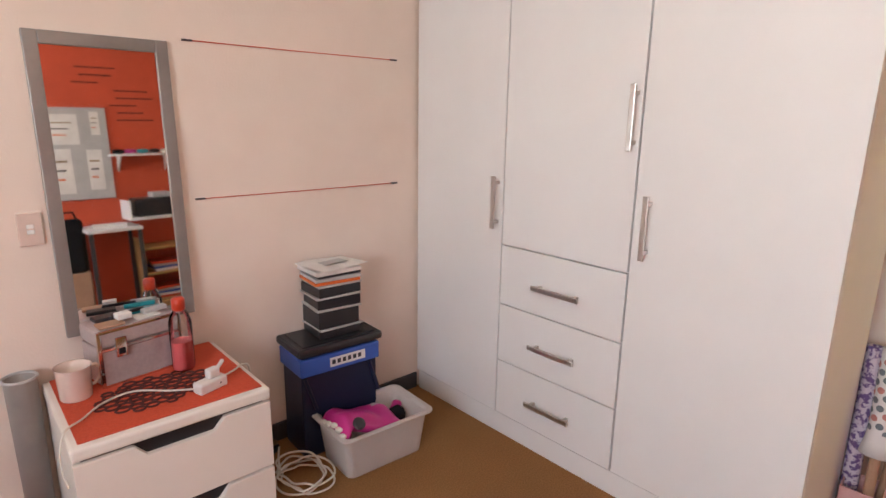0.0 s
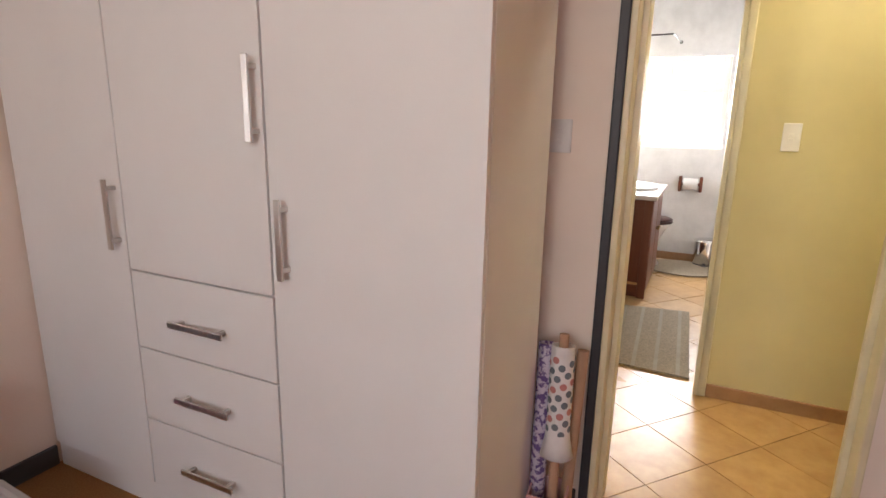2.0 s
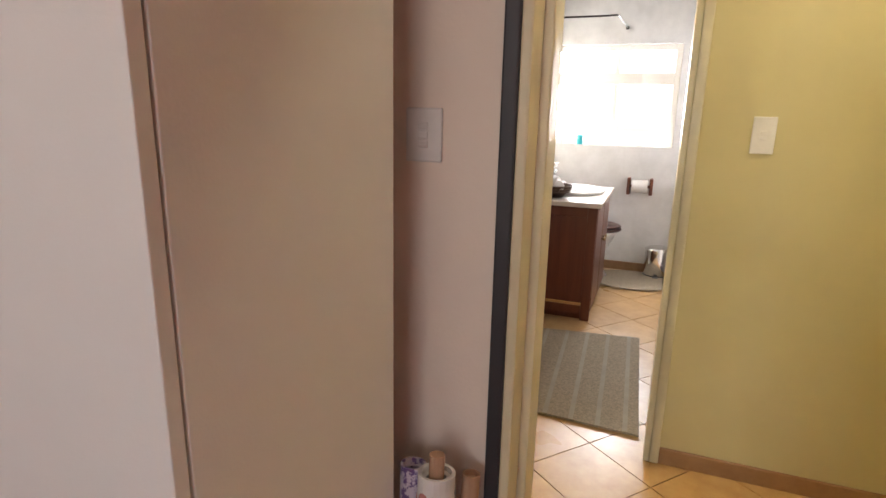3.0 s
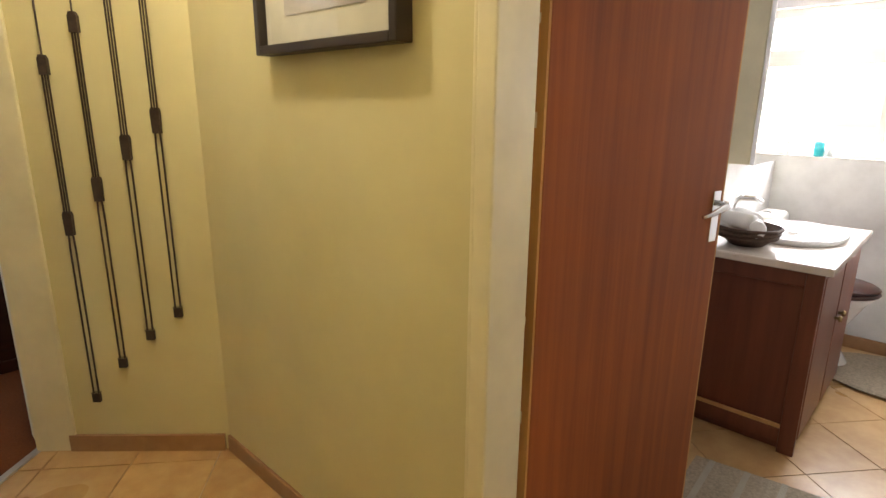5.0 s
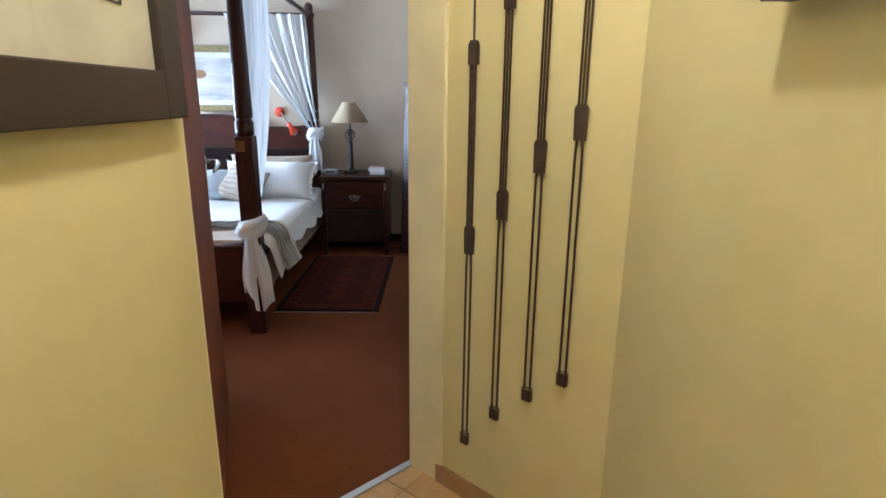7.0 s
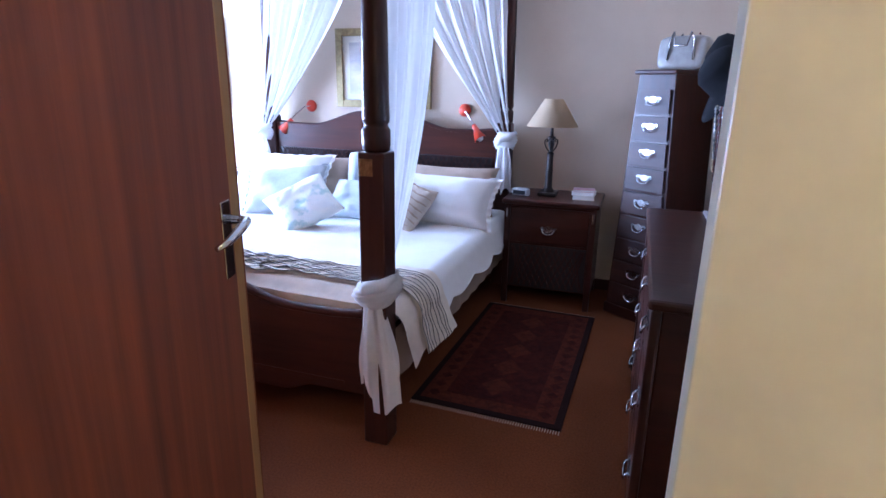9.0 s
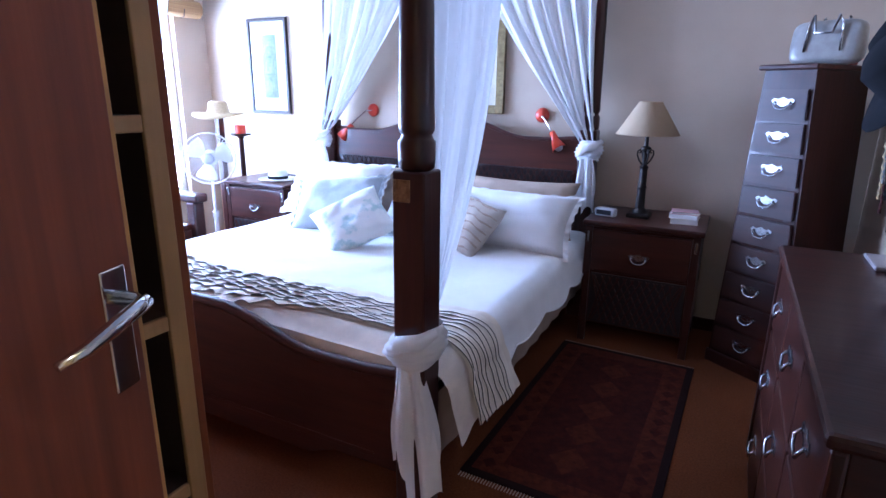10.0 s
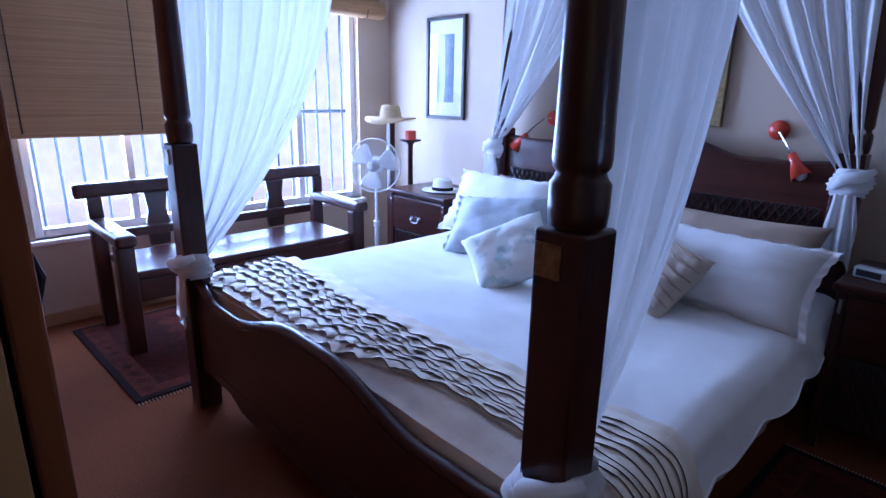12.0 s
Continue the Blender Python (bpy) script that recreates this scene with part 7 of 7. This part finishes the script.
for nm, mt_, lb, x, y, prof in (
    ("glass_dish", "bottle", "cut glass dish with powder puff on the dresser", 3.06, 3.40, [(0, 0), (0.03, 0), (0.022, 0.015), (0.045, 0.06), (0.05, 0.075), (0.044, 0.07), (0.02, 0.02), (0, 0.018)]),
    ("perfume_bottle", "perfume", "purple tinted perfume bottle on the dresser", 3.10, 3.26, [(0, 0), (0.026, 0), (0.028, 0.06), (0.014, 0.075), (0.012, 0.09), (0.016, 0.092), (0.016, 0.12), (0, 0.122)]),
    ("perfume_bottle", "perfume", "small pink tinted perfume bottle on the dresser", 3.06, 3.17, [(0, 0), (0.022, 0), (0.024, 0.05), (0.010, 0.062), (0.010, 0.072), (0.014, 0.074), (0.013, 0.10), (0, 0.104)]),
    ("scent_bottle", "black_plastic", "black capped scent bottle on the dresser", 3.08, 3.33, [(0, 0), (0.02, 0), (0.022, 0.055), (0.012, 0.065), (0.013, 0.095), (0, 0.097)]),
    ("scent_bottle", "dark_red", "small dark red scent bottle on the dresser", 3.12, 3.12, [(0, 0), (0.018, 0), (0.019, 0.075), (0.010, 0.085), (0.011, 0.11), (0, 0.112)]),
    ("talc_bottle", "perfume", "pale tinted talcum bottle on the dresser", 3.14, 3.20, [(0, 0), (0.018, 0), (0.019, 0.085), (0.010, 0.095), (0.010, 0.112), (0, 0.114)]),
):
    g = thing(nm, lb, "bottle", (x, y, 0.7915), 0, "bottles on the dresser")
    part("body", lathe(prof, 20), mt_, g, smooth=True)
    zt = prof[-2][1]
    part("stopper", lathe([(0, zt), (0.009, zt), (0.011, zt + 0.014), (0.005, zt + 0.022), (0, zt + 0.023)], 12), "chrome" if nm != "glass_dish" else "white_felt", g)


# necklaces on a stand
nk = thing("necklace_stand", "pale blue metal necklace stand on the dresser", "stand", (3.10, 3.985, 0.7915), 0)
part("base", box((-0.06, -0.10, 0), (0.06, 0.06, 0.012), 0.004), "case_alu", nk)
part("pole", tube([(0, 0, 0.01), (0, 0, 0.40)], 0.007, 8), "case_alu", nk)
part("cross_arm", tube([(-0.01, -0.22, 0.40), (0, 0, 0.405), (-0.01, 0.18, 0.40)], 0.007, 8), "case_alu", nk)
rng = random.Random(12)
for k in range(26):
    y0 = -0.20 + 0.37 * k / 25
    dep, wid = rng.uniform(0.16, 0.34), rng.uniform(0.016, 0.05)
    nb = 52
    xo = rng.uniform(-0.05, 0.02)
    size = rng.choice((0.0045, 0.006, 0.0075))
    ring = [(xo + 0.02 * math.cos(math.pi * j / nb), y0 + wid * math.sin(2 * math.pi * j / nb), 0.405 - dep / 2 + dep / 2 * math.cos(2 * math.pi * j / nb)) for j in range(nb)]
    bm = tube(ring, [size if j % 2 else size * 0.3 for j in range(nb)], 6, closed=True)
    ob = part("necklace", bm, ("beads", "beads", "pewter", "black_plastic", "dark_red", "straw")[k % 6], smooth=True)
    ob.matrix_world = at(3.10, 3.985, 0.7915)
    tagged(ob, "string of beads hanging on the necklace stand", "necklace", "necklaces on the stand")

# coat hooks with hats
hk = thing("hook_rail", "pine hook rail with steel hooks on the bedroom wall", "hook rail", (3.236, 4.55, 1.50))
part("board", box((-0.018, -0.42, -0.04), (0, 0.42, 0.045), 0.004), "pine", hk)
for k in range(6):
    y = -0.36 + 0.144 * k
    part("hook", tube([(-0.018, y, 0.01), (-0.045, y, 0.0), (-0.055, y, 0.02), (-0.055, y, 0.06)], 0.005, 7), "chrome", hk)


def sun_hat(name, label, mat, place, r, tilt_x, tilt_y):
    t = thing(name, label, "hat", (0, 0, 0), 0, "hats on the hook rail")
    t.matrix_world = at(*place) @ Matrix.Rotation(radians(tilt_y), 4, 'Y') @ Matrix.Rotation(radians(tilt_x), 4, 'X')
    sub = lathe([(r, -0.012), (r * 0.99, -0.004), (r * 0.62, 0.006), (r * 0.52, 0.02), (r * 0.46, 0.10), (r * 0.30, 0.125), (0, 0.128), (0, 0.12), (r * 0.28, 0.117), (r * 0.43, 0.095), (r * 0.5, 0.012), (r, -0.012)], 32)
    for v in sub.verts:
        v.co.z += 0.02 * math.sin(2 * math.atan2(v.co.y, v.co.x)) * (v.co.xy.length / r) ** 2
    part("crown_and_brim", sub, mat, t, smooth=True)
    return t


sun_hat("black_sun_hat", "wide black felt hat hanging on the hook rail", "black_cloth", (3.10, 4.20, 1.30), 0.19, 14, -58)
sun_hat("black_sun_hat", "black felt hat hanging behind the other hat", "black_cloth", (3.13, 4.36, 1.38), 0.16, -8, -66)
def tan_cloth(u, v):
    return (3.205 - 0.02 * math.sin(u * 11) - 0.015 * v, 3.98 + 0.10 * (u - 0.5) * (0.7 + 0.4 * v), 1.50 - 0.34 * v + 0.015 * math.sin(u * 7))
tagged(part("tan_cloth_bag", sheet(tan_cloth, 24, 14, thick=0.006), "straw", smooth=True), "tan cloth bag hanging flat from a hook", "bag")
def scarf(u, v):
    return (3.155 + 0.02 * math.sin(u * 16) - 0.03 * v, 4.06 + 0.15 * (u - 0.5) * (0.6 + 0.7 * v), 1.36 - 0.24 * v + 0.02 * math.sin(u * 9))
tagged(part("cream_scarf", sheet(scarf, 30, 16), "white_felt", smooth=True), "cream scarf hanging from a hook", "scarf")
def rscarf(u, v):
    return (3.18 + 0.014 * math.sin(u * 13), 4.13 + 0.06 * (u - 0.5), 1.52 - 0.07 * v)
tagged(part("red_scarf", sheet(rscarf, 16, 8), "red_cloth", smooth=True), "small red cloth hanging from a hook", "scarf")
tagged(part("black_coat_strap", tube([(3.18, 4.28, 1.52), (3.15, 4.25, 1.44), (3.12, 4.22, 1.38)], 0.02, 8), "black_cloth", smooth=True), "black strap looped over a hook", "strap")


# rugs
def rug(label, plan_m, w, l, motifs):
    t = thing("rug", label, "rug", (0, 0, 0), 0, "woven rugs")
    t.matrix_world = plan_m
    part("rug_base", box((-w / 2, -l / 2, 0.001), (w / 2, l / 2, 0.010), 0.003), "rug_dark", t)
    part("border", box((-w / 2 + 0.03, -l / 2 + 0.03, 0.0102), (w / 2 - 0.03, l / 2 - 0.03, 0.0112)), "rug_red", t, "brick red woven border")
    part("field", box((-w / 2 + 0.12, -l / 2 + 0.10, 0.0114), (w / 2 - 0.12, l / 2 - 0.10, 0.0122)), "rug", t)
    for sx in (-1, 1):
        for k in range(motifs):
            y = -l / 2 + 0.08 + (l - 0.16) * k / (motifs - 1)
            part("motif", flat([(sx * (w / 2 - 0.075) - 0.026, y), (sx * (w / 2 - 0.075), y - 0.028), (sx * (w / 2 - 0.075) + 0.026, y), (sx * (w / 2 - 0.075), y + 0.028)], 0.0114, 0.0121), "rug", t)
    for k in range(5):
        y = -l / 2 + 0.22 + (l - 0.44) * k / 4
        part("motif", flat([(-0.07, y), (0, y - 0.08), (0.07, y), (0, y + 0.08)], 0.0123, 0.0129), "rug_red", t)
    for s in (-1, 1):
        bm = bmesh.new()
        for k in range(60):
            x = -w / 2 + 0.006 + (w - 0.012) * k / 59
            box((x - 0.0015, s * l / 2, 0.001), (x + 0.0015, s * (l / 2 + 0.022), 0.004), bm=bm)
        f = part("fringe", bm, "taupe", t)
        f["kind"] = "stuff"


rug("dark red woven rug beside the bed", at(2.315, 4.16, 0, -1.5), 0.62, 1.18, 14)
rug("dark red woven rug in front of the bench", at(-0.36, 3.47, 0, 92), 0.82, 0.98, 10)


def bench():
    """Rustic dark bench, back to the window, facing +x."""
    t = thing("wooden_bench", "rustic dark polished wooden bench beneath the window", "bench", (0, 0, 0))
    y0, y1, xb, xf = 3.22, 4.50, -0.80, -0.34
    part("seat", box((xb + 0.03, y0 + 0.03, 0.365), (xf, y1 - 0.03, 0.405), 0.010), "mahogany", t)
    part("seat_rail", box((xf - 0.03, y0 + 0.04, 0.25), (xf - 0.005, y1 - 0.04, 0.364), 0.008), "mahogany", t)
    part("top_rail", box((xb - 0.035, y0 - 0.09, 0.70), (xb + 0.04, y1 + 0.03, 0.775), 0.018, segments=3), "mahogany", t, "thick rounded top rail")
    part("lower_rail", box((xb - 0.015, y0 + 0.05, 0.47), (xb + 0.02, y1 - 0.05, 0.52), 0.006), "mahogany", t)
    for y in (y0, y1):
        part("back_post", box((xb - 0.03, y - 0.035, 0.0), (xb + 0.035, y + 0.035, 0.705), 0.010), "mahogany_v", t)
        part("front_leg", box((xf - 0.04, y - 0.04, 0.0), (xf + 0.035, y + 0.04, 0.545), 0.012), "mahogany_v", t)
        arm = part("arm", box((xb + 0.03, y - 0.045, 0.545), (xf + 0.075, y + 0.045, 0.60), 0.016, segments=3), "mahogany", t, "thick rounded armrest")
        for k in range(3):
            part("peg", lathe([(0, 0.004), (0.008, 0.003), (0.008, -0.002)], 10, m=Matrix.Translation((xf - 0.02 - 0.04 * k, y + 0.02 * (-1) ** k, 0.60))), "pewter", arm)
    for y in (3.52, 4.22):
        out = [(-0.05, 0.40), (0.05, 0.40), (0.062, 0.52), (0.045, 0.60), (0.06, 0.70), (-0.06, 0.70), (-0.045, 0.60), (-0.062, 0.52)]
        part("splat", prism(out, 0.03, m=Matrix.Translation((xb - 0.012, y, 0)) @ Matrix.Rotation(radians(90), 4, 'Z'), bevel=0.004), "mahogany_v", t)


bench()


def fan(x, y):
    t = thing("pedestal_fan", "white pedestal fan standing beside the bench", "fan", (x, y, 0), 40)
    part("base", lathe([(0, 0), (0.14, 0.0), (0.14, 0.012), (0.05, 0.035), (0.02, 0.05), (0, 0.05)], 28), "white_plastic", t, smooth=True)
    part("pole", tube([(0, 0, 0.04), (0, 0, 0.42), (0, 0, 0.43), (0, 0, 0.66)], [0.014, 0.014, 0.010, 0.010], 12), "white_plastic", t)
    part("collar", lathe([(0.014, 0.40), (0.021, 0.405), (0.021, 0.44), (0.012, 0.445)], 14), "white_plastic", t)
    m = Matrix.Translation((0, -0.05, 0.80)) @ Matrix.Rotation(radians(90), 4, 'X')
    part("motor", lathe([(0, -0.11), (0.04, -0.10), (0.052, -0.05), (0.05, -0.02), (0, -0.02)], 20, m=m), "white_plastic", t, smooth=True)
    part("neck", tube([(0, 0, 0.65), (0, 0.0, 0.74)], 0.018, 10), "white_plastic", t)
    R = 0.165
    for zf in (-0.035, 0.035):
        part("guard_ring", tube([(R * math.cos(2 * math.pi * k / 40), R * math.sin(2 * math.pi * k / 40), zf * 0.25) for k in range(40)], 0.0035, 6, closed=True, m=m), "white_plastic", t)
        bm = bmesh.new()
        for k in range(54):
            a = 2 * math.pi * k / 54
            tube([(0.035 * math.cos(a), 0.035 * math.sin(a), zf), (0.10 * math.cos(a + 0.12), 0.10 * math.sin(a + 0.12), zf * 1.05), (R * math.cos(a + 0.2), R * math.sin(a + 0.2), zf * 0.25)], 0.0009, 4, bm=bm, m=m)
        w = part("guard_mesh", bm, "white_plastic", t, "fine radial guard wires")
        w["kind"] = "stuff"
    for b_ in range(3):
        def blade(u, v):
            r = 0.03 + 0.115 * u
            a = 2 * math.pi * b_ / 3 + (v - 0.5) * (0.95 + 0.5 * u - 0.5 * u ** 4) + 0.35
            return (r * math.cos(a), r * math.sin(a), 0.018 * (v - 0.5))
        part("blade", sheet(blade, 14, 10, m=m, thick=0.002), "white_plastic", t, smooth=True)
    part("hub", lathe([(0, 0.048), (0.02, 0.046), (0.036, 0.036), (0.036, -0.02), (0, -0.02)], 20, m=m), "grey_lid", t, smooth=True)


fan(-0.395, 4.70)

hs = thing("hat_stand", "dark wooden stand with a straw hat on top", "hat stand", (-0.60, 4.98, 0))
part("base", lathe([(0, 0), (0.10, 0.0), (0.10, 0.02), (0.04, 0.04), (0.025, 0.06), (0, 0.06)], 24), "mahogany_v", hs, smooth=True)
part("pole", box((-0.021, -0.021, 0.05), (0.021, 0.021, 1.06), 0.004), "mahogany_v", hs)
sh_ = thing("straw_hat", "pale straw hat resting on the stand", "hat", (-0.60, 4.98, 1.0595))
sub = lathe([(0.175, -0.006), (0.172, 0.004), (0.10, 0.012), (0.075, 0.02), (0.062, 0.085), (0.045, 0.098), (0, 0.092)], 32)
for v in sub.verts:
    v.co.z += 0.02 * math.sin(2 * math.atan2(v.co.y, v.co.x) + 0.7) * min(v.co.xy.length / U / 0.17, 1) ** 2
part("crown_and_brim", sub, "straw", sh_, smooth=True)
cs = thing("candle_stand", "dark wooden candle stand with a red candle", "candle stand", (-0.475, 5.05, 0))
part("base", lathe([(0, 0), (0.08, 0), (0.08, 0.02), (0.025, 0.04), (0.018, 0.06), (0.018, 0.90), (0.03, 0.915), (0.07, 0.925), (0.072, 0.935), (0, 0.935)], 22), "mahogany_v", cs, smooth=True)
part("candle", lathe([(0, 0.935), (0.038, 0.935), (0.038, 0.99), (0.034, 0.994), (0.01, 0.988), (0, 0.988)], 22), "red_enamel", cs, "thick red candle")

wbk = thing("small_bucket", "small white plastic bucket on the floor", "bucket", (-0.16, 4.60, 0))
part("shell", lathe([(0, 0.0), (0.065, 0.0), (0.085, 0.2), (0.09, 0.205), (0.083, 0.2), (0.06, 0.006), (0, 0.006)], 24), "white_plastic", wbk, smooth=True)
part("handle", tube([(-0.085, 0, 0.18), (-0.06, 0.04, 0.24), (0, 0.055, 0.26), (0.06, 0.04, 0.24), (0.085, 0, 0.18)], 0.003, 6), "steel", wbk)
sl = thing("slipper", "pale cloth slipper on the floor beneath the bed", "slipper", (0.79, 3.44, 0), 60)
bm = blob(0.065, 0.03, 0.014, 16)
bmesh.ops.translate(bm, vec=(0, 0, 0.014), verts=bm.verts)
part("sole", bm, "white_felt", sl, smooth=True)
part("upper", sheet(lambda u, v: (0.02 + 0.04 * u, -0.03 + 0.06 * v, 0.02 + 0.022 * math.sin(math.pi * v)), 6, 10, thick=0.003), "white_felt", sl)


# woven blinds
def blind(name, label, y0, y1, z0, z1, rolled):
    t = thing(name, label, "blind", (0, 0, 0), 0, "bamboo blinds at the window")
    if not rolled:
        bm = bmesh.new()
        n = int((z1 - z0) / 0.0115)
        for k in range(n):
            z = z0 + 0.0115 * k
            dx = 0.0016 * math.sin(k * 2.4)
            box((-0.975 + dx, y0, z), (-0.971 + dx, y1, z + 0.0124), bm=bm)
        s = part("slats", bm, "blind", t, "fine woven bamboo slats")
        s["kind"] = "stuff"
        part("bottom_bar", box((-0.982, y0 - 0.004, z0 - 0.022), (-0.966, y1 + 0.004, z0), 0.005), "blind", t)
        for y in (y0 + 0.2, y1 - 0.16):
            part("cord", tube([(-0.968, y, z0), (-0.968, y, z1)], 0.003, 6), "dark_frame", t, "dark pull cord")
    else:
        pts = []
        for k in range(70):
            a, r = k * 0.36, 0.016 + 0.0006 * k
            pts.append((r * math.cos(a), r * math.sin(a)))
        bm = lathe([(0, y0), (0.058, y0), (0.060, y0 + 0.01), (0.060, y1 - 0.01), (0.058, y1), (0, y1)], 20, m=Matrix.Translation((-0.935, 0, z0 + 0.06)) @ Matrix.Rotation(radians(-90), 4, 'X'))
        part("roll", bm, "blind", t, "rolled-up bamboo")
        part("head_rail", box((-0.995, y0, z0 + 0.12), (-0.955, y1, z0 + 0.16), 0.004), "blind", t)
        for y in (y0 + 0.16, y1 - 0.16):
            part("cord", tube([(-0.872, y, z0 + 0.05), (-0.885, y, z0 - 0.0), (-0.93, y, z0 - 0.006)], 0.003, 6), "dark_frame", t)


blind("lowered_blind", "brown bamboo blind lowered over half the window", 2.80, 3.70, 1.01, 2.0, False)
blind("rolled_blind", "brown bamboo blind rolled up above the window", 3.78, 5.17, 1.725, 2.0, True)


# built-in cupboard with open end shelves
def cupboard():
    t = thing("built_in_cupboard", "built-in cupboard with brown doors and open pine-edged end shelves", "cupboard", (0, 0, 0))
    y0, y1, xe = 1.902, 2.61, 2.0
    part("carcass", box((-0.995, y0, 0.0), (xe - 0.36, y1 - 0.022, 2.28)), "cupboard_in", t)
    part("back_board", box((xe - 0.359, y0, 0.0), (xe - 0.02, y0 + 0.02, 2.28)), "cupboard_in", t)
    part("front_board", box((xe - 0.359, y1 - 0.022, 0.0), (xe - 0.004, y1 - 0.004, 2.28)), "cupboard_in", t)
    part("stile", box((xe - 0.004, y1 - 0.030, 0.0), (xe + 0.004, y1 - 0.002, 2.28), 0.002), "pine", t, "yellow pine edging strip")
    for z in (0.10, 0.375, 0.645, 0.918, 1.190, 1.465, 1.74, 2.01):
        part("shelf", box((xe - 0.359, y0 + 0.02, z - 0.010), (xe - 0.006, y1 - 0.022, z + 0.010)), "cupboard_in", t)
        part("shelf_edging", box((xe - 0.006, y0 + 0.02, z - 0.011), (xe + 0.002, y1 - 0.030, z + 0.011), 0.002), "pine", t, "yellow pine edging strip")
    for k in range(5):
        a = -0.975 + 0.594 * k
        hx = 0.05 if k % 2 else 0.37
        d = part("door", box((a, y1 + 0.003, 0.06), (min(a + 0.585, xe + 0.002), y1 + 0.025, 2.26), 0.003), "door_wood", t)
        part("knob", tube([(a + hx, y1 + 0.02, 1.02), (a + hx, y1 + 0.042, 1.025), (a + hx, y1 + 0.05, 1.055), (a + hx, y1 + 0.042, 1.085), (a + hx, y1 + 0.02, 1.09)], 0.006, 8), "iron", d, "dark bow handle")


cupboard()
for nm, mt_, lb, x, y, z, s in (
    ("shoe_box", "grey_lid", "grey shoe box on the open shelf", 1.86, 2.30, 1.2005, (0.09, 0.12, 0.10)),
    ("leather_bag", "black_cloth", "soft black bag slumped on the open shelf", 1.84, 2.36, 0.9285, (0.11, 0.13, 0.17)),
    ("leather_bag", "hull", "dark grey bag slumped on the open shelf", 1.86, 2.25, 0.6555, (0.12, 0.15, 0.19)),
    ("folded_blanket", "taupe", "folded dark blanket on the low shelf", 1.84, 2.30, 0.3855, (0.12, 0.2, 0.12)),
):
    bm = blob(s[0], s[1], s[2] / 2, 20, 6 if nm == "shoe_box" else 3)
    if nm != "shoe_box":
        for v in bm.verts:
            v.co += 0.02 * noise.noise_vector(v.co * 9)
    lowest = min(v.co.z for v in bm.verts)
    bmesh.ops.translate(bm, vec=(0, 0, -lowest), verts=bm.verts)
    ob = part(nm, bm, mt_, smooth=True)
    ob.matrix_world = at(x, y, z, 4)
    tagged(ob, lb, "bag" if "bag" in nm else "storage", "things on the open shelves")

# shrubs outside the window
for k in range(2):
    rng = random.Random(40 + k)
    sh2 = thing("garden_shrub", "leafy green shrub outside the bedroom window", "shrub", (-4.4 + 0.5 * k, 1.75 + 0.75 * k, -0.22), 0, "garden shrubs")
    bm, lv = bmesh.new(), bmesh.new()
    for j in range(7):
        a, L = rng.uniform(0, 6.28), rng.uniform(0.5, 0.95)
        tipx, tipy = 0.35 * math.cos(a), 0.35 * math.sin(a)
        tube([(0, 0, 0), (tipx * 0.4, tipy * 0.4, L * 0.5), (tipx, tipy, L)], [0.02, 0.013, 0.005], 6, bm=bm)
        for q in range(60):
            f = rng.uniform(0.35, 1.05)
            c = Vector((tipx * f + rng.gauss(0, 0.10), tipy * f + rng.gauss(0, 0.10), L * f + rng.gauss(0, 0.07)))
            d1 = Vector((rng.gauss(0, 1), rng.gauss(0, 1), rng.gauss(0, 1))).normalized()
            d2 = d1.orthogonal().normalized()
            vs = [lv.verts.new(c + d1 * 0.05), lv.verts.new(c + d2 * 0.018), lv.verts.new(c - d1 * 0.05), lv.verts.new(c - d2 * 0.018)]
            lv.faces.new(vs)
    part("stems", bm, "vanity_wood", sh2)
    lf = part("leaves", lv, "leaf", sh2)
    lf["kind"] = "stuff"
